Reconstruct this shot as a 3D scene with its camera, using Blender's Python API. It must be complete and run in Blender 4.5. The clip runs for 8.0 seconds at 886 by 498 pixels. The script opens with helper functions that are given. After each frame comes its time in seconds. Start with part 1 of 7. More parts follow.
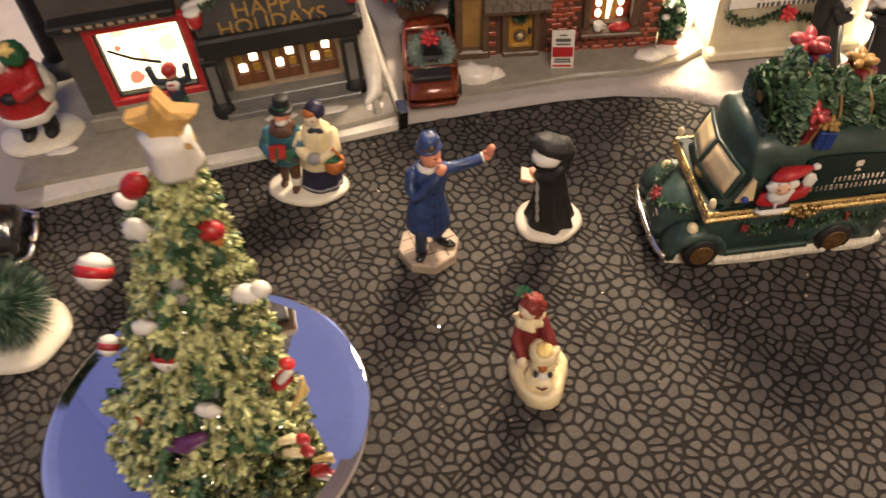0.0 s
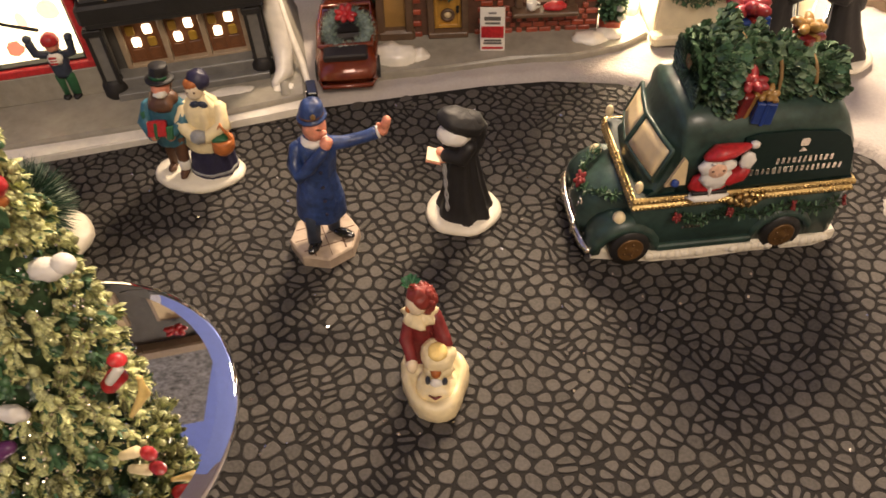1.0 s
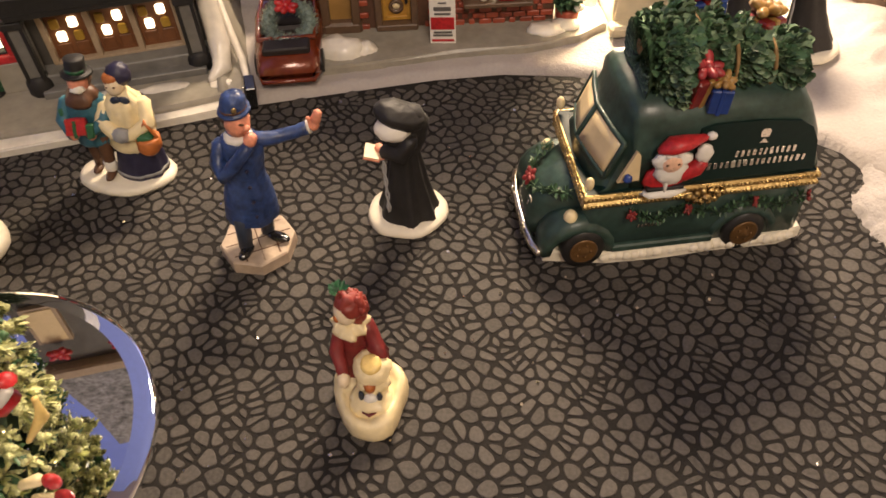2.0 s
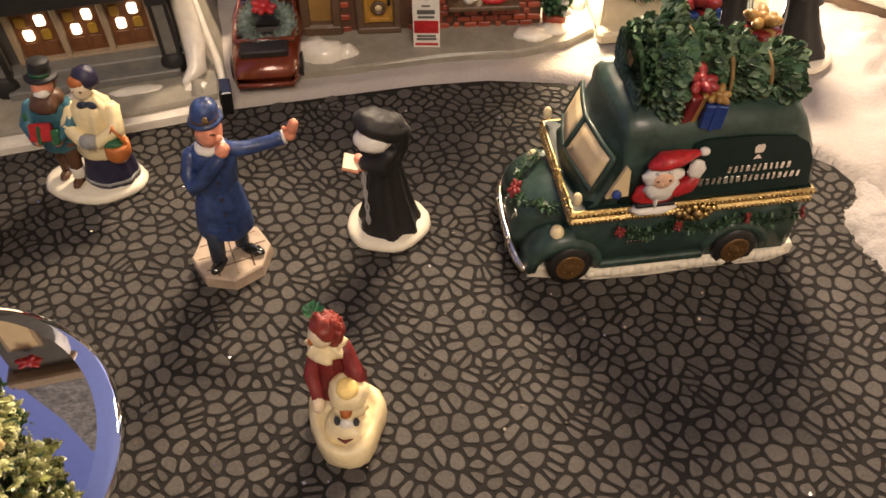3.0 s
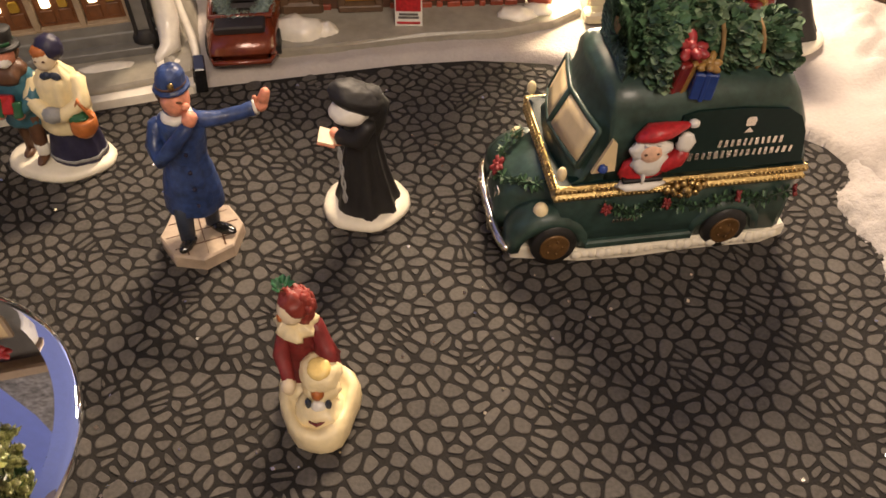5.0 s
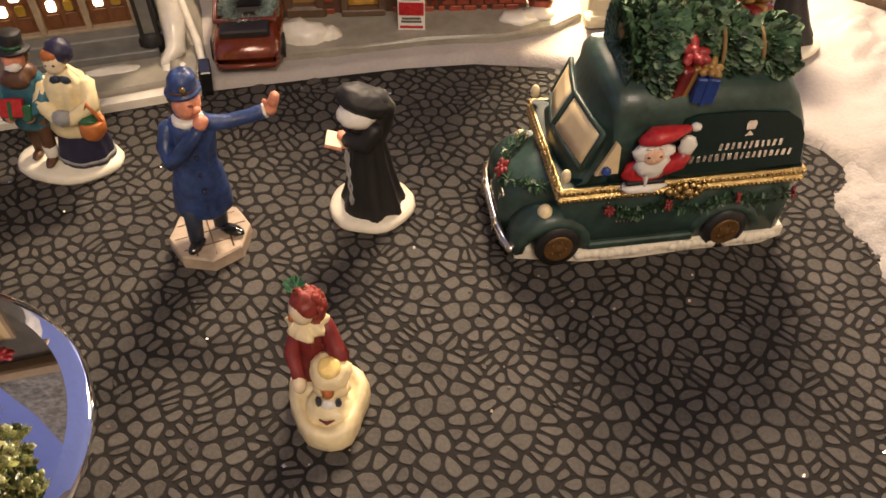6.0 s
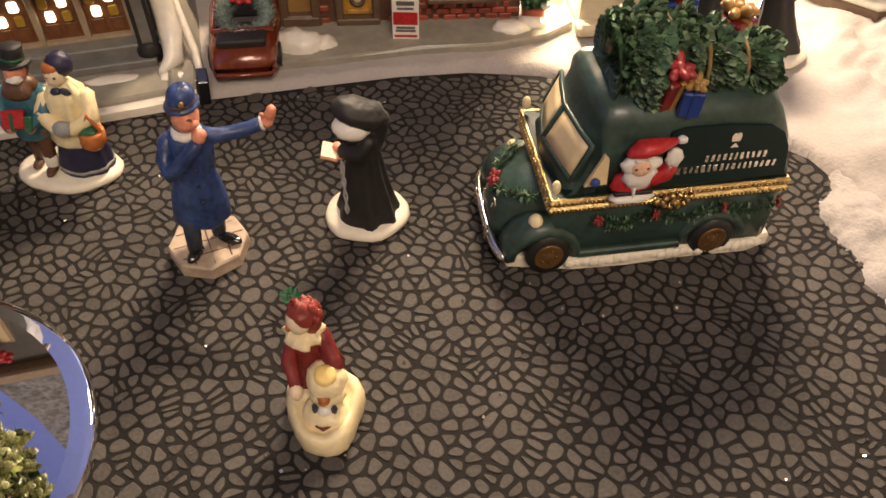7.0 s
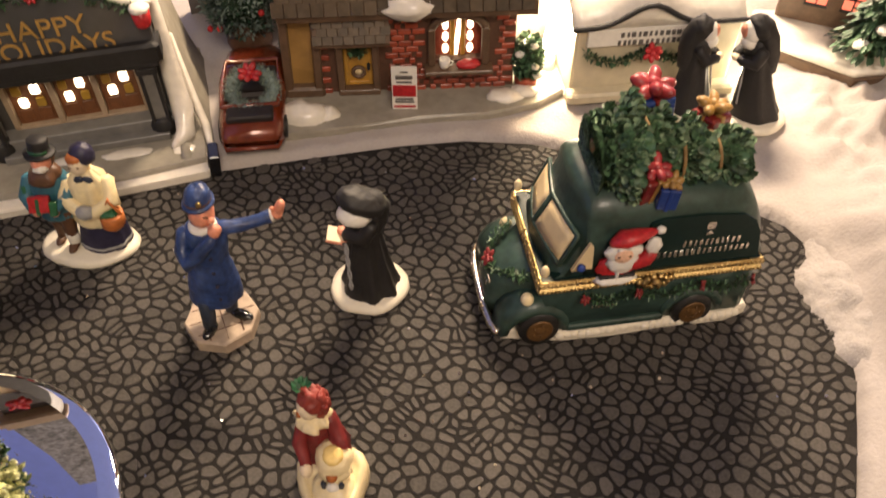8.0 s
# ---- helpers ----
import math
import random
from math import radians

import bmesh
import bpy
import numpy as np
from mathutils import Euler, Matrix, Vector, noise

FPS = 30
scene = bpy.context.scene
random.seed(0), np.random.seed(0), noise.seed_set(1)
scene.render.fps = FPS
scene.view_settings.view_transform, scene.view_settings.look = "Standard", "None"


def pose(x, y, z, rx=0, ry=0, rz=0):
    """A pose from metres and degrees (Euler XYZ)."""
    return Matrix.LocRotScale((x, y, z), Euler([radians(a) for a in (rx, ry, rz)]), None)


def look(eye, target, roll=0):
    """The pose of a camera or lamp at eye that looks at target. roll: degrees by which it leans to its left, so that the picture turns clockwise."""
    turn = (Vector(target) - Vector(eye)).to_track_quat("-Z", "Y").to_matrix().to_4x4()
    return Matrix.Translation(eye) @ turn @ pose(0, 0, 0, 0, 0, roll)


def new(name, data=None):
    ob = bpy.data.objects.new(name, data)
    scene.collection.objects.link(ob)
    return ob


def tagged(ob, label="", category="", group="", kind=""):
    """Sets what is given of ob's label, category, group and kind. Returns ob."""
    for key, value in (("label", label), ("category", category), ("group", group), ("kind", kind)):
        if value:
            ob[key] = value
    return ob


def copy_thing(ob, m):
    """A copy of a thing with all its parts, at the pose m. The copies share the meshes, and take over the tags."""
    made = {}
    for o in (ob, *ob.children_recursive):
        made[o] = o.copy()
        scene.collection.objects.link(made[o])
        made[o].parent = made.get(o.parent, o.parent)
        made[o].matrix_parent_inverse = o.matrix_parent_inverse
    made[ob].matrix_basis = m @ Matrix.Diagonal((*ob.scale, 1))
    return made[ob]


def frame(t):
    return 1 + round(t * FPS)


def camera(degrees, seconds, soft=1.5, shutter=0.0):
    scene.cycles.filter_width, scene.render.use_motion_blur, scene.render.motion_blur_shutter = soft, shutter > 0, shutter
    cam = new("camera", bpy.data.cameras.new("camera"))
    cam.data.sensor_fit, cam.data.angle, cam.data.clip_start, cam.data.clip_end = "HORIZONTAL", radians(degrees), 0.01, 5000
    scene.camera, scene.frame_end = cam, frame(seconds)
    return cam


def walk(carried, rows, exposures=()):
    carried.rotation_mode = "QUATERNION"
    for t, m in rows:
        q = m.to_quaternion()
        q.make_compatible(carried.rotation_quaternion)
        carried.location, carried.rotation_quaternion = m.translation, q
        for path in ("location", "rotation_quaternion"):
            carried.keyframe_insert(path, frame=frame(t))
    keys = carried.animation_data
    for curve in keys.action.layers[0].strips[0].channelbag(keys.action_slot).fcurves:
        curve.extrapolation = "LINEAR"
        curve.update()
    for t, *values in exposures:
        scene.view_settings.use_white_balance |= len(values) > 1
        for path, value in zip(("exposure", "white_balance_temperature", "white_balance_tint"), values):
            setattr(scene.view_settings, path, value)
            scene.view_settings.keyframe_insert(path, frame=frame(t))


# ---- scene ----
cam = camera(57.6, 8.0, 1.6, 0.5)
PATH = [
    (0, (0.035, 0.097, 0.272), (-0.15, 1.359, -1.268), -5.1),
    (0.5, (0.054, 0.111, 0.245), (-0.122, 1.396, -1.277), -4.3),
    (1, (0.067, 0.115, 0.229), (-0.099, 1.435, -1.264), -3.4),
    (1.5, (0.07, 0.119, 0.219), (-0.086, 1.45, -1.266), -3.3),
    (2, (0.08, 0.129, 0.213), (-0.046, 1.461, -1.274), -2.8),
    (3.5, (0.08, 0.142, 0.204), (0.006, 1.466, -1.293), -0.6),
    (4, (0.082, 0.142, 0.196), (0.014, 1.468, -1.299), -0.3),
    (4.5, (0.084, 0.143, 0.196), (0.021, 1.475, -1.296), -0.1),
    (6, (0.079, 0.139, 0.199), (0.037, 1.478, -1.286), 0.5),
    (6.5, (0.08, 0.139, 0.204), (0.047, 1.476, -1.283), 0.8),
    (7, (0.08, 0.138, 0.206), (0.047, 1.471, -1.285), 0.7),
    (7.5, (0.081, 0.14, 0.217), (0.045, 1.474, -1.272), 0.5),
    (8, (0.081, 0.144, 0.237), (0.044, 1.484, -1.248), 0.1),
]
walk(cam, [(t, look(eye, target, roll)) for t, eye, target, roll in PATH], [(0, 0.53), (8, 0.48)])


# ---- world, lights ----
world = bpy.data.worlds.new("room_dim")
scene.world = world
world.use_nodes = True
world.node_tree.nodes["Background"].inputs[0].default_value = (1.0, 0.80, 0.58, 1)
world.node_tree.nodes["Background"].inputs[1].default_value = 0.02


def area_lamp(name, eye, target, sx, sy, watts, colour):
    d = bpy.data.lights.new(name, "AREA")
    d.shape, d.size, d.size_y, d.energy, d.color = "RECTANGLE", sx, sy, watts, colour
    ob = new(name, d)
    ob.matrix_world = look(eye, target)
    return ob


def point_lamp(name, place, watts, colour, radius):
    d = bpy.data.lights.new(name, "POINT")
    d.energy, d.color, d.shadow_soft_size = watts, colour, radius
    ob = new(name, d)
    ob.location = place
    return ob


area_lamp("shelf_light", (0.13, 0.70, 0.42), (0.10, 0.30, 0.0), 0.16, 0.05, 5.0, (1.0, 0.76, 0.52))
area_lamp("room_light", (0.35, -0.65, 1.25), (0.05, 0.32, 0.0), 0.5, 0.5, 9.4, (1.0, 0.82, 0.65))
point_lamp("gap_bulb_light", (0.1222, 0.4702, 0.032), 0.20, (1.0, 0.80, 0.52), 0.006)
point_lamp("nun_bulb_light", (0.2151, 0.4540, 0.026), 0.010, (1.0, 0.82, 0.56), 0.005)
point_lamp("shop_bulb_light", (-0.1283, 0.4383, 0.040), 0.03, (1.0, 0.82, 0.55), 0.006)


# ---- materials ----
def mat(name, colour, rough=0.5, metal=0.0, vary=0.20, grain=420.0, bump=0.35, patch=70.0, coat=0.0, emit=None, power=0.0, spec=0.5, rand=0.0):
    m = bpy.data.materials.new(name)
    m.use_nodes = True
    nt = m.node_tree
    b = nt.nodes["Principled BSDF"]
    b.inputs["Metallic"].default_value = metal
    b.inputs["Coat Weight"].default_value = coat
    b.inputs["Coat Roughness"].default_value = 0.12
    b.inputs["Specular IOR Level"].default_value = spec
    geo = nt.nodes.new("ShaderNodeNewGeometry")
    n1 = nt.nodes.new("ShaderNodeTexNoise")
    n2 = nt.nodes.new("ShaderNodeTexNoise")
    n1.inputs["Scale"].default_value, n2.inputs["Scale"].default_value = grain, patch
    n1.inputs["Detail"].default_value, n2.inputs["Detail"].default_value = 4, 5
    nt.links.new(geo.outputs["Position"], n1.inputs["Vector"])
    nt.links.new(geo.outputs["Position"], n2.inputs["Vector"])
    add = nt.nodes.new("ShaderNodeMath")
    add.operation = "ADD"
    nt.links.new(n1.outputs["Fac"], add.inputs[0])
    nt.links.new(n2.outputs["Fac"], add.inputs[1])
    src = add.outputs[0]
    if rand:
        inf = nt.nodes.new("ShaderNodeObjectInfo")
        isl = nt.nodes.new("ShaderNodeMath")
        isl.operation = "ADD"
        nt.links.new(inf.outputs["Random"], isl.inputs[0])
        nt.links.new(geo.outputs["Random Per Island"], isl.inputs[1])
        fr = nt.nodes.new("ShaderNodeMath")
        fr.operation = "FRACT"
        nt.links.new(isl.outputs[0], fr.inputs[0])
        mul = nt.nodes.new("ShaderNodeMath")
        mul.operation = "MULTIPLY_ADD"
        mul.inputs[1].default_value, mul.inputs[2].default_value = rand, -rand / 2
        nt.links.new(fr.outputs[0], mul.inputs[0])
        ad2 = nt.nodes.new("ShaderNodeMath")
        ad2.operation = "ADD"
        nt.links.new(src, ad2.inputs[0])
        nt.links.new(mul.outputs[0], ad2.inputs[1])
        src = ad2.outputs[0]
    ramp = nt.nodes.new("ShaderNodeMapRange")
    ramp.inputs["From Min"].default_value, ramp.inputs["From Max"].default_value = 0.6, 1.4
    ramp.inputs["To Min"].default_value, ramp.inputs["To Max"].default_value = 1 - vary * 1.4, 1 + vary * 1.4
    nt.links.new(src, ramp.inputs["Value"])
    mix = nt.nodes.new("ShaderNodeVectorMath")
    mix.operation = "SCALE"
    mix.inputs[0].default_value = colour
    nt.links.new(ramp.outputs[0], mix.inputs["Scale"])
    nt.links.new(mix.outputs[0], b.inputs["Base Color"])
    rr = nt.nodes.new("ShaderNodeMapRange")
    rr.inputs["From Min"].default_value, rr.inputs["From Max"].default_value = 0.3, 0.7
    rr.inputs["To Min"].default_value, rr.inputs["To Max"].default_value = max(0.02, rough - 0.1), min(1, rough + 0.1)
    nt.links.new(n2.outputs["Fac"], rr.inputs["Value"])
    nt.links.new(rr.outputs[0], b.inputs["Roughness"])
    if bump:
        bp = nt.nodes.new("ShaderNodeBump")
        bp.inputs["Strength"].default_value = bump
        bp.inputs["Distance"].default_value = 0.0006
        nt.links.new(n1.outputs["Fac"], bp.inputs["Height"])
        nt.links.new(bp.outputs[0], b.inputs["Normal"])
    if emit:
        b.inputs["Emission Color"].default_value = (*emit, 1)
        b.inputs["Emission Strength"].default_value = power
    return m


COBBLE = mat("cobble_grey", (0.075, 0.0675, 0.0600), 0.75, spec=0.3, vary=0.30, grain=900, bump=0.25, patch=25, rand=0.35)
MORTAR = mat("mat_dark", (0.019, 0.0172, 0.016), 0.85, vary=0.3, grain=1500, bump=0.3, spec=0.15)
SNOW = mat("snow_sheet", (0.41, 0.37, 0.345), 0.75, vary=0.06, grain=700, bump=0.5, patch=60)
FLUFF = mat("cotton_fluff", (0.39, 0.36, 0.34), 0.95, vary=0.10, grain=900, bump=0.7, patch=90)
GLAZE = mat("snow_glazed", (0.80, 0.75, 0.66), 0.4, vary=0.10, grain=300, bump=0.25, coat=0.4)
BASEWHITE = mat("base_white_paint", (0.80, 0.74, 0.60), 0.45, vary=0.06, grain=400, bump=0.25)
BLACK = mat("black_paint", (0.012, 0.011, 0.011), 0.6, vary=0.3, grain=400)
GLOSSBLACK = mat("black_gloss", (0.010, 0.010, 0.011), 0.18, vary=0.3, coat=0.5)
BLUE = mat("coat_blue", (0.022, 0.048, 0.155), 0.45, vary=0.45, grain=500, patch=140, bump=0.6, coat=0.15)
DARKBLUE = mat("trouser_blue", (0.025, 0.035, 0.06), 0.5, vary=0.3)
SKIN = mat("face_paint", (0.68, 0.27, 0.17), 0.5, vary=0.25, grain=600, patch=260)
PALE = mat("pale_paint", (0.80, 0.66, 0.46), 0.5, vary=0.08)
CREAM = mat("cream_paint", (0.80, 0.67, 0.40), 0.45, vary=0.10)
YELLOW = mat("yellow_paint", (0.76, 0.56, 0.20), 0.45, vary=0.15)
STONEBASE = mat("stone_base", (0.42, 0.33, 0.25), 0.6, vary=0.2, grain=300, bump=0.4)
RED = mat("red_paint", (0.44, 0.020, 0.024), 0.4, vary=0.35, grain=700, coat=0.1)
MAROON = mat("maroon_paint", (0.17, 0.018, 0.018), 0.5, vary=0.35, grain=420, bump=0.4)
HAIR = mat("auburn_paint", (0.24, 0.035, 0.025), 0.5, vary=0.35, grain=350, bump=0.5)
GREEN = mat("green_paint", (0.02, 0.10, 0.04), 0.45, vary=0.3)
TEAL = mat("teal_paint", (0.04, 0.14, 0.19), 0.5, vary=0.25)
BROWN = mat("brown_paint", (0.10, 0.045, 0.022), 0.5, vary=0.25)
ORANGE = mat("orange_paint", (0.42, 0.13, 0.03), 0.5, vary=0.25)
NAVY = mat("navy_paint", (0.018, 0.016, 0.045), 0.5, vary=0.3)
GREY = mat("grey_cloth", (0.30, 0.30, 0.30), 0.6)
VANGREEN = mat("van_green", (0.028, 0.056, 0.045), 0.42, vary=0.35, grain=380, patch=90, coat=0.12, bump=0.2)
VANDARK = mat("van_panel_green", (0.005, 0.018, 0.015), 0.5, vary=0.2, bump=0.08, spec=0.25)
GOLD = mat("gold_trim", (0.52, 0.38, 0.165), 0.30, metal=1.0, vary=0.15, grain=1500, bump=0.5)
SILVER = mat("silver_trim", (0.75, 0.70, 0.62), 0.2, metal=1.0, vary=0.1)
TYRE = mat("tyre_black", (0.014, 0.013, 0.012), 0.5)
WHEELBROWN = mat("wheel_bronze", (0.16, 0.085, 0.03), 0.4, metal=0.4, vary=0.3)
PANE = mat("pane_cream", (0.72, 0.57, 0.33), 0.4, vary=0.06, bump=0.05, coat=0.2)
FIR = mat("fir_green", (0.062, 0.122, 0.062), 0.42, vary=0.5, grain=700, patch=150, rand=0.7)
FIRLIGHT = mat("fir_tip", (0.18, 0.26, 0.15), 0.5, vary=0.4, rand=0.6)
TWINE = mat("twine", (0.24, 0.15, 0.06), 0.8)
GIFTBLUE = mat("gift_blue", (0.022, 0.055, 0.24), 0.35, vary=0.2, coat=0.2)
GIFTRED = mat("gift_red", (0.20, 0.020, 0.018), 0.35, vary=0.2, coat=0.2)
BOWRED = mat("bow_red", (0.32, 0.035, 0.04), 0.4, vary=0.3)
FACEPALE = mat("rosy_face_paint", (0.80, 0.50, 0.34), 0.5, vary=0.15, grain=900)
BOWDIM = mat("bow_maroon", (0.20, 0.020, 0.020), 0.5, vary=0.35)
BOWGOLD = mat("bow_gold", (0.36, 0.21, 0.06), 0.4, vary=0.25)
WALLGREY = mat("shop_grey", (0.085, 0.078, 0.070), 0.42, vary=0.15, grain=200, coat=0.2)
SIGNGREY = mat("sign_grey", (0.062, 0.062, 0.066), 0.4, vary=0.15, grain=200, coat=0.2)
PAVE = mat("pavement_grey", (0.30, 0.275, 0.225), 0.5, vary=0.16, grain=220, patch=40, coat=0.15)
STEPGREY = mat("step_grey", (0.16, 0.155, 0.145), 0.42, vary=0.2, grain=220, coat=0.2)
DOORBROWN = mat("door_brown", (0.15, 0.055, 0.018), 0.38, vary=0.25, coat=0.2)
MULLION = mat("frame_tan", (0.36, 0.27, 0.18), 0.45, vary=0.15)
LIT = mat("lit_glass", (0.9, 0.8, 0.6), 0.3, emit=(1.0, 0.85, 0.58), power=3.5, bump=0)
GOLDPANE = mat("gold_pane", (0.40, 0.24, 0.03), 0.35, vary=0.2)
LETTER = mat("letter_gold", (0.52, 0.31, 0.09), 0.35, metal=0.3, vary=0.2)
BRICK = mat("brick_red", (0.30, 0.058, 0.028), 0.42, vary=0.3, grain=400, coat=0.2, rand=0.5)
BRICKJOINT = mat("brick_joint", (0.105, 0.050, 0.030), 0.6, vary=0.2)
TIMBER = mat("timber_brown", (0.115, 0.068, 0.040), 0.45, vary=0.25, grain=300, coat=0.15)
TAN = mat("tan_wall", (0.30, 0.17, 0.05), 0.45, vary=0.25, grain=120, coat=0.2)
SHINGLE = mat("shingle_brown", (0.095, 0.068, 0.042), 0.5, vary=0.3, grain=350, rand=0.5)
DOORGOLD = mat("door_gold", (0.46, 0.24, 0.035), 0.4, vary=0.2, coat=0.2)
CARRED = mat("car_red", (0.161, 0.028, 0.009), 0.2, vary=0.2, coat=0.8, metal=0.2)
SEAT = mat("seat_black", (0.018, 0.013, 0.012), 0.65)
FROST = mat("frosted_needle", (0.15, 0.20, 0.18), 0.6, vary=0.5, grain=900)
BRUSH = mat("brush_green", (0.022, 0.062, 0.035), 0.55, vary=0.5, grain=900, rand=0.6)
BRUSHTIP = mat("brush_tip", (0.22, 0.27, 0.20), 0.6, vary=0.4, rand=0.6)
GLITTER = mat("glitter_lime", (0.54, 0.56, 0.27), 0.30, metal=0.2, vary=0.55, grain=1500, bump=1.0, patch=110, rand=0.5)
HOLLY = mat("holly_green", (0.06, 0.13, 0.06), 0.45, vary=0.4, grain=600, rand=0.5)
WHITE = mat("white_paint", (0.78, 0.75, 0.68), 0.45, vary=0.06)
PURPLE = mat("purple_paint", (0.13, 0.035, 0.13), 0.45, vary=0.2)
STAR = mat("star_tan", (0.50, 0.30, 0.09), 0.45, vary=0.2)
STONEGS = mat("pale_stone", (0.58, 0.51, 0.36), 0.45, vary=0.12, grain=150, coat=0.15)
INK = mat("ink_grey", (0.12, 0.11, 0.10), 0.6)
SLATE = mat("slate_snowy", (0.20, 0.20, 0.21), 0.6, vary=0.75, grain=350, patch=160, bump=0.6)
WALLBLUE = mat("wall_blue", (0.30, 0.40, 0.92), 0.7, vary=0.05, grain=60, patch=4, bump=0.05)
ROOMWALL = mat("room_cream", (0.55, 0.46, 0.34), 0.8, vary=0.06, grain=40, patch=3, bump=0.05)
TABLE = mat("table_wood", (0.16, 0.085, 0.04), 0.4, vary=0.25, grain=60, patch=12)
BULB = mat("bulb_glow", (1, 0.9, 0.7), 0.3, emit=(1.0, 0.86, 0.60), power=28.0, bump=0)
POSTER = mat("window_scene", (0.9, 0.82, 0.6), 0.4, emit=(1.0, 0.86, 0.52), power=2.0, bump=0)
POSTERRED = mat("window_scene_red", (0.7, 0.12, 0.08), 0.4, emit=(1.0, 0.22, 0.12), power=0.9, bump=0)
POSTERPINK = mat("window_scene_pink", (0.8, 0.4, 0.3), 0.4, emit=(1.0, 0.55, 0.35), power=1.3, bump=0)
MIRROR = mat("mirror_silver", (0.90, 0.91, 0.93), 0.05, metal=1.0, vary=0.01, bump=0.0)
MIRROR.node_tree.links.remove(MIRROR.node_tree.nodes["Principled BSDF"].inputs["Roughness"].links[0])
MIRROR.node_tree.nodes["Principled BSDF"].inputs["Roughness"].default_value = 0.02


# ---- mesh helpers ----
def rot(rx=0, ry=0, rz=0):
    return Euler([radians(a) for a in (rx, ry, rz)]).to_matrix().to_4x4()


def put(bm, verts, faces, m=None, mi=0, smooth=True):
    vs = [bm.verts.new((m @ Vector(v)) if m is not None else v) for v in verts]
    for f in faces:
        try:
            face = bm.faces.new([vs[i] for i in f])
            face.material_index, face.smooth = mi, smooth
        except ValueError:
            pass
    return vs


def box(bm, c, s, mi=0, r=None, bev=0.12):
    """A box of size s round c with bevelled edges."""
    hx, hy, hz = s[0] / 2, s[1] / 2, s[2] / 2
    b = min(hx, hy, hz) * 2 * bev
    m = Matrix.Translation(c) @ (r if r is not None else Matrix())
    rings = []
    for z, k in ((-hz, b), (-hz + b, 0), (hz - b, 0), (hz, b)):
        rings.append([(x, y, z) for x, y in (
            (-hx + k + b, -hy + k), (hx - k - b, -hy + k), (hx - k, -hy + k + b), (hx - k, hy - k - b),
            (hx - k - b, hy - k), (-hx + k + b, hy - k), (-hx + k, hy - k - b), (-hx + k, -hy + k + b))])
    verts = [v for ring in rings for v in ring]
    faces = [tuple(reversed(range(8))), tuple(range(24, 32))]
    for i in range(3):
        for j in range(8):
            faces.append((i * 8 + j, i * 8 + (j + 1) % 8, i * 8 + 8 + (j + 1) % 8, i * 8 + 8 + j))
    put(bm, verts, faces, m, mi, False)


def lathe(bm, profile, c=(0, 0, 0), mi=0, seg=20, sx=1.0, sy=1.0, r=None, wob=0.0, freq=5, seed=0.0):
    """Turns a profile of (radius, z) round the z axis; wob makes the outline uneven."""
    m = Matrix.Translation(c) @ (r if r is not None else Matrix())
    verts = []
    for rad, z in profile:
        for j in range(seg):
            a = 2 * math.pi * j / seg
            k = 1 + wob * (math.sin(freq * a + seed) * 0.6 + math.sin((freq + 2) * a + 2.1 * seed + 1) * 0.4)
            verts.append((rad * k * math.cos(a) * sx, rad * k * math.sin(a) * sy, z))
    n = len(profile)
    faces = [tuple(reversed(range(seg))), tuple(range((n - 1) * seg, n * seg))]
    for i in range(n - 1):
        for j in range(seg):
            faces.append((i * seg + j, i * seg + (j + 1) % seg, (i + 1) * seg + (j + 1) % seg, (i + 1) * seg + j))
    put(bm, verts, faces, m, mi)


def ball(bm, c, s, mi=0, seg=14, rings=9, r=None, wob=0.0, seed=0.0):
    if isinstance(s, (int, float)):
        s = (s, s, s)
    m = Matrix.Translation(c) @ (r if r is not None else Matrix())
    verts, faces = [(0, 0, -s[2])], []
    for i in range(1, rings):
        p = -math.pi / 2 + math.pi * i / rings
        for j in range(seg):
            a = 2 * math.pi * j / seg
            d = Vector((math.cos(p) * math.cos(a), math.cos(p) * math.sin(a), math.sin(p)))
            k = 1 + (wob * noise.noise(d * 2.3 + Vector((seed, seed * 1.7, 3.1))) if wob else 0)
            verts.append((d.x * s[0] * k, d.y * s[1] * k, d.z * s[2] * k))
    verts.append((0, 0, s[2]))
    top = len(verts) - 1
    for j in range(seg):
        faces.append((0, 1 + (j + 1) % seg, 1 + j))
        faces.append((top, top - seg + j, top - seg + (j + 1) % seg))
        for i in range(rings - 2):
            a = 1 + i * seg
            faces.append((a + j, a + (j + 1) % seg, a + seg + (j + 1) % seg, a + seg + j))
    put(bm, verts, faces, m, mi)


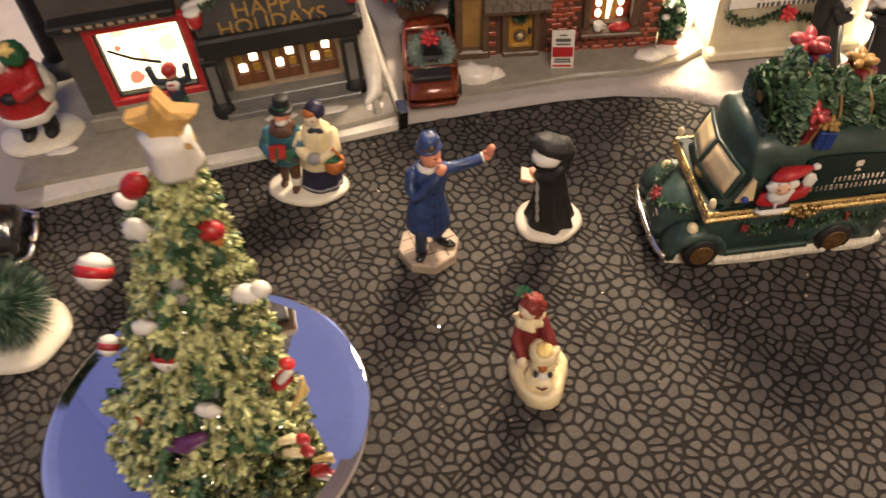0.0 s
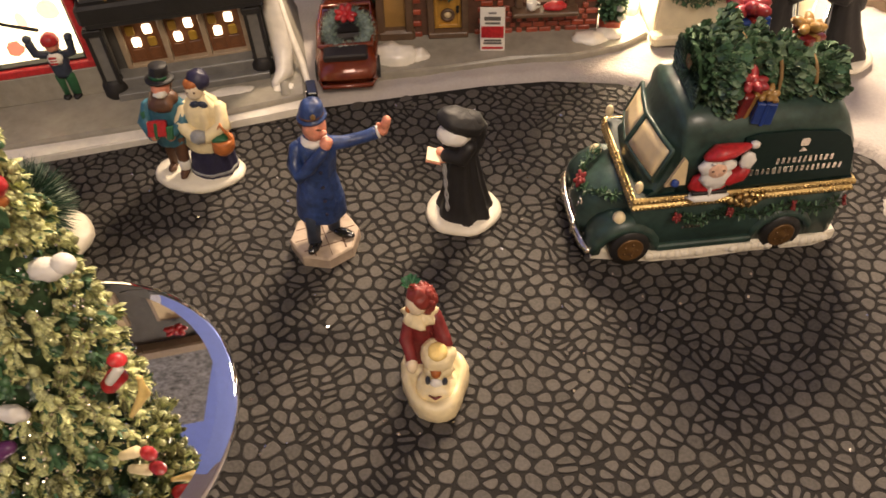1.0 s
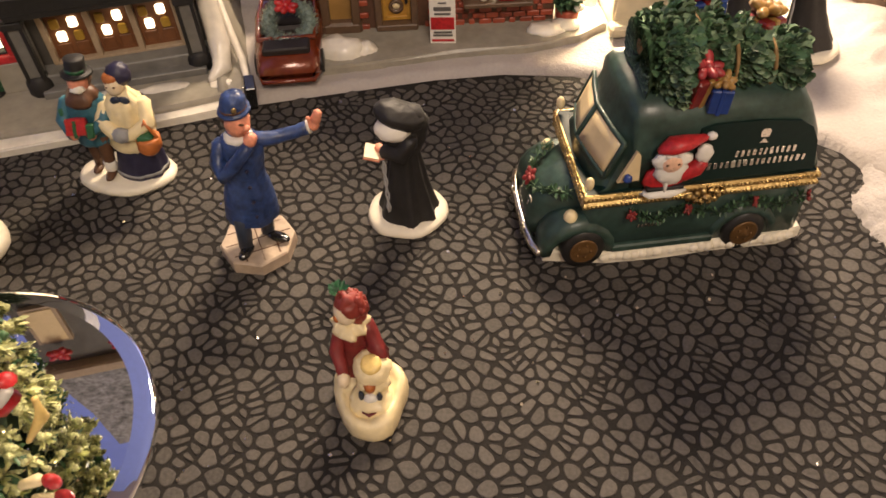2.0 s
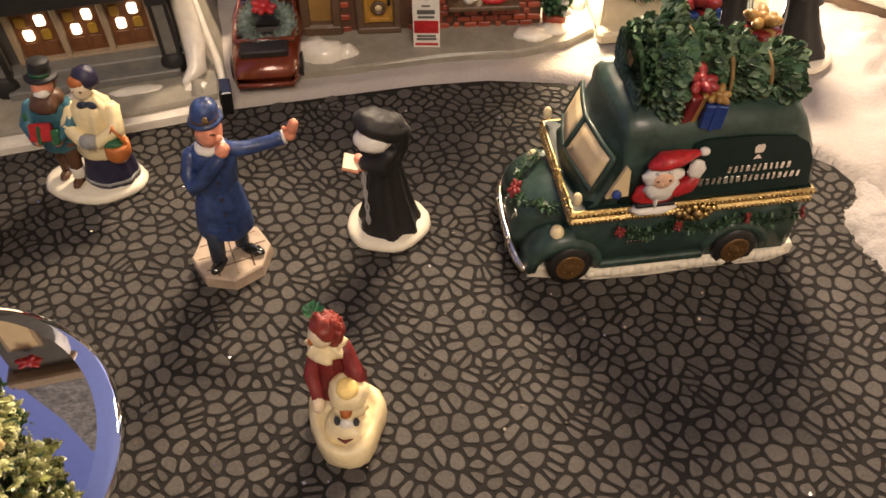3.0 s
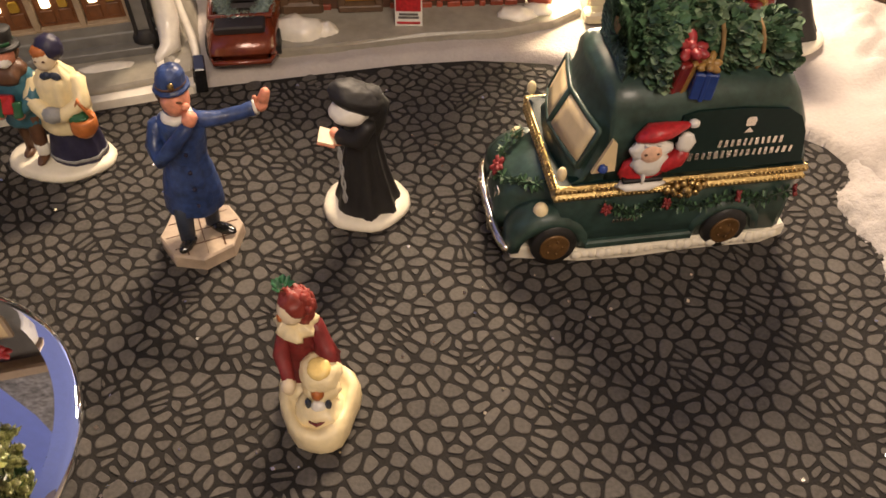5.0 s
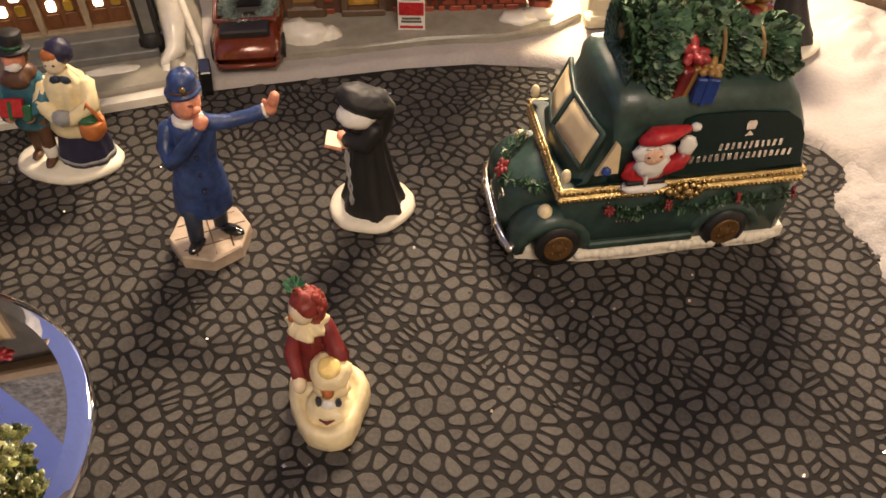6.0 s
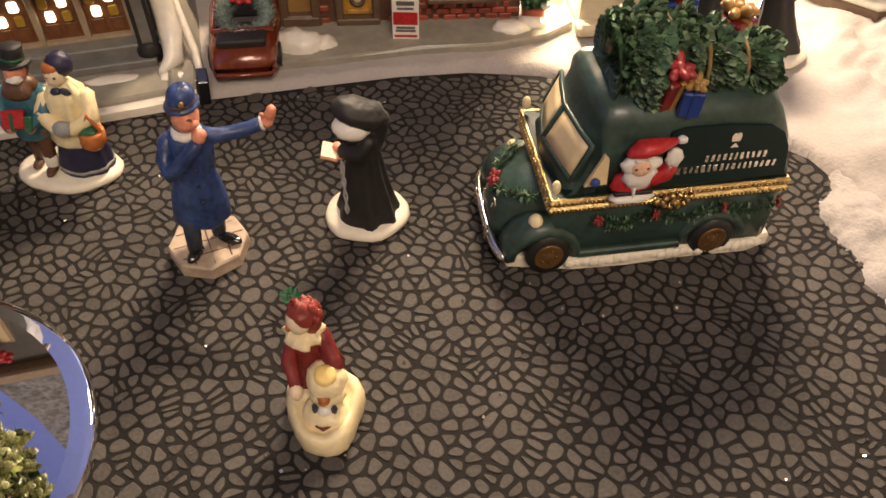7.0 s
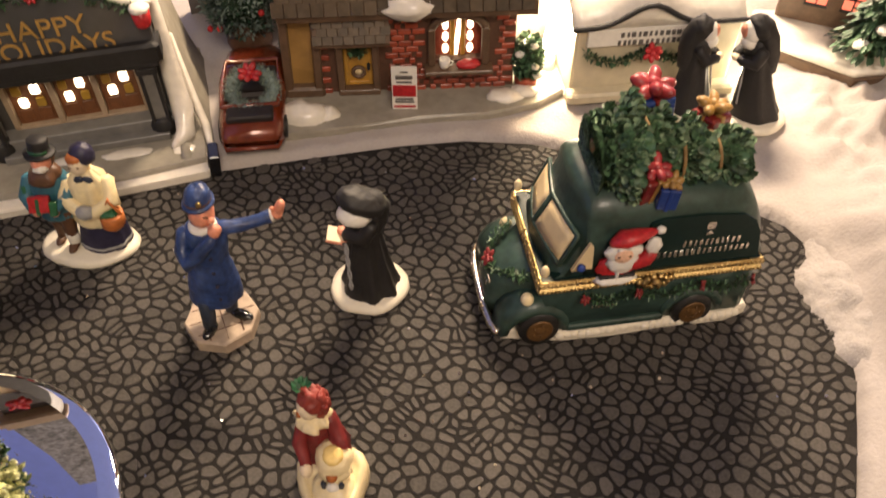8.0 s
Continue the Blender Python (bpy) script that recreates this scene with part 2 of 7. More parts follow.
def tube(bm, pts, radii, mi=0, seg=10, flat=1.0):
    """A round limb along pts with a radius at each point and rounded ends."""
    pts = [Vector(p) for p in pts]
    if isinstance(radii, (int, float)):
        radii = [radii] * len(pts)
    d0, d1 = (pts[0] - pts[1]).normalized(), (pts[-1] - pts[-2]).normalized()
    line = [(pts[0] + d0 * radii[0] * 0.6, radii[0] * 0.5)] + list(zip(pts, radii)) + [(pts[-1] + d1 * radii[-1] * 0.6, radii[-1] * 0.5)]
    verts, faces, n = [], [], len(line)
    for i, (p, rad) in enumerate(line):
        d = (line[min(i + 1, n - 1)][0] - line[max(i - 1, 0)][0]).normalized()
        a = d.cross(Vector((0.31, 0.2, 0.93)))
        a = (a if a.length > 0.05 else d.cross(Vector((1, 0, 0)))).normalized()
        b = d.cross(a)
        for j in range(seg):
            t = 2 * math.pi * j / seg
            verts.append(p + (a * math.cos(t) + b * math.sin(t) * flat) * rad)
    faces = [tuple(reversed(range(seg))), tuple(range((n - 1) * seg, n * seg))]
    for i in range(n - 1):
        for j in range(seg):
            faces.append((i * seg + j, i * seg + (j + 1) % seg, (i + 1) * seg + (j + 1) % seg, (i + 1) * seg + j))
    put(bm, verts, faces, None, mi)


def slab(bm, outline, z0, z1, mi=0, m=None, bev=0.0, smooth=False):
    """A flat piece with the given outline, from z0 up to z1, its top edge bevelled by bev."""
    n = len(outline)
    cx, cy = sum(p[0] for p in outline) / n, sum(p[1] for p in outline) / n
    def inset(p):
        d = math.hypot(p[0] - cx, p[1] - cy)
        k = (d - bev) / d if d > 0 else 1
        return (cx + (p[0] - cx) * k, cy + (p[1] - cy) * k)
    verts = [(x, y, z0) for x, y in outline] + [(x, y, z1 - bev) for x, y in outline]
    if bev:
        verts += [(*inset(p), z1) for p in outline]
    k = 3 if bev else 2
    faces = [tuple(reversed(range(n))), tuple(range((k - 1) * n, k * n))]
    for i in range(k - 1):
        for j in range(n):
            faces.append((i * n + j, i * n + (j + 1) % n, (i + 1) * n + (j + 1) % n, (i + 1) * n + j))
    put(bm, verts, faces, m, mi, smooth)


def loft(bm, sections, mi=0, m=None, caps=True, smooth=True, closed=True):
    n = len(sections[0])
    verts = [p for s in sections for p in s]
    faces = []
    if caps:
        faces += [tuple(reversed(range(n))), tuple(range((len(sections) - 1) * n, len(sections) * n))]
    for i in range(len(sections) - 1):
        for j in range(n if closed else n - 1):
            faces.append((i * n + j, i * n + (j + 1) % n, (i + 1) * n + (j + 1) % n, (i + 1) * n + j))
    put(bm, verts, faces, m, mi, smooth)


def leaf(bm, p, d, up, length, width, mi=0, fold=0.25):
    """One folded pointed leaf from p along d."""
    d = d.normalized()
    s = d.cross(up)
    s = (s if s.length > 1e-4 else d.cross(Vector((1, 0, 0)))).normalized()
    u = s.cross(d)
    q = [p, p + d * length * 0.30 + s * width * 0.42 + u * width * fold, p + d * length * 0.72 + s * width * 0.40 + u * width * fold, p + d * length + u * width * 0.1,
         p + d * length * 0.72 - s * width * 0.40 + u * width * fold, p + d * length * 0.30 - s * width * 0.42 + u * width * fold, p + d * length * 0.5]
    put(bm, q, [(0, 6, 1), (1, 6, 2), (2, 6, 3), (0, 5, 6), (5, 4, 6), (4, 3, 6)], None, mi)


def mesh_of(name, bm, mats):
    bmesh.ops.recalc_face_normals(bm, faces=bm.faces)
    me = bpy.data.meshes.new(name)
    bm.to_mesh(me)
    bm.free()
    for x in (mats if isinstance(mats, (list, tuple)) else [mats]):
        me.materials.append(x)
    return me


def part(name, bm, mats, parent, label=""):
    ob = new(name, mesh_of(name, bm, mats))
    ob.parent = parent
    return tagged(ob, label)


def thing(name, place, turn, label, category, group="", kind="", size=1.0):
    ob = new(name)
    ob.empty_display_size = 0.01
    ob.matrix_world = pose(*place, 0, 0, turn) @ Matrix.Scale(size, 4)
    return tagged(ob, label, category, group, kind)


def weather(bm):
    """Hand-moulded unevenness over a painted resin figure."""
    bmesh.ops.subdivide_edges(bm, edges=bm.edges, cuts=1, use_grid_fill=True)
    bm.normal_update()
    for v in bm.verts:
        n = 0.00026 * noise.noise(v.co * 420) + 0.00020 * noise.noise(v.co * 1100)
        if v.co.z > 0.0006:
            v.co += v.normal * n


def solid(name, bm, mats, place, turn, label, category, group="", kind="", size=1.0):
    if category == "figurine":
        weather(bm)
    ob = new(name, mesh_of(name, bm, mats))
    ob.matrix_world = pose(*place, 0, 0, turn) @ Matrix.Scale(size, 4)
    return tagged(ob, label, category, group, kind)


def words(text, size, depth, material, parent, m, name="lettering", align="CENTER"):
    cu = bpy.data.curves.new(name, "FONT")
    cu.body, cu.size, cu.extrude, cu.align_x = text, size, depth, align
    tmp = bpy.data.objects.new("tmp", cu)
    scene.collection.objects.link(tmp)
    me = bpy.data.meshes.new_from_object(tmp.evaluated_get(bpy.context.evaluated_depsgraph_get()))
    bpy.data.objects.remove(tmp)
    me.transform(m)
    me.materials.clear()
    me.materials.append(material)
    ob = new(name, me)
    ob.parent = parent
    return ob


R = random.Random(7)


# ---- setting: table, room, mat, snow ----
def sheet_box(name, c, s, material, label, category="wall"):
    bm = bmesh.new()
    box(bm, (0, 0, 0), s, 0, None, 0.02)
    return solid(name, bm, material, c, 0, label, category, "", "structure")


sheet_box("table_top", (0, -0.085, -0.025), (1.50, 1.69, 0.03), TABLE, "brown wooden display table under the village", "table")
sheet_box("wall_back", (0, 0.79, 0.72), (1.62, 0.06, 1.52), WALLBLUE, "blue painted wall behind the village")
sheet_box("wall_left", (-0.78, -0.085, 0.72), (0.06, 1.69, 1.52), WALLBLUE, "blue painted room wall")
sheet_box("wall_right", (0.78, -0.085, 0.72), (0.06, 1.69, 1.52), ROOMWALL, "plain cream room wall")
sheet_box("wall_front", (0, -0.96, 0.72), (1.62, 0.06, 1.52), ROOMWALL, "plain cream room wall")
sheet_box("ceiling", (0, -0.085, 1.51), (1.62, 1.81, 0.06), ROOMWALL, "plain cream ceiling", "ceiling")

EDGE = [(-0.3833, 0.2770), (-0.1916, 0.3402), (-0.1506, 0.3603), (-0.0899, 0.3810), (-0.0287, 0.3991), (0.0135, 0.4097), (0.0529, 0.4193), (0.0827, 0.4238),
        (0.1132, 0.4229), (0.1328, 0.4164), (0.1560, 0.4064), (0.1895, 0.3910), (0.2142, 0.3745), (0.2238, 0.3569), (0.2224, 0.3266), (0.2201, 0.3030), (0.2139, 0.2813),
        (0.2059, 0.2566), (0.1934, 0.2175), (0.1774, 0.1549), (0.1689, -0.0894), (-0.3818, -0.1217)]


def inside(x, y):
    hit = False
    for (x1, y1), (x2, y2) in zip(EDGE, EDGE[1:] + EDGE[:1]):
        if (y1 > y) != (y2 > y) and x < (x2 - x1) * (y - y1) / (y2 - y1) + x1:
            hit = not hit
    return hit


def edge_gap(x, y):
    """Distance to the edge of the mat, negative inside."""
    best = 9.0
    for (x1, y1), (x2, y2) in zip(EDGE, EDGE[1:] + EDGE[:1]):
        dx, dy = x2 - x1, y2 - y1
        t = max(0, min(1, ((x - x1) * dx + (y - y1) * dy) / (dx * dx + dy * dy)))
        best = min(best, math.hypot(x - x1 - t * dx, y - y1 - t * dy))
    return -best if inside(x, y) else best


bm = bmesh.new()
slab(bm, EDGE, -0.002, -0.0003, 0)
mat_sheet = solid("cobbled_mat", bm, MORTAR, (0, 0, 0), 0, "dark grey cobblestone street mat lying on the table", "street mat", "", "structure")


def smooth_step(v):
    v = max(0.0, min(1.0, v))
    return v * v * (3 - 2 * v)


def snow_height(x, y):
    g = edge_gap(x, y) + 0.0016 * noise.noise(Vector((x * 220, y * 220, 0)))
    h = -0.005 + 0.0075 * smooth_step((g + 0.002) / 0.005)
    if g > -0.002:
        h += 0.0012 * noise.noise(Vector((x * 60, y * 60, 4))) + 0.0005 * noise.noise(Vector((x * 260, y * 260, 8)))
        bank = smooth_step((x - 0.199) / 0.06) * smooth_step((0.393 - y) / 0.06 + 0.3) * smooth_step(g / 0.02)
        h += bank * (0.020 + 0.010 * noise.noise(Vector((x * 35, y * 35, 2))) + 0.003 * noise.noise(Vector((x * 150, y * 150, 2))))
        far = smooth_step((x - 0.217) / 0.05) * smooth_step((y - 0.333) / 0.04)
        fold = abs(noise.noise(Vector((x * 48 + 0.6 * noise.noise(Vector((x * 90, y * 90, 6))), y * 40, 9))))
        h += far * (0.003 + 0.022 * fold + 0.0035 * noise.noise(Vector((x * 130, y * 130, 3))))
    return h


def snow_sheet(name, x0, x1, y0, y1, step, material, label):
    nx, ny = int((x1 - x0) / step) + 1, int((y1 - y0) / step) + 1
    verts = [(x0 + (x1 - x0) * i / (nx - 1), y0 + (y1 - y0) * j / (ny - 1)) for j in range(ny) for i in range(nx)]
    me = bpy.data.meshes.new(name)
    me.from_pydata([(x, y, snow_height(x, y)) for x, y in verts], [],
                   [(j * nx + i, j * nx + i + 1, j * nx + nx + i + 1, j * nx + nx + i) for j in range(ny - 1) for i in range(nx - 1)])
    me.polygons.foreach_set("use_smooth", [True] * len(me.polygons))
    me.materials.append(material)
    return tagged(new(name, me), label, "snow", "", "structure")


snow_sheet("snow_ground", -0.32, 0.40, 0.20, 0.62, 0.0025, SNOW, "white artificial snow sheet round the cobbled mat")


def pave(name, pts, z0, z1, material, label, bev=0.0012):
    bm = bmesh.new()
    slab(bm, pts, z0, z1, 0, None, bev)
    return solid(name, bm, material, (0, 0, 0), 0, label, "pavement", "", "structure")


# ---- figurines: each one plain painted mesh ----
FIGM = [BASEWHITE, BLACK, BLUE, DARKBLUE, SKIN, PALE, CREAM, YELLOW, STONEBASE, RED, MAROON, HAIR, GREEN, TEAL, BROWN, ORANGE, NAVY, GREY, GOLD, GLOSSBLACK, SILVER, WHITE]
(F_BASE, F_BLACK, F_BLUE, F_DBLUE, F_SKIN, F_PALE, F_CREAM, F_YEL, F_STONE, F_RED, F_MAR, F_HAIR, F_GREEN, F_TEAL, F_BROWN, F_OR, F_NAVY, F_GREY, F_GOLD, F_GLOSS, F_SIL, F_WHITE) = range(22)


def policeman():
    bm = bmesh.new()
    slab(bm, [(0.0134 * math.cos(a * math.pi / 4 + 0.3), 0.0134 * math.sin(a * math.pi / 4 + 0.3)) for a in range(8)], 0, 0.0052, F_STONE, None, 0.0006)
    for k in (-1, 0, 1):
        box(bm, Vector((0, k * 0.006, 0.0052)) @ rot(0, 0, -25).to_3x3(), (0.0195 if k else 0.0235, 0.0004, 0.0003), F_BROWN, rot(0, 0, 25))
        box(bm, Vector((k * 0.006, 0, 0.0052)) @ rot(0, 0, -25).to_3x3(), (0.0004, 0.0195 if k else 0.0235, 0.0003), F_BROWN, rot(0, 0, 25))
    for x, y in ((-0.0026, -0.0056), (0.0034, 0.0024)):
        tube(bm, [(x, y, 0.021), (x * 1.05, y, 0.007)], [0.0030, 0.0025], F_DBLUE)
        ball(bm, (x * 1.05 + (0.004 if x > 0 else 0.0005), y - 0.0025, 0.0066), (0.0022 if x < 0 else 0.0050, 0.0042 if x < 0 else 0.0022, 0.0017), F_GLOSS, r=rot(0, 0, -20))
    lathe(bm, [(0.0098, 0.0182), (0.0101, 0.0190), (0.0094, 0.027), (0.0080, 0.034), (0.0070, 0.038), (0.0076, 0.045), (0.0078, 0.050), (0.0066, 0.0535), (0.0042, 0.0555), (0.003, 0.0575)],
          (0, 0, 0), F_BLUE, 30, 0.95, 0.80, None, 0.045, 6, 1.0)
    for z in (0.024, 0.031, 0.038, 0.045):
        ball(bm, (0.0035 - (z - 0.03) * 0.03, -0.0074, z), 0.0007, F_NAVY, 6, 4)
    # arm held to the mouth
    tube(bm, [(-0.0060, -0.001, 0.0520), (-0.0068, -0.0045, 0.0465), (-0.0040, -0.0085, 0.0440), (-0.0004, -0.0086, 0.0485), (0.0046, -0.0066, 0.0548)],
         [0.0028, 0.0028, 0.0027, 0.0025, 0.0023], F_BLUE)
    ball(bm, (0.0056, -0.0056, 0.0572), (0.0023, 0.0023, 0.0025), F_SKIN)
    # arm stretched out with a raised hand
    tube(bm, [(0.0052, 0.001, 0.0518), (0.0115, 0.003, 0.0512), (0.0180, 0.0050, 0.0520), (0.0212, 0.0060, 0.0528)], [0.0029, 0.0024, 0.0022, 0.0024], F_BLUE)
    lathe(bm, [(0.0024, -0.0004), (0.0026, 0.0004)], (0.0218, 0.0061, 0.0531), F_WHITE, 12, 1, 1, rot(0, 75, 15))
    ball(bm, (0.0236, 0.0064, 0.0543), (0.0022, 0.0020, 0.0026), F_SKIN)
    tube(bm, [(0.0243, 0.0060, 0.0560), (0.0252, 0.0064, 0.0590)], [0.0019, 0.0014], F_SKIN, 8)
    tube(bm, [(0.0225, 0.0056, 0.0555), (0.0222, 0.0050, 0.0578)], [0.0008, 0.0006], F_SKIN, 6)
    lathe(bm, [(0.0040, 0.0534), (0.0048, 0.0547), (0.0044, 0.0557), (0.0034, 0.0562)], (0.0002, -0.0006, 0), F_WHITE, 16)
    ball(bm, (0.0010, -0.0012, 0.0606), (0.0042, 0.0044, 0.0050), F_SKIN)
    ball(bm, (0.0046, -0.0040, 0.0606), (0.0013, 0.0012, 0.0011), F_SKIN, 8, 6)
    ball(bm, (-0.0018, 0.0018, 0.0612), (0.0038, 0.0038, 0.0040), F_BROWN)
    ball(bm, (0.0032, -0.0047, 0.0624), (0.0009, 0.0004, 0.0003), F_BROWN, 8, 5)
    lathe(bm, [(0.0053, 0.0650), (0.0054, 0.0656), (0.0046, 0.0663), (0.0044, 0.0684), (0.0038, 0.0704), (0.0022, 0.0717), (0.0007, 0.0720)], (0.0002, 0.0002, -0.0006), F_BLUE, 20, 0.97, 1.06)
    lathe(bm, [(0.00456, 0.0664), (0.00456, 0.0672)], (0.0002, 0.0002, -0.0006), F_BROWN, 20, 0.97, 1.08)
    ball(bm, (0.0016, -0.0044, 0.0676), (0.0010, 0.0006, 0.0012), F_GOLD, 8, 6)
    upper = [v for v in bm.verts if v.co.z > 0.0053]
    bmesh.ops.transform(bm, matrix=pose(0, 0, 0.0053) @ Matrix(((0.97, 0, 0.062, 0), (0, 0.97, 0.02, 0), (0, 0, 0.945, 0), (0, 0, 0, 1))) @ pose(0, 0, -0.0053), verts=upper)
    return solid("policeman_figurine", bm, FIGM, (-0.0036, 0.3185, 0), 0, "painted policeman figurine in a long blue coat on a stone base", "figurine", "street figurines")


def nun_body(bm, h):
    k = h / 0.055
    prof = [(0.0116, 0.0015), (0.0117, 0.003), (0.0098, 0.009), (0.0078, 0.018), (0.0063, 0.026), (0.0056, 0.031), (0.0058, 0.036), (0.0062, 0.0395), (0.0056, 0.0425), (0.0030, 0.045)]
    lathe(bm, [(r * k, z * k) for r, z in prof], (0.0006 * k, 0, 0), F_BLACK, 44, 0.95, 0.95, None, 0.11, 7, 0.7)
    # shoulder cape, white wimple under a wide veil that slopes down at the back
    ball(bm, (0.0012 * k, 0.0004 * k, 0.0392 * k), (0.0066 * k, 0.0060 * k, 0.0050 * k), F_BLACK, 18, 12, rot(0, -8, 0), 0.08)
    ball(bm, (-0.0026 * k, -0.0020 * k, 0.0436 * k), (0.0066 * k, 0.0056 * k, 0.0042 * k), F_WHITE, 18, 12, rot(0, 8, 0), 0.06)
    ball(bm, (0.0002 * k, -0.0002 * k, 0.0474 * k), (0.0096 * k, 0.0068 * k, 0.0045 * k), F_BLACK, 20, 13, rot(0, 26, 0), 0.07, 1.3)
    tube(bm, [(0.0030 * k, 0.0004 * k, 0.0470 * k), (0.0048 * k, 0.0008 * k, 0.0430 * k), (0.0040 * k, 0.0012 * k, 0.0370 * k), (0.0030 * k, 0.0012 * k, 0.0290 * k)], [0.0050 * k, 0.0054 * k, 0.0050 * k, 0.0028 * k], F_BLACK, 16)
    # arms meeting in front
    for y in (-0.0052, 0.0052):
        tube(bm, [(0.0026 * k, y * k, 0.0400 * k), (-0.0006 * k, y * 1.2 * k, 0.0350 * k), (-0.0064 * k, y * 0.4 * k, 0.0338 * k)], [0.0030 * k, 0.0034 * k, 0.0026 * k], F_BLACK)
    ball(bm, (-0.0080 * k, 0, 0.0340 * k), (0.0018 * k, 0.0024 * k, 0.0016 * k), F_SKIN, 10, 7)
    for e in (-1, 1):
        box(bm, ((-0.0080 + e * 0.0026) * k, -0.0012 * k, 0.0338 * k), (0.0054 * k, 0.0062 * k, 0.0009 * k), F_PALE, rot(12, e * -16, -10))
        box(bm, ((-0.0080 + e * 0.0026) * k, -0.0012 * k, 0.0332 * k), (0.0058 * k, 0.0066 * k, 0.0005 * k), F_SKIN, rot(12, e * -16, -10))
    # twisted cord of beads hanging from the hands
    for e in (-1, 1):
        line = [(-0.0072 + e * 0.0005 * math.sin(i * 1.1), -0.0050 - 0.00035 * i, 0.0320 - 0.0019 * i) for i in range(12)]
        tube(bm, [(x * k, y * k, z * k) for x, y, z in line], 0.00042 * k, F_GREY, 6)


def snow_foot(bm):
    lathe(bm, [(0.0142, 0), (0.0150, 0.0010), (0.0143, 0.0026), (0.0120, 0.0036), (0.004, 0.0038)], (0, 0, 0), F_BASE, 28, 1.0, 0.92, None, 0.03, 5, 2.0)


def reading_nun(place, turn, h):
    bm = bmesh.new()
    snow_foot(bm)
    nun_body(bm, h)
    return solid("nun_figurine", bm, FIGM, place, turn, "painted nun figurine in black habit with book on white base", "figurine", "nun figurines")


def standing_nun(place, turn, h, lean, label):
    """A nun with a long veil, white wimple round the face and a cord at the waist, facing -x."""
    bm = bmesh.new()
    snow_foot(bm)
    k = h / 0.056
    robe = [(0.0122, 0.0020), (0.0122, 0.0040), (0.0104, 0.0110), (0.0084, 0.0200), (0.0068, 0.0300), (0.0064, 0.0370), (0.0070, 0.0420), (0.0058, 0.0458), (0.0030, 0.0480)]
    lathe(bm, [(r * k, z * k) for r, z in robe], (0.0010 * k, 0, 0), F_BLACK, 40, 1.0, 0.86, None, 0.07, 6, 0.4)
    for e in (-1, 1):
        tube(bm, [(0.0010 * k, e * 0.0058 * k, 0.0430 * k), (-0.0030 * k, e * 0.0064 * k, 0.0370 * k), (-0.0085 * k, e * 0.0026 * k, 0.0372 * k)], [0.0030 * k, 0.0034 * k, 0.0024 * k], F_BLACK)
    ball(bm, (-0.0102 * k, 0, 0.0376 * k), (0.0020 * k, 0.0024 * k, 0.0017 * k), F_PALE, 10, 7)
    ball(bm, (-0.0030 * k, 0, 0.0505 * k), (0.0044 * k, 0.0044 * k, 0.0058 * k), F_WHITE, 16, 11)
    ball(bm, (-0.0040 * k, 0, 0.0455 * k), (0.0040 * k, 0.0044 * k, 0.0036 * k), F_WHITE, 14, 9)
    ball(bm, (-0.0052 * k, 0, 0.0512 * k), (0.0028 * k, 0.0031 * k, 0.0038 * k), F_SKIN, 12, 9)
    ball(bm, (0.0012 * k, 0, 0.0526 * k), (0.0058 * k, 0.0060 * k, 0.0066 * k), F_BLACK, 18, 12, rot(0, -14, 0), 0.10, 2.0)
    tube(bm, [(0.0020 * k, 0, 0.0540 * k), (0.0046 * k, 0, 0.0470 * k), (0.0056 * k, 0, 0.0390 * k), (0.0062 * k, 0, 0.0290 * k)], [0.0054 * k, 0.0058 * k, 0.0056 * k, 0.0040 * k], F_BLACK, 16)
    tube(bm, [(-0.0066 * k, -0.0030 * k, 0.0340 * k), (-0.0082 * k, -0.0040 * k, 0.0250 * k), (-0.0100 * k, -0.0048 * k, 0.0140 * k)], 0.0005 * k, F_GREY, 6)
    bmesh.ops.transform(bm, matrix=Matrix(((1, 0, lean, 0), (0, 1, 0, 0), (0, 0, 1, 0), (0, 0, 0, 1))), verts=[v for v in bm.verts if v.co.z > 0.004])
    return solid("nun_figurine", bm, FIGM, place, turn, label, "figurine", "nun figurines")


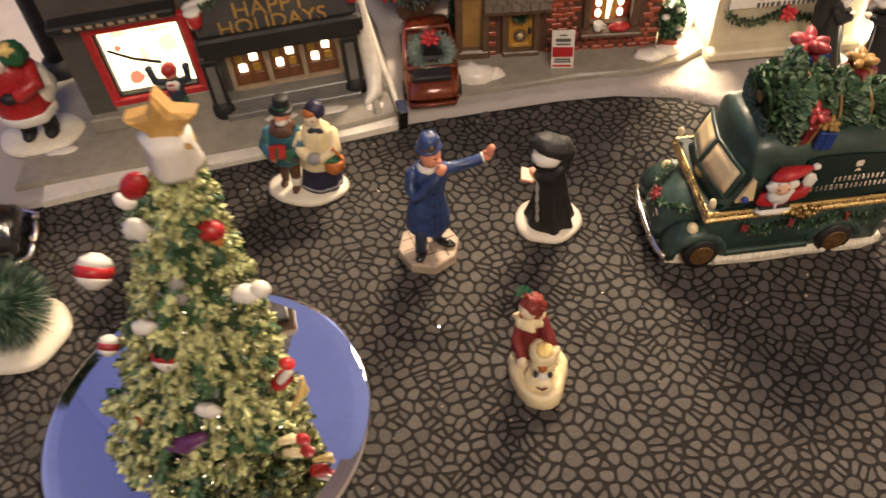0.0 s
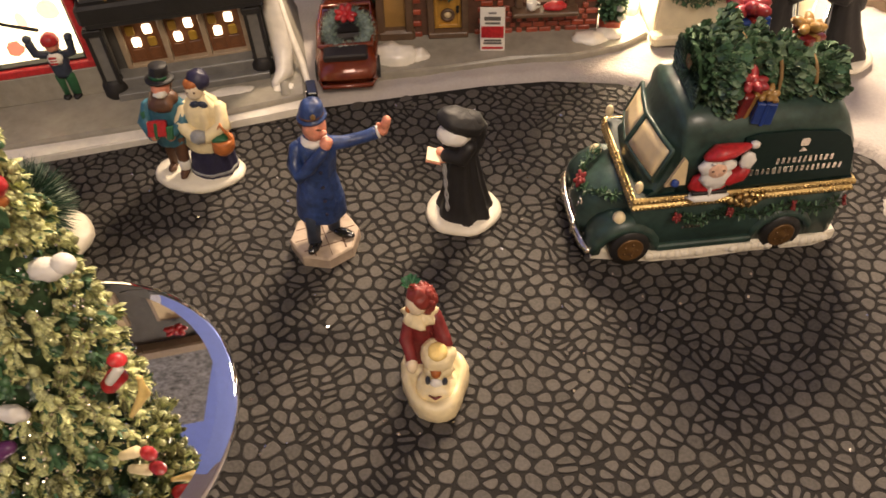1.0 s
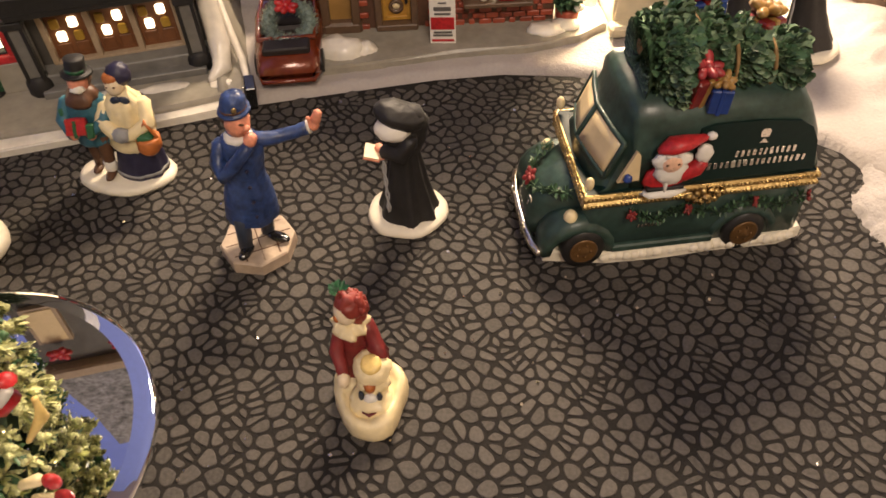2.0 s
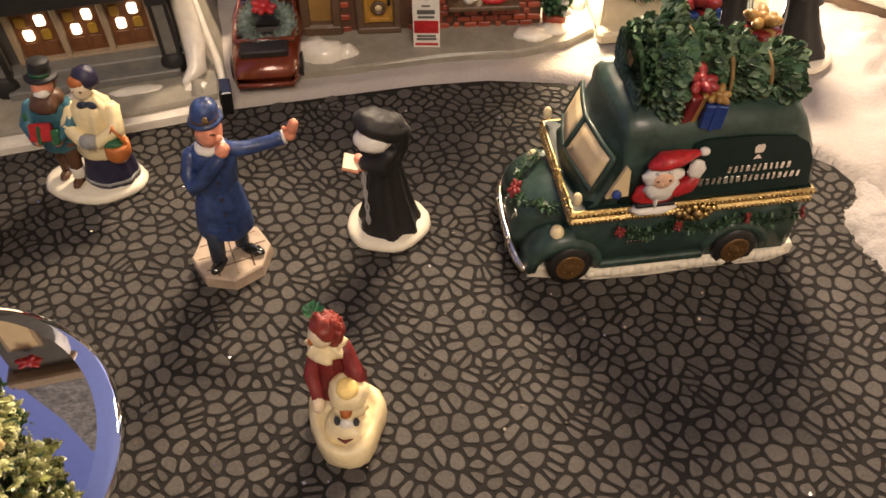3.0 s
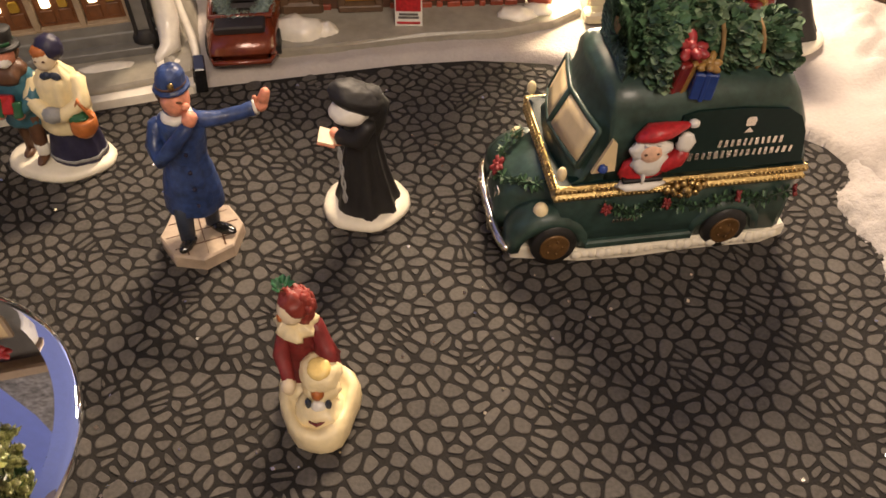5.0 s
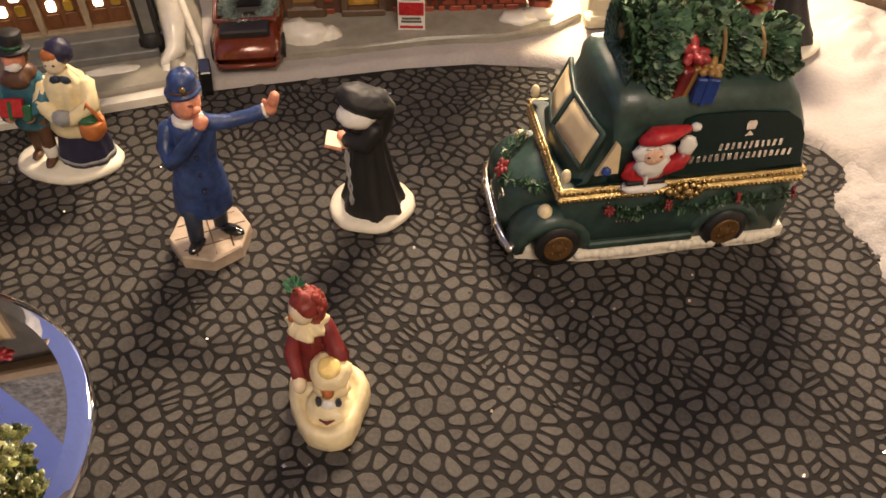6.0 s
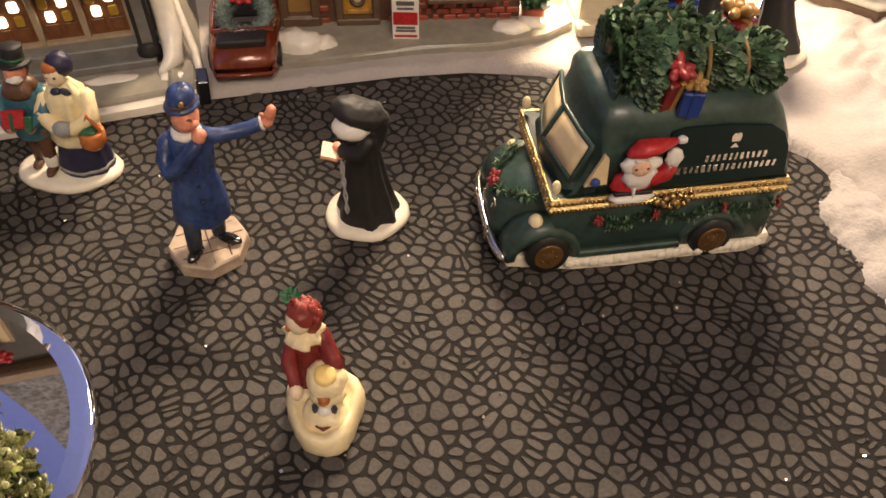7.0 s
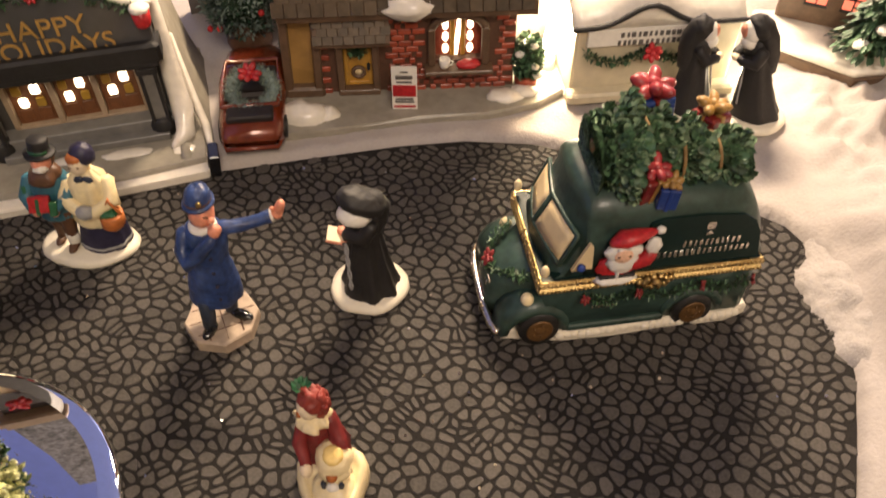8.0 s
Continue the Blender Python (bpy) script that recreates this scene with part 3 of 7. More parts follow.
def couple():
    bm = bmesh.new()
    lathe(bm, [(0.0185, 0), (0.0192, 0.0014), (0.0180, 0.0030), (0.0150, 0.0036), (0.004, 0.0038)], (0, 0, 0), F_BASE, 32, 1.0, 0.66, None, 0.03, 4, 1.0)
    mx = -0.0075
    for x, y in ((mx - 0.0030, 0.0010), (mx + 0.0032, -0.0028)):
        tube(bm, [(x, y + 0.001, 0.0215), (x, y, 0.0125), (x, y, 0.0055)], [0.0031, 0.0024, 0.0019], F_BROWN)
        ball(bm, (x, y - 0.002, 0.0046), (0.0019, 0.0036, 0.0014), F_BROWN)
    tube(bm, [(mx + 0.0032, -0.0028, 0.0100), (mx + 0.0032, -0.0028, 0.0065)], [0.0026, 0.0024], F_WHITE, 10)
    lathe(bm, [(0.0064, 0.0178), (0.0070, 0.0195), (0.0062, 0.025), (0.0070, 0.032), (0.0068, 0.036), (0.0040, 0.039), (0.003, 0.040)], (mx, 0, 0), F_TEAL, 18, 1.05, 0.8, None, 0.04)
    tube(bm, [(mx - 0.0066, 0, 0.0350), (mx - 0.0085, -0.003, 0.0290), (mx - 0.0040, -0.0075, 0.0255)], [0.0030, 0.0030, 0.0024], F_TEAL)
    ball(bm, (mx - 0.0080, -0.0015, 0.0310), (0.0022, 0.0034, 0.0038), F_GREEN)
    tube(bm, [(mx + 0.0066, 0, 0.0350), (mx + 0.0075, -0.004, 0.0300), (mx + 0.0028, -0.0075, 0.0265)], [0.0030, 0.0030, 0.0022], F_TEAL)
    for x in (-0.0034, 0.0030):
        ball(bm, (mx + x, -0.0084, 0.0262), (0.0019, 0.0019, 0.0019), F_SKIN, 10, 6)
    box(bm, (mx - 0.0016, -0.0082, 0.0298), (0.0074, 0.0034, 0.0060), F_RED, rot(-25, 0, 8))
    box(bm, (mx + 0.0034, -0.0084, 0.0282), (0.0026, 0.0034, 0.0052), F_GREEN, rot(-25, 0, 8))
    box(bm, (mx - 0.0016, -0.0100, 0.0298), (0.0012, 0.0006, 0.0060), F_GREEN, rot(-25, 0, 8))
    lathe(bm, [(0.0050, -0.0024), (0.0060, -0.0004), (0.0052, 0.0014), (0.0032, 0.003)], (mx, -0.0012, 0.0382), F_BROWN, 16, 1, 1, rot(12, 0, 0), 0.12)
    ball(bm, (mx + 0.0008, -0.0036, 0.0424), (0.0028, 0.0018, 0.0018), F_WHITE, 10, 7, None, 0.3)
    ball(bm, (mx + 0.0004, -0.0008, 0.0438), (0.0036, 0.0040, 0.0044), F_SKIN)
    ball(bm, (mx + 0.0004, 0.0010, 0.0440), (0.0040, 0.0036, 0.0040), F_BROWN)
    lathe(bm, [(0.0054, -0.0003), (0.0054, 0.0005), (0.0037, 0.0008), (0.0035, 0.0054), (0.0032, 0.0058)], (mx + 0.0004, 0, 0.0465), F_BLACK, 18, 1, 1, rot(-6, 4, 0))
    lathe(bm, [(0.00375, 0), (0.00375, 0.0012)], (mx + 0.0004, 0, 0.0474), F_GREEN, 18, 1, 1, rot(-6, 4, 0))
    lx = 0.0068
    lathe(bm, [(0.0096, 0.0030), (0.0099, 0.0040), (0.0092, 0.0100), (0.0074, 0.0180), (0.006, 0.022)], (lx, 0.0008, 0), F_NAVY, 22, 1, 0.82, None, 0.05, 7)
    lathe(bm, [(0.0100, 0.0048), (0.0099, 0.0060)], (lx, 0.0008, 0), F_GREY, 22, 1, 0.82, None, 0.05, 7)
    lathe(bm, [(0.0082, 0.0165), (0.0090, 0.0175), (0.0080, 0.0250), (0.0078, 0.0320), (0.0070, 0.0360), (0.0040, 0.0390), (0.003, 0.040)], (lx, 0, 0), F_CREAM, 30, 1, 0.82, None, 0.07, 9)
    tube(bm, [(lx - 0.0066, 0, 0.0345), (lx - 0.0076, -0.004, 0.0290), (lx - 0.0020, -0.0080, 0.0262)], [0.0034, 0.0034, 0.0026], F_CREAM)
    tube(bm, [(lx + 0.0066, 0, 0.0345), (lx + 0.0090, -0.004, 0.0285), (lx + 0.0030, -0.0080, 0.0258)], [0.0034, 0.0034, 0.0026], F_CREAM)
    ball(bm, (lx, -0.0086, 0.0266), (0.0038, 0.0026, 0.0028), F_GREY)
    lathe(bm, [(0.0022, -0.006), (0.0044, -0.0035), (0.0044, 0.001), (0.0036, 0.0014)], (lx + 0.0086, -0.0068, 0.0235), F_OR, 16)
    tube(bm, [(lx + 0.0050, -0.0068, 0.0245), (lx + 0.0086, -0.0068, 0.0310), (lx + 0.0122, -0.0068, 0.0245)], 0.0008, F_OR, 8)
    ball(bm, (lx + 0.0078, -0.0076, 0.0250), (0.0034, 0.0024, 0.0016), F_GREEN, wob=0.3)
    ball(bm, (lx - 0.0008, -0.0010, 0.0430), (0.0036, 0.0038, 0.0044), F_PALE)
    ball(bm, (lx - 0.0012, -0.0012, 0.0456), (0.0034, 0.0032, 0.0022), F_OR, 12, 8)
    ball(bm, (lx + 0.0002, 0.0010, 0.0452), (0.0047, 0.0046, 0.0046), F_NAVY, 14, 9, rot(0, 15, 0), 0.1)
    for s in (-1, 1):
        ball(bm, (lx - 0.0010 + s * 0.0013, -0.0045, 0.0436), (0.0005, 0.0003, 0.0003), F_BROWN, 6, 4)
        ball(bm, (lx + 0.001 + s * 0.0016, -0.0044, 0.0385), (0.0020, 0.0009, 0.0014), F_DBLUE, 8, 6, rot(0, s * 20, 0))
    upper = [v for v in bm.verts if v.co.z > 0.0040]
    bmesh.ops.transform(bm, matrix=pose(0, 0, 0.004) @ Matrix(((1, 0, 0.09, 0), (0, 1, 0, 0), (0, 0, 1.05, 0), (0, 0, 0, 1))) @ pose(0, 0, -0.004), verts=upper)
    return solid("caroler_couple_figurine", bm, FIGM, (-0.0640, 0.3554, 0), 0, "painted carolling couple figurine, top hat and cream shawl, white base", "figurine", "street figurines")


def child_and_snowman():
    bm = bmesh.new()
    outline = [(-0.0108, 0.0085), (-0.0112, 0.0020), (-0.0084, -0.0052), (-0.0040, -0.0112), (0.0022, -0.0128), (0.0078, -0.0104), (0.0098, -0.0030), (0.0112, 0.0060), (0.0050, 0.0120), (-0.0050, 0.0125)]
    n = len(outline)
    loop = []
    for i in range(n):
        p0, p1, p2, p3 = (Vector((*outline[(i + k - 1) % n], 0)) for k in range(4))
        for t in (0, 0.5):
            loop.append(0.5 * (2 * p1 + (p2 - p0) * t + (2 * p0 - 5 * p1 + 4 * p2 - p3) * t * t + (3 * p1 - p0 - 3 * p2 + p3) * t ** 3))
    rings = []
    for k, z in ((0.95, 0.0), (1.0, 0.0014), (0.99, 0.0050), (0.93, 0.0072), (0.80, 0.0080), (0.62, 0.0066), (0.30, 0.0062)):
        rings.append([Vector((p.x * k, p.y * k, z + (0.0022 * noise.noise(Vector((p.x * 420, p.y * 420, k * 3))) if z > 0.002 else 0) + (0.0012 if p.y > 0.004 and z > 0.004 else 0))) for p in loop])
    loft(bm, rings, F_CREAM)
    # snowman body with hat, scarf and buttons, leaning forward
    ball(bm, (0.0012, -0.0020, 0.0070), (0.0070, 0.0066, 0.0040), F_CREAM, wob=0.15)
    ball(bm, (0.0016, 0.0012, 0.0120), (0.0050, 0.0048, 0.0046), F_CREAM, wob=0.2, seed=2)
    ball(bm, (0.0014, -0.0024, 0.0140), (0.0018, 0.0018, 0.0022), F_OR, 10, 7)
    for x in (-0.0016, 0.0038):
        ball(bm, (x + 0.0003, -0.0038, 0.0114), (0.0009, 0.0009, 0.0022), F_DBLUE, 8, 6)
    ball(bm, (0.0014, -0.0040, 0.0104), (0.0022, 0.0016, 0.0022), F_WHITE, 10, 7)
    tube(bm, [(-0.0006, -0.0080, 0.0094), (0.0014, -0.0088, 0.0090), (0.0034, -0.0080, 0.0094)], [0.0003, 0.0005, 0.0003], F_MAR, 6)
    lathe(bm, [(0.0050, -0.0006), (0.0057, 0.0008), (0.0053, 0.0016), (0.0043, 0.0030), (0.0022, 0.0038), (0.0006, 0.0038)], (0.0018, 0.0024, 0.0170), F_CREAM, 16, 1, 1, rot(22, 0, 0), 0.06)
    lathe(bm, [(0.0032, 0.0), (0.0029, 0.0008), (0.001, 0.0011)], (0.0018, 0.0014, 0.0202), F_YEL, 14, 1, 1, rot(22, 0, 0))
    # child behind, in a maroon coat with a holly sprig in the hair
    lathe(bm, [(0.0070, 0.004), (0.0074, 0.006), (0.0066, 0.014), (0.0060, 0.021), (0.0064, 0.026), (0.0050, 0.030), (0.0032, 0.032)], (-0.0040, 0.0105, 0), F_MAR, 20, 0.92, 0.85, rot(0, 0, 0), 0.07, 8)
    tube(bm, [(-0.0076, 0.0095, 0.0280), (-0.0088, 0.0050, 0.0210), (-0.0064, -0.0002, 0.0160)], [0.0024, 0.0022, 0.0018], F_MAR)
    tube(bm, [(0.0018, 0.0105, 0.0285), (0.0040, 0.0085, 0.0240), (0.0044, 0.0050, 0.0200)], [0.0030, 0.0030, 0.0026], F_MAR)
    ball(bm, (-0.0064, -0.0008, 0.0150), (0.0020, 0.0022, 0.0030), F_PALE, 10, 7)
    lathe(bm, [(0.0066, -0.0012), (0.0070, 0.0002), (0.0040, 0.0022)], (-0.0036, 0.0095, 0.0300), F_CREAM, 28, 1.0, 0.9, rot(10, -8, 0), 0.16, 7)
    ball(bm, (-0.0042, 0.0088, 0.0365), (0.0044, 0.0044, 0.0048), F_PALE)
    ball(bm, (-0.0030, 0.0098, 0.0385), (0.0052, 0.0050, 0.0046), F_HAIR, 16, 10, None, 0.25, 3.0)
    ball(bm, (-0.0004, 0.0098, 0.0345), (0.0032, 0.0034, 0.0044), F_HAIR, 12, 8, None, 0.25, 5.0)
    curls = random.Random(12)
    for i in range(26):
        a, e = curls.uniform(-0.6, 3.6), curls.uniform(-0.6, 1.2)
        d = Vector((math.cos(a) * math.cos(e) + 0.2, math.sin(a) * math.cos(e) * 0.9, math.sin(e)))
        ball(bm, Vector((-0.0026, 0.0096, 0.0375)) + d * 0.0044, (0.0015, 0.0015, 0.0017), F_HAIR, 7, 5, None, 0.4, i)
    ball(bm, (-0.0072, 0.0062, 0.0358), (0.0012, 0.0014, 0.0014), F_OR, 8, 6)
    for k in range(7):
        tube(bm, [(-0.0010 + k * 0.0004, 0.0080 + k * 0.0009, 0.0250 - k * 0.0006), (0.0030 + k * 0.0003, 0.0078 + k * 0.0008, 0.0180), (0.0052 - k * 0.0002, 0.0070 + k * 0.0010, 0.0110)], [0.0012, 0.0014, 0.0010], F_MAR, 6)
    for k in range(34):
        a, t = curls.uniform(0, 6.28), curls.random()
        leaf(bm, Vector((-0.0062 + 0.0016 * math.cos(a), 0.0118 + 0.0012 * math.sin(a), 0.0395 + 0.0030 * t)), Vector((math.cos(a), math.sin(a) + 0.4, 0.5)), Vector((0, 0, 1)), 0.0028, 0.0018, F_GREEN)
    child = [v for v in bm.verts if v.co.y > 0.0045 and v.co.z > 0.0125]
    bmesh.ops.transform(bm, matrix=pose(-0.0040, 0.0100, 0.0125) @ Matrix.Diagonal((0.80, 0.86, 0.97, 1)) @ pose(0.0035, -0.0105, -0.0125), verts=child)
    return solid("child_and_snowman_figurine", bm, FIGM, (0.0438, 0.2554, 0), 0, "painted figurine of maroon-coated child with snowman on snow base", "figurine", "street figurines")


def santa_figure():
    bm = bmesh.new()
    lathe(bm, [(0.0190, 0), (0.0196, 0.0014), (0.0180, 0.0034), (0.004, 0.004)], (0, 0, 0), F_BASE, 28, 1, 0.72, None, 0.03)
    for x in (-0.004, 0.006):
        tube(bm, [(x, 0, 0.016), (x, -0.001, 0.006)], [0.0040, 0.0034], F_BLACK)
        ball(bm, (x, -0.003, 0.0055), (0.0032, 0.0052, 0.0024), F_BLACK)
    lathe(bm, [(0.0100, 0.0145), (0.0118, 0.017), (0.0122, 0.024), (0.0108, 0.032), (0.0096, 0.040), (0.0050, 0.045)], (0, 0, 0), F_RED, 22, 1, 0.85, None, 0.05)
    lathe(bm, [(0.0112, 0.0135), (0.0126, 0.0150), (0.0122, 0.0190)], (0, 0, 0), F_WHITE, 22, 1, 0.85, None, 0.06)
    ball(bm, (0.009, 0.002, 0.028), (0.0070, 0.0070, 0.0100), F_WHITE, 14, 9, None, 0.2)
    lathe(bm, [(0.0112, 0.029), (0.0113, 0.031)], (0, 0, 0), F_BLACK, 22, 1, 0.87)
    tube(bm, [(-0.009, 0, 0.040), (-0.013, -0.005, 0.033), (-0.007, -0.011, 0.031)], [0.0040, 0.0042, 0.0034], F_RED)
    tube(bm, [(0.009, 0, 0.040), (0.011, -0.007, 0.034), (0.004, -0.011, 0.032)], [0.0040, 0.0042, 0.0034], F_RED)
    ball(bm, (0, -0.0115, 0.0315), (0.0034, 0.0024, 0.0026), F_BLACK)
    ball(bm, (0.008, -0.004, 0.048), (0.0060, 0.0050, 0.0056), F_GREEN, 12, 8, None, 0.4)
    ball(bm, (0.007, -0.006, 0.051), (0.0040, 0.0030, 0.0036), F_YEL, 12, 8, None, 0.4, 2)
    ball(bm, (-0.001, -0.001, 0.0500), (0.0056, 0.0056, 0.0060), F_PALE)
    ball(bm, (-0.001, -0.0040, 0.0460), (0.0058, 0.0044, 0.0062), F_WHITE, 14, 9, None, 0.2)
    lathe(bm, [(0.0060, 0), (0.0052, 0.004), (0.0030, 0.009), (0.0008, 0.012)], (-0.001, 0, 0.054), F_CREAM, 16)
    return solid("santa_figurine", bm, FIGM, (-0.2055, 0.3836, 0.0045), 16.1, "painted winter figurine in red suit with white fur trim", "figurine", size=1.1)


def cheering_child():
    bm = bmesh.new()
    for x in (-0.0022, 0.0022):
        tube(bm, [(x, 0, 0.013), (x, 0, 0.0022)], [0.0029, 0.0025], F_GREEN)
        ball(bm, (x, -0.001, 0.0014), (0.0022, 0.0034, 0.0014), F_BLACK)
    lathe(bm, [(0.0042, 0.012), (0.0046, 0.015), (0.0046, 0.021), (0.0028, 0.0245)], (0, 0, 0), F_DBLUE, 16, 1, 0.8)
    lathe(bm, [(0.0032, 0), (0.0036, 0.003), (0.002, 0.0046)], (0, -0.0012, 0.0195), F_WHITE, 14)
    for k in range(3):
        box(bm, (0, -0.0044, 0.0205 + k * 0.0014), (0.0030, 0.0008, 0.0006), F_RED)
    ball(bm, (0, 0, 0.0275), (0.0032, 0.0033, 0.0034), F_SKIN)
    lathe(bm, [(0.0038, 0), (0.0040, 0.0010), (0.0034, 0.003), (0.0014, 0.0046)], (0, 0, 0.0284), F_RED, 14)
    for s in (-1, 1):
        tube(bm, [(s * 0.0040, 0, 0.0225), (s * 0.0080, -0.001, 0.0240), (s * 0.0088, -0.001, 0.0295)], [0.0020, 0.0020, 0.0018], F_DBLUE)
        ball(bm, (s * 0.0088, -0.001, 0.0312), 0.0020, F_DBLUE, 8, 6)
    return solid("cheering_child_figurine", bm, FIGM, (-0.1345, 0.3985, 0.006), 8.4, "small painted child figurine with red cap and raised arms", "figurine")


policeman()
reading_nun((0.0480, 0.3372, 0), 12, 0.0535)
standing_nun((0.1850, 0.4420, 0.0045), 172, 0.0470, 0.06, "painted nun figurine in black habit facing a companion on snow")
standing_nun((0.2130, 0.4385, 0.0045), 8, 0.0510, -0.22, "painted tall nun figurine in black habit with white base on snow")
couple()
child_and_snowman()
santa_figure()
cheering_child()


# ---- delivery van box ----
def arc_section(u, w, zb, zs, zt, v0=0.0, sweep=0.0):
    """Cross-section of the lid at u: bottom zb, shoulder zs, crown zt, near side at v0, width w."""
    pts = [(0, zb), (0.0006, zb + (zs - zb) * 0.5), (0.0022, zs - 0.0035), (0.0036, zs - 0.0008), (0.0062, zs + (zt - zs) * 0.45), (0.012, zt - (zt - zs) * 0.12), (w / 2, zt)]
    back = lambda v: u + sweep * (1 - v / (w / 2)) ** 1.3
    return [(back(v), v0 + v, z) for v, z in pts] + [(back(v), v0 + w - v, z) for v, z in reversed(pts[:-1])]


def bow_mesh(mi, s, seed):
    bm = bmesh.new()
    rr = random.Random(seed)
    for i in range(7):
        a = i * 2 * math.pi / 7 + rr.uniform(-0.2, 0.2)
        e = 0.5 if i % 2 else 0.15
        d = Vector((math.cos(a), math.sin(a), e)).normalized()
        ball(bm, d * s * 0.54 + Vector((0, 0, s * 0.2)), (s * 0.52, s * 0.30, s * 0.26), mi, 10, 7, d.to_track_quat("X", "Z").to_matrix().to_4x4(), 0.15, i)
    ball(bm, (0, 0, s * 0.34), s * 0.36, mi, 8, 6)
    return bm


def gift(parent, place, turn, s, wrap, ribbon, bow, seed, name="gift_box"):
    root = bmesh.new()
    box(root, (0, 0, s[2] / 2), s, 0, None, 0.06)
    g = part(name, root, wrap, parent)
    g.matrix_local = pose(*place, *turn)
    bm = bmesh.new()
    box(bm, (0, 0, s[2] / 2), (s[0] * 0.2, s[1] + 0.0006, s[2] + 0.0006), 0)
    box(bm, (0, 0, s[2] / 2), (s[0] + 0.0005, s[1] * 0.2, s[2] + 0.0005), 0)
    part("ribbon", bm, ribbon, g)
    b = part("bow", bow_mesh(0, max(s[0], s[1]) * 0.60, seed), bow, g)
    b.location = (0, 0, s[2])
    return g


def garland(bm, pts, mi, n, s, rr, sp=0.0012):
    pts = [Vector(p) for p in pts]
    for i in range(n):
        t = rr.random() * (len(pts) - 1)
        k = int(t)
        p = pts[k].lerp(pts[k + 1], t - k)
        d = Vector((rr.uniform(-1, 1), rr.uniform(-1, 1), rr.uniform(-1, 1))).normalized()
        leaf(bm, p + d * sp * 0.3, d, Vector((0.2, 0.5, 1)), s * rr.uniform(0.7, 1.3), s * 0.5, mi)


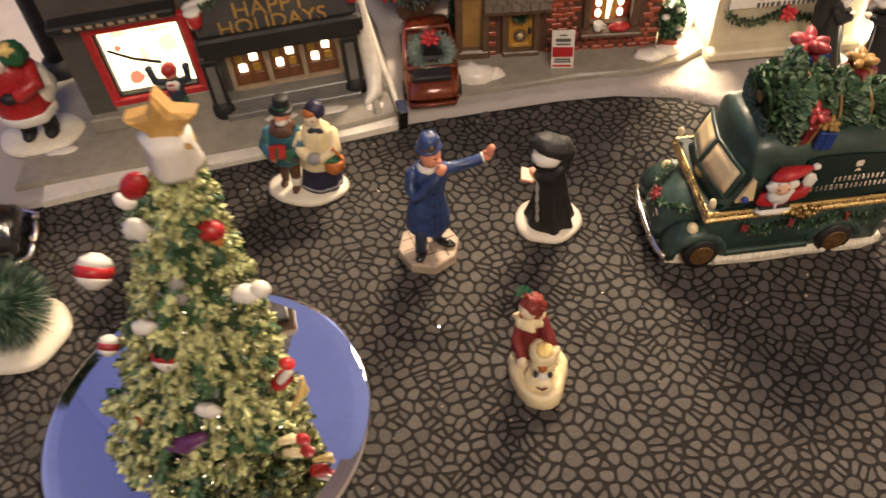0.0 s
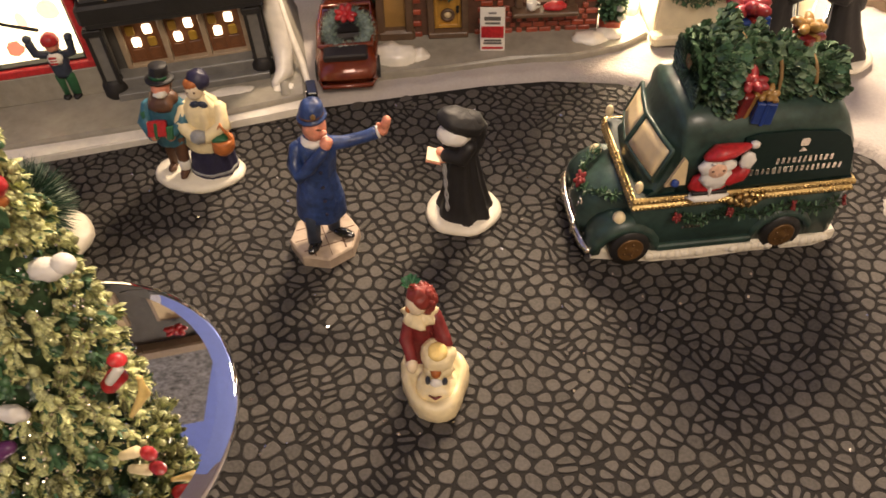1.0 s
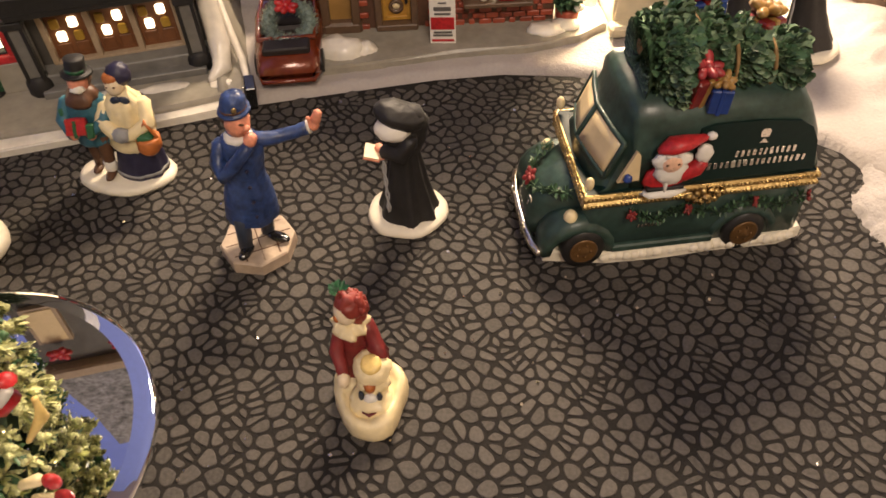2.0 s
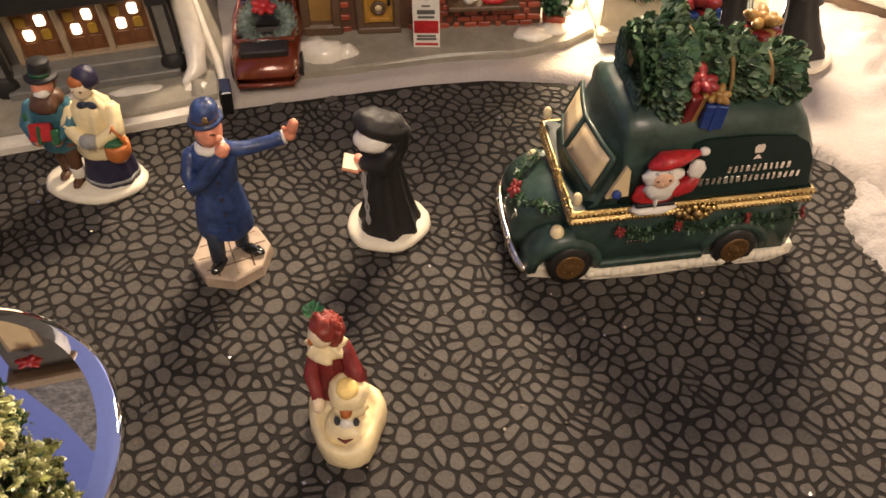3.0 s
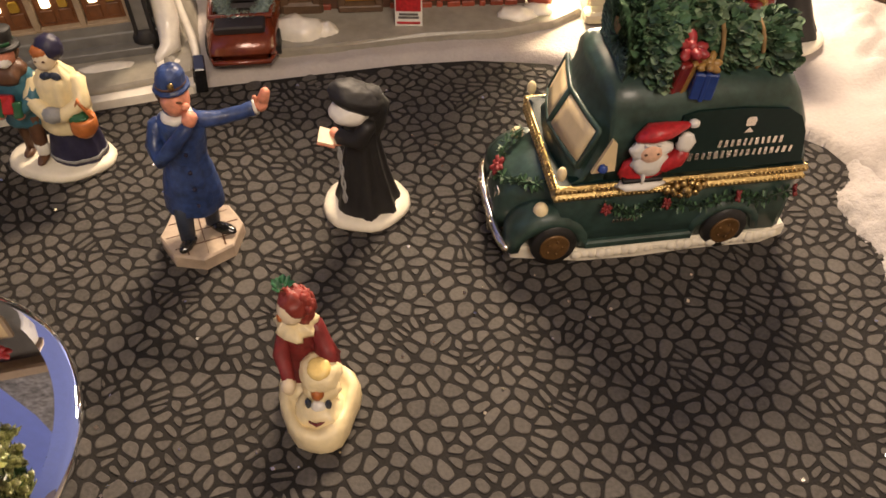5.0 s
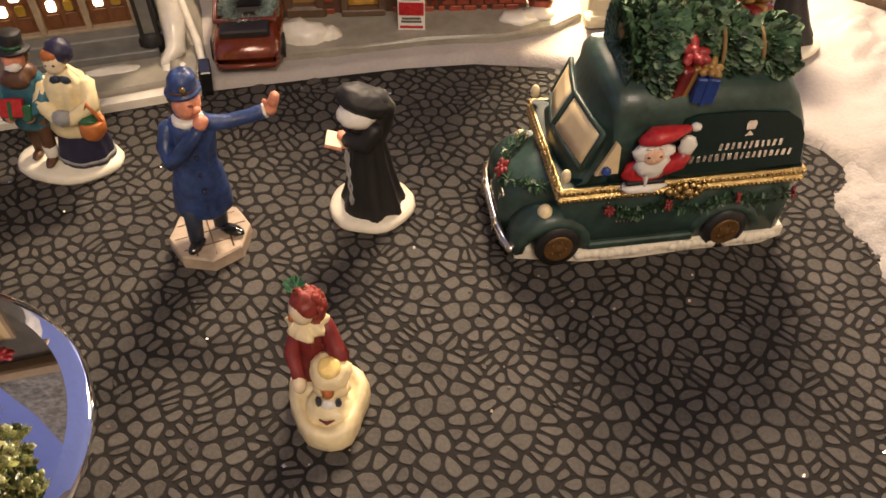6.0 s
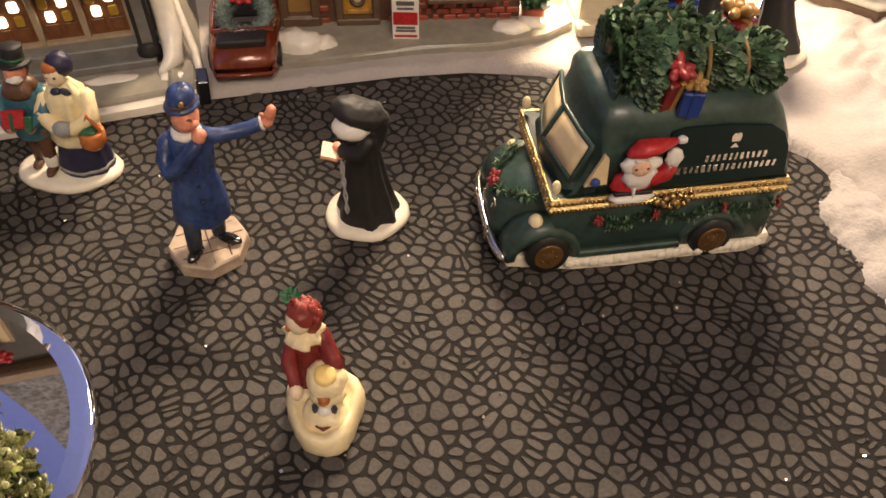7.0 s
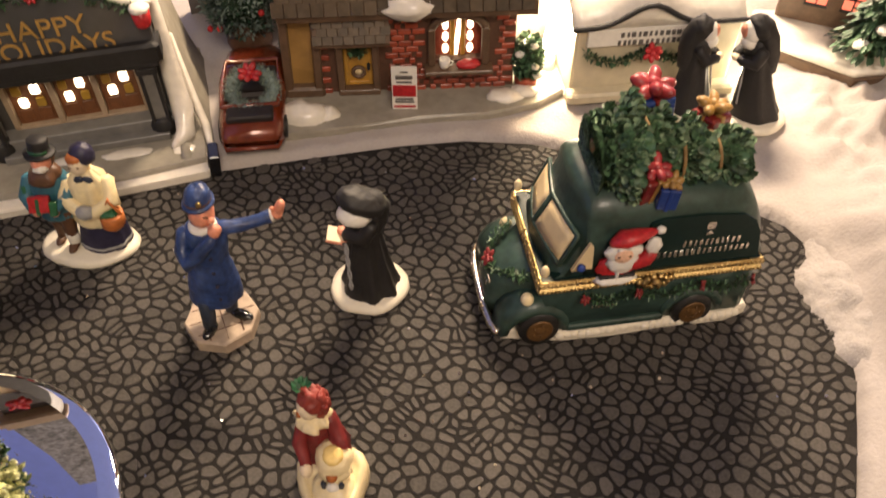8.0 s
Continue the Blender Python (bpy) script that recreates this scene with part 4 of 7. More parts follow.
def build_van():
    van = thing("delivery_van_box", (0.1094, 0.3144, 0.0), VAN_TURN, "dark green delivery van ornament with gold band, tree and gifts", "toy van")
    W = 0.0415
    # lower body with hood
    bm = bmesh.new()
    low = []
    for u, v0, w, zt in ((0.0815, 0.0012, 0.0391, 0.0250), (0.0790, 0, W, 0.0256), (0.002, 0, W, 0.0256), (-0.0005, 0.006, 0.0295, 0.0252), (-0.006, 0.0085, 0.0245, 0.0232), (-0.012, 0.0105, 0.0205, 0.0205), (-0.0155, 0.0125, 0.0165, 0.0165), (-0.017, 0.0140, 0.0135, 0.013)):
        pts = [(0, 0.0045), (0, zt * 0.55), (0.0006, zt - 0.003), (0.003, zt - 0.0004), (w / 2, zt + (0.0012 if u < 0.001 else 0))]
        low.append([(u, v0 + v, z) for v, z in pts] + [(u, v0 + w - v, z) for v, z in reversed(pts[:-1])])
    loft(bm, low, 0)
    body = part("body", bm, VANGREEN, van)
    # fenders and running boards
    for far in (0, 1):
        f = lambda v: W - v if far else v
        bm = bmesh.new()
        secs = []
        for i in range(9):
            a = math.pi * (i / 8) * 1.02
            r0 = 0.0112
            u, z = -0.001 - math.cos(a) * r0 * 1.15, 0.0062 + math.sin(a) * r0 * 0.98
            secs.append([(u - math.cos(a) * k * 0.8, f(v), z + math.sin(a) * k) for v, k in ((-0.0012, -0.003), (-0.0014, 0.0004), (0.002, 0.0022), (0.007, 0.0022), (0.0115, 0.000), (0.0115, -0.003))])
        loft(bm, secs, 0)
        part("front_fender", bm, VANGREEN, van)
        bm = bmesh.new()
        secs = []
        for i in range(9):
            a = math.pi * i / 8
            u, z = 0.0600 - math.cos(a) * 0.0122, 0.0064 + math.sin(a) * 0.0112
            secs.append([(u - math.cos(a) * k * 0.8, f(v), z + math.sin(a) * k) for v, k in ((-0.0010, -0.0026), (-0.0012, 0.0002), (0.001, 0.0014), (0.004, 0.0010), (0.004, -0.0026))])
        loft(bm, secs, 0)
        part("rear_fender", bm, VANGREEN, van)
        bm = bmesh.new()
        box(bm, (0.030, f(0.0008), 0.0065), (0.038, 0.005, 0.003), 0, rot(0, 0, 0), 0.2)
        part("running_board", bm, VANGREEN, van)
    # snow base
    bm = bmesh.new()
    slab(bm, [(x, y) for x, y in ((-0.013, 0.003), (0.010, -0.0012), (0.03, -0.0018), (0.05, -0.0010), (0.075, -0.0014), (0.0845, 0.001), (0.085, 0.040), (0.04, 0.0425), (-0.013, 0.0385))], 0, 0.0048, 0, None, 0.001)
    for i in range(26):
        ball(bm, (0.009 + i * 0.0028, -0.0010 + R.uniform(-0.0004, 0.0005), 0.0026), (0.0022, 0.0012, 0.0020 + R.uniform(-0.0005, 0.0006)), 0, 8, 6)
    part("snow_base", bm, BASEWHITE, van, "white painted snow base")
    # wheels
    for u in (0.0005, 0.0600):
        for far in (0, 1):
            v = W - 0.0010 if far else 0.0010
            bm = bmesh.new()
            lathe(bm, [(0.0040, -0.0030), (0.0074, -0.0028), (0.0080, -0.0015), (0.0080, 0.0015), (0.0074, 0.0028), (0.0040, 0.0030)], (u, v, 0.0080), 0, 24, 1, 1, rot(90, 0, 0))
            tyre = part("wheel", bm, TYRE, van)
            s = 1 if far else -1
            bm = bmesh.new()
            lathe(bm, [(0.0050, 0.0), (0.0052, 0.0005), (0.0046, 0.0008), (0.0030, 0.0003), (0.0016, 0.0010), (0.0006, 0.0013)], (u, v + s * 0.0027, 0.0078), 0, 20, 1, 1, rot(-90 if far else 90, 0, 0))
            for k in range(5):
                a = k * 2 * math.pi / 5
                ball(bm, (u + 0.0026 * math.cos(a), v + s * 0.0033, 0.0078 + 0.0026 * math.sin(a)), 0.0005, 0, 6, 4)
            part("rim", bm, WHEELBROWN, tyre)
    # bumper, headlamps, grille garland
    bm = bmesh.new()
    tube(bm, [(-0.0150, 0.0010, 0.0062), (-0.0168, 0.005, 0.0065), (-0.0178, 0.012, 0.0068), (-0.0180, W / 2, 0.007), (-0.0178, W - 0.012, 0.0068), (-0.0168, W - 0.005, 0.0065), (-0.0150, W - 0.0010, 0.0062)], 0.0016, 0, 10)
    for v in (0.012, W - 0.012):
        tube(bm, [(-0.0190, v, 0.0045), (-0.0190, v, 0.0098)], 0.0008, 0, 8)
    part("bumper", bm, SILVER, van, "silver front bumper")
    for v in (0.0032, W - 0.0032):
        bm = bmesh.new()
        ball(bm, (-0.0040, v, 0.0184), (0.0026, 0.0024, 0.0028), 0)
        tube(bm, [(-0.0030, v, 0.0150), (-0.0038, v, 0.017)], 0.001, 0, 8)
        part("headlamp", bm, CREAM, van, "cream headlamp")
    bm = bmesh.new()
    for i in range(6):
        tube(bm, [(-0.0172, 0.0165 + i * 0.0017, 0.0070), (-0.0160, 0.0165 + i * 0.0017, 0.0150)], 0.0004, 0, 6)
    tube(bm, [(-0.0165, 0.0150, 0.0065), (-0.0150, 0.0150, 0.0165), (-0.0150, 0.0265, 0.0165), (-0.0165, 0.0265, 0.0065)], 0.0006, 0, 6)
    part("grille", bm, SILVER, van, "silver grille wires")
    rr = random.Random(3)
    bm = bmesh.new()
    garland(bm, [(-0.0040, 0.008, 0.0245), (-0.0110, 0.012, 0.0225), (-0.0150, 0.0205, 0.0185), (-0.0110, 0.029, 0.0225), (-0.0040, 0.033, 0.0245)], 0, 170, 0.0026, rr)
    gl = part("hood_garland", bm, FIR, van, "green garland over the hood")
    bm = bow_mesh(0, 0.0032, 5)
    b = part("bow", bm, BOWDIM, gl)
    b.matrix_local = pose(-0.0140, 0.0215, 0.0205, 0, -50, 0)
    # gold hinged band
    bm = bmesh.new()
    ring = lambda o, z: [(-0.0010 - o, -0.0006 - o, z), (0.0812 + o, -0.0006 - o, z), (0.0812 + o, W + 0.0006 + o, z), (-0.0010 - o, W + 0.0006 + o, z)]
    loft(bm, [ring(-0.0030, 0.0248), ring(0, 0.0248), ring(0.0006, 0.0256), ring(0.0006, 0.0266), ring(-0.0002, 0.0272), ring(-0.0002, 0.0276), ring(0.0006, 0.0282), ring(0.0006, 0.0294), ring(0, 0.0302), ring(-0.0016, 0.0300), ring(-0.0016, 0.0258)], 0, None, False, False)
    band = part("hinge_band", bm, GOLD, van, "gold beaded hinge band")
    bm = bmesh.new()
    for zz in (0.0262, 0.0290):
        for i in range(56):
            ball(bm, (-0.0008 + i * 0.00148, -0.0013, zz), (0.0007, 0.0005, 0.0005), 0, 6, 4)
        for i in range(28):
            ball(bm, (-0.0017, 0.0005 + i * 0.00148, zz), (0.0005, 0.0007, 0.0005), 0, 6, 4)
    part("beading", bm, GOLD, band)
    bm = bmesh.new()
    for i in range(10):
        a = i * math.pi / 5
        ball(bm, (0.0410 + 0.0042 * math.cos(a), -0.0022, 0.0268 + 0.0022 * math.sin(a)), (0.0013, 0.0012, 0.0013), 0, 8, 6)
    ball(bm, (0.0410, -0.0028, 0.0268), (0.0019, 0.0014, 0.0016), 0, 10, 7)
    ball(bm, (0.0468, -0.0018, 0.0272), (0.0016, 0.001, 0.0014), 0, 8, 6)
    ball(bm, (0.0352, -0.0018, 0.0264), (0.0016, 0.001, 0.0014), 0, 8, 6)
    part("clasp", bm, GOLD, band, "ornate gold clasp")
    # upper lid
    bm = bmesh.new()
    stations = [(0.0000, W - 0.0006, 0.0300, 0.0305, 0.0307, 0.0003, 0.0040), (0.0012, W - 0.0014, 0.0300, 0.0328, 0.0352, 0.0007, 0.0062), (0.0108, W - 0.0026, 0.0300, 0.0505, 0.0535, 0.0013, 0.0036),
                (0.0116, W - 0.0022, 0.0300, 0.0538, 0.0570, 0.0011, 0.0026), (0.0146, W - 0.0016, 0.0300, 0.0551, 0.0586, 0.0008, 0.0010), (0.0220, W - 0.001, 0.0300, 0.0552, 0.0590, 0.0005),
                (0.045, W, 0.0300, 0.0552, 0.0590, 0), (0.062, W - 0.0004, 0.0300, 0.0545, 0.0582, 0.0002), (0.0695, W - 0.001, 0.0300, 0.0525, 0.0562, 0.0005), (0.0748, W - 0.002, 0.0300, 0.0490, 0.0522, 0.001), (0.0790, W - 0.003, 0.0300, 0.0425, 0.0450, 0.0015), (0.0815, W - 0.004, 0.0300, 0.0330, 0.0345, 0.002)]
    loft(bm, [arc_section(*s) for s in stations], 0)
    lid = part("lid", bm, VANGREEN, van)
    bm = bmesh.new()
    box(bm, (0.0401, W / 2, 0.0286), (0.0816, W + 0.0006, 0.0032), 0, None, 0.1)
    part("lid_floor", bm, VANDARK, lid)
    # windshield: two cream panes on the sloping front
    def glass(v, t, lift=0.0):
        """A point on the swept windshield: v across, t from the cowl (0) to the roof (1)."""
        q = abs(v - W / 2) / (W / 2)
        u0, u1 = 0.0020 + 0.0060 * q ** 1.3, 0.0076 + 0.0050 * q ** 1.3
        z0, z1 = 0.0362 - 0.0020 * q, 0.0464 - 0.0012 * q
        return Vector((u0 + (u1 - u0) * t - lift * 0.85, v + (-lift * 0.35 if v < W / 2 else lift * 0.35), z0 + (z1 - z0) * t + lift * 0.4))
    for va, vb in ((0.0042, 0.0198), (0.0217, 0.0373)):
        bm = bmesh.new()
        grid = [[glass(va + (vb - va) * i / 5, 0.04 + 0.92 * j / 3, h) for i in range(6)] for h in (-0.0006, 0.0013) for j in range(4)]
        verts = [p for row in grid for p in row]
        faces = [(24 + j * 6 + i, 24 + j * 6 + i + 1, 24 + j * 6 + i + 7, 24 + j * 6 + i + 6) for i in range(5) for j in range(3)]
        rim = [0, 1, 2, 3, 4, 5, 11, 17, 23, 22, 21, 20, 19, 18, 12, 6]
        faces += [(rim[i], rim[(i + 1) % 16], 24 + rim[(i + 1) % 16], 24 + rim[i]) for i in range(16)]
        put(bm, verts, faces, None, 0, True)
        part("windshield_pane", bm, PANE, lid, "cream painted windshield pane")
    bm = bmesh.new()
    tube(bm, [glass(W / 2, t, 0.0009) for t in (-0.05, 0.5, 1.05)], 0.0009, 0, 8)
    for t in (-0.04, 1.03):
        tube(bm, [glass(v, t, 0.0009) for v in (0.0032, 0.010, 0.0208, 0.0316, 0.0384)], 0.0009, 0, 8)
    for v in (0.0032, 0.0384):
        tube(bm, [glass(v, t, 0.0009) for t in (-0.04, 0.5, 1.03)], 0.0009, 0, 8)
    part("windshield_frame", bm, VANGREEN, lid)
    # side window, dark panel, lettering bars, badge, painted winter figure
    bm = bmesh.new()
    slab(bm, [(0.0094, 0.0342), (0.0168, 0.0345), (0.0164, 0.0432), (0.0150, 0.0446)], 0, 0.0012, 0, pose(0, -0.0022, 0, 85, 0, 0))
    part("side_window", bm, PANE, lid, "cream side window")
    bm = bmesh.new()
    ball(bm, (0.0122, -0.0018, 0.0368), (0.0016, 0.0012, 0.0014), 0, 10, 7, None, 0.3)
    part("window_painting", bm, GIFTBLUE, lid, "small blue painted patch")
    bm = bmesh.new()
    slab(bm, [(0.0340, 0.0318), (0.0785, 0.0318), (0.0765, 0.0420), (0.0735, 0.0470), (0.0690, 0.0495), (0.0550, 0.0510), (0.0400, 0.0512), (0.0355, 0.0500)], 0, 0.0008, 0, pose(0, -0.0026, 0, 85, 0, 0))
    part("side_panel", bm, VANDARK, lid, "darker green side panel")
    bm = bmesh.new()
    rr = random.Random(11)
    for z, ua, ub, h in ((0.0392, 0.0485, 0.0682, 0.0023), (0.0357, 0.0374, 0.0736, 0.0023)):
        u = ua
        while u < ub:
            w = rr.uniform(0.0009, 0.0014)
            box(bm, (u + w / 2, -0.0035 + z * 0.0872, z + h / 2), (w, 0.0004, h * rr.uniform(0.85, 1.05)), 0, rot(-5, rr.uniform(-8, 8), 0))
            u += w + 0.0009
    part("lettering", bm, SILVER, lid, "pale grey lettering bars")
    bm = bmesh.new()
    slab(bm, [(0.0559, 0.0456), (0.0587, 0.0456), (0.0590, 0.0474), (0.0584, 0.0484), (0.0562, 0.0484), (0.0556, 0.0474)], 0, 0.0004, 0, pose(0, -0.0034, 0, 85, 0, 0))
    slab(bm, [(0.0558, 0.0436), (0.0588, 0.0436), (0.0573, 0.0453)], 0, 0.0004, 0, pose(0, -0.0034, 0, 85, 0, 0))
    part("badge", bm, SILVER, lid, "pale grey shield badge")
    bm = bmesh.new()
    ball(bm, (0.0205, 0.0002, 0.0346), (0.0062, 0.0022, 0.0050), 0, wob=0.12)
    ball(bm, (0.0205, -0.0008, 0.0306), (0.0064, 0.0022, 0.0015), 1, wob=0.3)
    ball(bm, (0.0212, -0.0012, 0.0388), (0.0046, 0.0022, 0.0050), 1, 20, 14, wob=0.22)
    ball(bm, (0.0210, -0.0012, 0.0424), (0.0054, 0.0020, 0.0032), 1, 18, 12, wob=0.25, seed=4)
    ball(bm, (0.0207, -0.0025, 0.0420), (0.0029, 0.0011, 0.0028), 2)
    ball(bm, (0.0204, -0.0034, 0.0412), (0.0004, 0.0004, 0.0005), 2, 8, 5)
    for ex in (0.0190, 0.0221):
        ball(bm, (ex, -0.0034, 0.0426), (0.0005, 0.0003, 0.0003), 4, 6, 4)
        ball(bm, (ex, -0.0033, 0.0454), (0.0009, 0.0004, 0.0003), 1, 6, 4)
    box(bm, (0.0205, -0.0014, 0.0328), (0.0105, 0.0020, 0.0012), 3, None, 0.2)
    ball(bm, (0.0203, -0.0016, 0.0340), (0.0006, 0.0012, 0.0032), 1, wob=0.2)
    tube(bm, [(0.0176, -0.0010, 0.0460), (0.0204, -0.0010, 0.0473), (0.0242, -0.0008, 0.0476), (0.0292, -0.0004, 0.0484)], [0.0018, 0.0033, 0.0028, 0.0012], 0, 10, 0.7)
    ball(bm, (0.0310, -0.0004, 0.0486), (0.0015, 0.0012, 0.0011), 1, 8, 6, wob=0.3)
    tube(bm, [(0.0250, -0.0006, 0.0368), (0.0284, -0.0010, 0.0385), (0.0296, -0.001, 0.0405)], [0.0025, 0.0024, 0.0020], 0, 10)
    ball(bm, (0.0296, -0.0012, 0.0434), (0.0024, 0.0014, 0.0032), 1, wob=0.25)
    bmesh.ops.transform(bm, matrix=pose(0.0266, -0.0006, 0.0405) @ Matrix.Diagonal((1.22, 1.15, 1.06, 1)) @ pose(-0.0215, 0, -0.0405), verts=bm.verts)
    part("winter_figure", bm, [RED, WHITE, FACEPALE, BLACK, BROWN], lid, "painted red and white relief figure at the window")
    # mirrors
    for v in (-0.0002, W + 0.0002):
        bm = bmesh.new()
        ball(bm, (0.0004, v + (0.001 if v < 0 else -0.001), 0.0340), (0.0016, 0.0014, 0.0024), 0)
        part("mirror", bm, CREAM, lid, "cream wing mirror")
    # side garland with red bows, door plate
    bm = bmesh.new()
    rr = random.Random(5)
    pts = [(0.0155, -0.0012, 0.0218), (0.0254, -0.0016, 0.0186), (0.0353, -0.0014, 0.0218), (0.0475, -0.0016, 0.0184), (0.0594, -0.0012, 0.0218), (0.0690, -0.0016, 0.0186), (0.0786, -0.0012, 0.0214)]
    garland(bm, pts, 0, 420, 0.0020, rr, 0.0016)
    gl = part("side_garland", bm, FIR, van, "green garland along the side")
    for k, u in enumerate((0.0155, 0.0353, 0.0594, 0.0786)):
        b = part("bow", bow_mesh(0, 0.0020, 20 + k), BOWDIM, gl)
        b.matrix_local = pose(u, -0.0022, 0.0222, 70, 0, 20 * k)
    bm = bmesh.new()
    for k in range(7):
        box(bm, (0.0200 + k * 0.0013, -0.0004, 0.0150), (0.0008, 0.0004, 0.0011), 0, rot(0, 12, 0))
    part("door_lettering", bm, SILVER, van, "tiny pale grey lettering bars")
    # fir tree and gifts on the roof
    bm = bmesh.new()
    rr = random.Random(9)
    axis = [Vector((0.0200, 0.0185, 0.0632)), Vector((0.0340, 0.0185, 0.0640)), Vector((0.0490, 0.0170, 0.0620)), Vector((0.0700, 0.0150, 0.0590))]
    rad = [0.0146, 0.0130, 0.0100, 0.0068]
    def onaxis(t):
        k = min(2, int(t * 3))
        f = t * 3 - k
        return axis[k].lerp(axis[k + 1], f), rad[k] + (rad[k + 1] - rad[k]) * f
    core = []
    for i in range(13):
        p, rr0 = onaxis(i / 12)
        pinch = 1 - 0.34 * (i in (4, 7, 10))
        core.append([p + Vector((0, math.cos(a * math.pi / 7), math.sin(a * math.pi / 7))) * rr0 * 0.78 * pinch * (0.55 if i == 0 else 1) for a in range(14)])
    loft(bm, core, 0)
    for i in range(6500):
        t = rr.random() ** 1.15
        p, r0 = onaxis(t)
        pinch = 1 - 0.52 * max(0, 1 - min(abs(t - q) for q in (0.33, 0.6, 0.83)) / 0.085)
        a = rr.uniform(0, 2 * math.pi)
        out = Vector((0, math.cos(a), math.sin(a)))
        r0 *= min(1.0, 0.70 + 2.6 * t)
        lump = 0.92 + 0.55 * noise.noise(Vector((t * 9, math.cos(a) * 2.6, math.sin(a) * 2.6)))
        q = p + out * r0 * rr.uniform(0.72, 1.0) * pinch * lump
        if q.z < 0.0525:
            continue
        d = out * rr.uniform(0.2, 0.7) + Vector((rr.uniform(0.2, 1.0) if t > 0.06 else -0.4, rr.uniform(-0.4, 0.4), rr.uniform(-0.5, 0.3)))
        leaf(bm, q, d, out, rr.uniform(0.0024, 0.0037), rr.uniform(0.0021, 0.0030), 1 if rr.random() < 0.38 else 0, 0.55)
    for i in range(1000):
        a, r0 = rr.uniform(0, 2 * math.pi), 0.0105 * math.sqrt(rr.random())
        q = axis[0] + Vector((-0.0008, math.cos(a) * r0, math.sin(a) * r0))
        if q.z > 0.0535 and r0 > 0.002:
            leaf(bm, q, Vector((-0.6, math.cos(a) * 0.6, math.sin(a) * 0.6 - 0.3)), Vector((-1, 0, 0.3)), 0.0030, 0.0023, 1 if rr.random() < 0.25 else 0, 0.35)
    tree = part("fir_tree", bm, [FIR, FIRLIGHT], van, "tied green fir tree")
    bm = bmesh.new()
    lathe(bm, [(0.0024, 0), (0.0026, 0.003), (0.0020, 0.0034)], axis[0] + Vector((0.0, -0.001, 0.005)), 0, 12, 1, 1, rot(0, -90, 0))
    part("trunk", bm, TWINE, tree, "sawn brown trunk end")
    for t in (0.33, 0.6, 0.83):
        p, r0 = onaxis(t)
        bm = bmesh.new()
        tube(bm, [p + Vector((0.0006 * math.sin(3 * a), math.cos(a), math.sin(a))) * r0 * 0.86 for a in [k * math.pi / 9 for k in range(-1, 12)]], 0.0007, 0, 6)
        part("twine", bm, TWINE, tree)
    gift(van, (0.0340, 0.0085, 0.0560), (14, 0, 15), (0.0088, 0.0080, 0.0100), GIFTRED, BOWGOLD, BOWRED, 1)
    gift(van, (0.0400, 0.0045, 0.0545), (8, 0, -12), (0.0066, 0.0058, 0.0085), GIFTBLUE, GIFTBLUE, BOWGOLD, 2)
    gift(van, (0.0440, 0.0335, 0.0530), (-8, 0, 10), (0.0140, 0.0100, 0.0175), GIFTBLUE, GIFTRED, BOWRED, 3)
    gift(van, (0.0640, 0.0290, 0.0500), (-5, 6, 25), (0.0105, 0.0100, 0.0155), GIFTRED, BOWGOLD, BOWGOLD, 4)
    van.scale = (0.935, 1.04, 1.09)
    return van


VAN_TURN = 10.4
build_van()


# ---- round bevelled mirror and the decorated tree on it ----
def build_mirror():
    mir = thing("round_mirror", (-0.0799, 0.2328, 0.0), 0, "round mirror with sloping rim lying under the ornament tree", "mirror", size=1.045)
    bm = bmesh.new()
    lathe(bm, [(0.0528, 0.0010), (0.0528, 0.0034), (0.0001, 0.0034)], (0, 0, 0), 0, 96)
    for f in bm.faces:
        f.smooth = False
    part("mirror_glass", bm, MIRROR, mir)
    bm = bmesh.new()
    prof = [(0.0528, 0.0034), (0.0545, 0.00318), (0.0562, 0.00296), (0.0578, 0.00272), (0.0587, 0.0023), (0.0592, 0.0014), (0.0593, 0.0002)]
    n = 160
    verts = [(r * math.cos(2 * math.pi * j / n), r * math.sin(2 * math.pi * j / n), z) for r, z in prof for j in range(n)]
    put(bm, verts, [(i * n + j, i * n + (j + 1) % n, i * n + n + (j + 1) % n, i * n + n + j) for i in range(len(prof) - 1) for j in range(n)], None, 0, True)
    part("bevelled_rim", bm, MIRROR, mir)
    return mir


def tree_axis(f):
    return Vector((0.0282 * f, 0.0036 * f, 0.0010 + 0.1195 * f)), 0.0275 * max(0.0, 1 - f) ** 0.95 + 0.0034



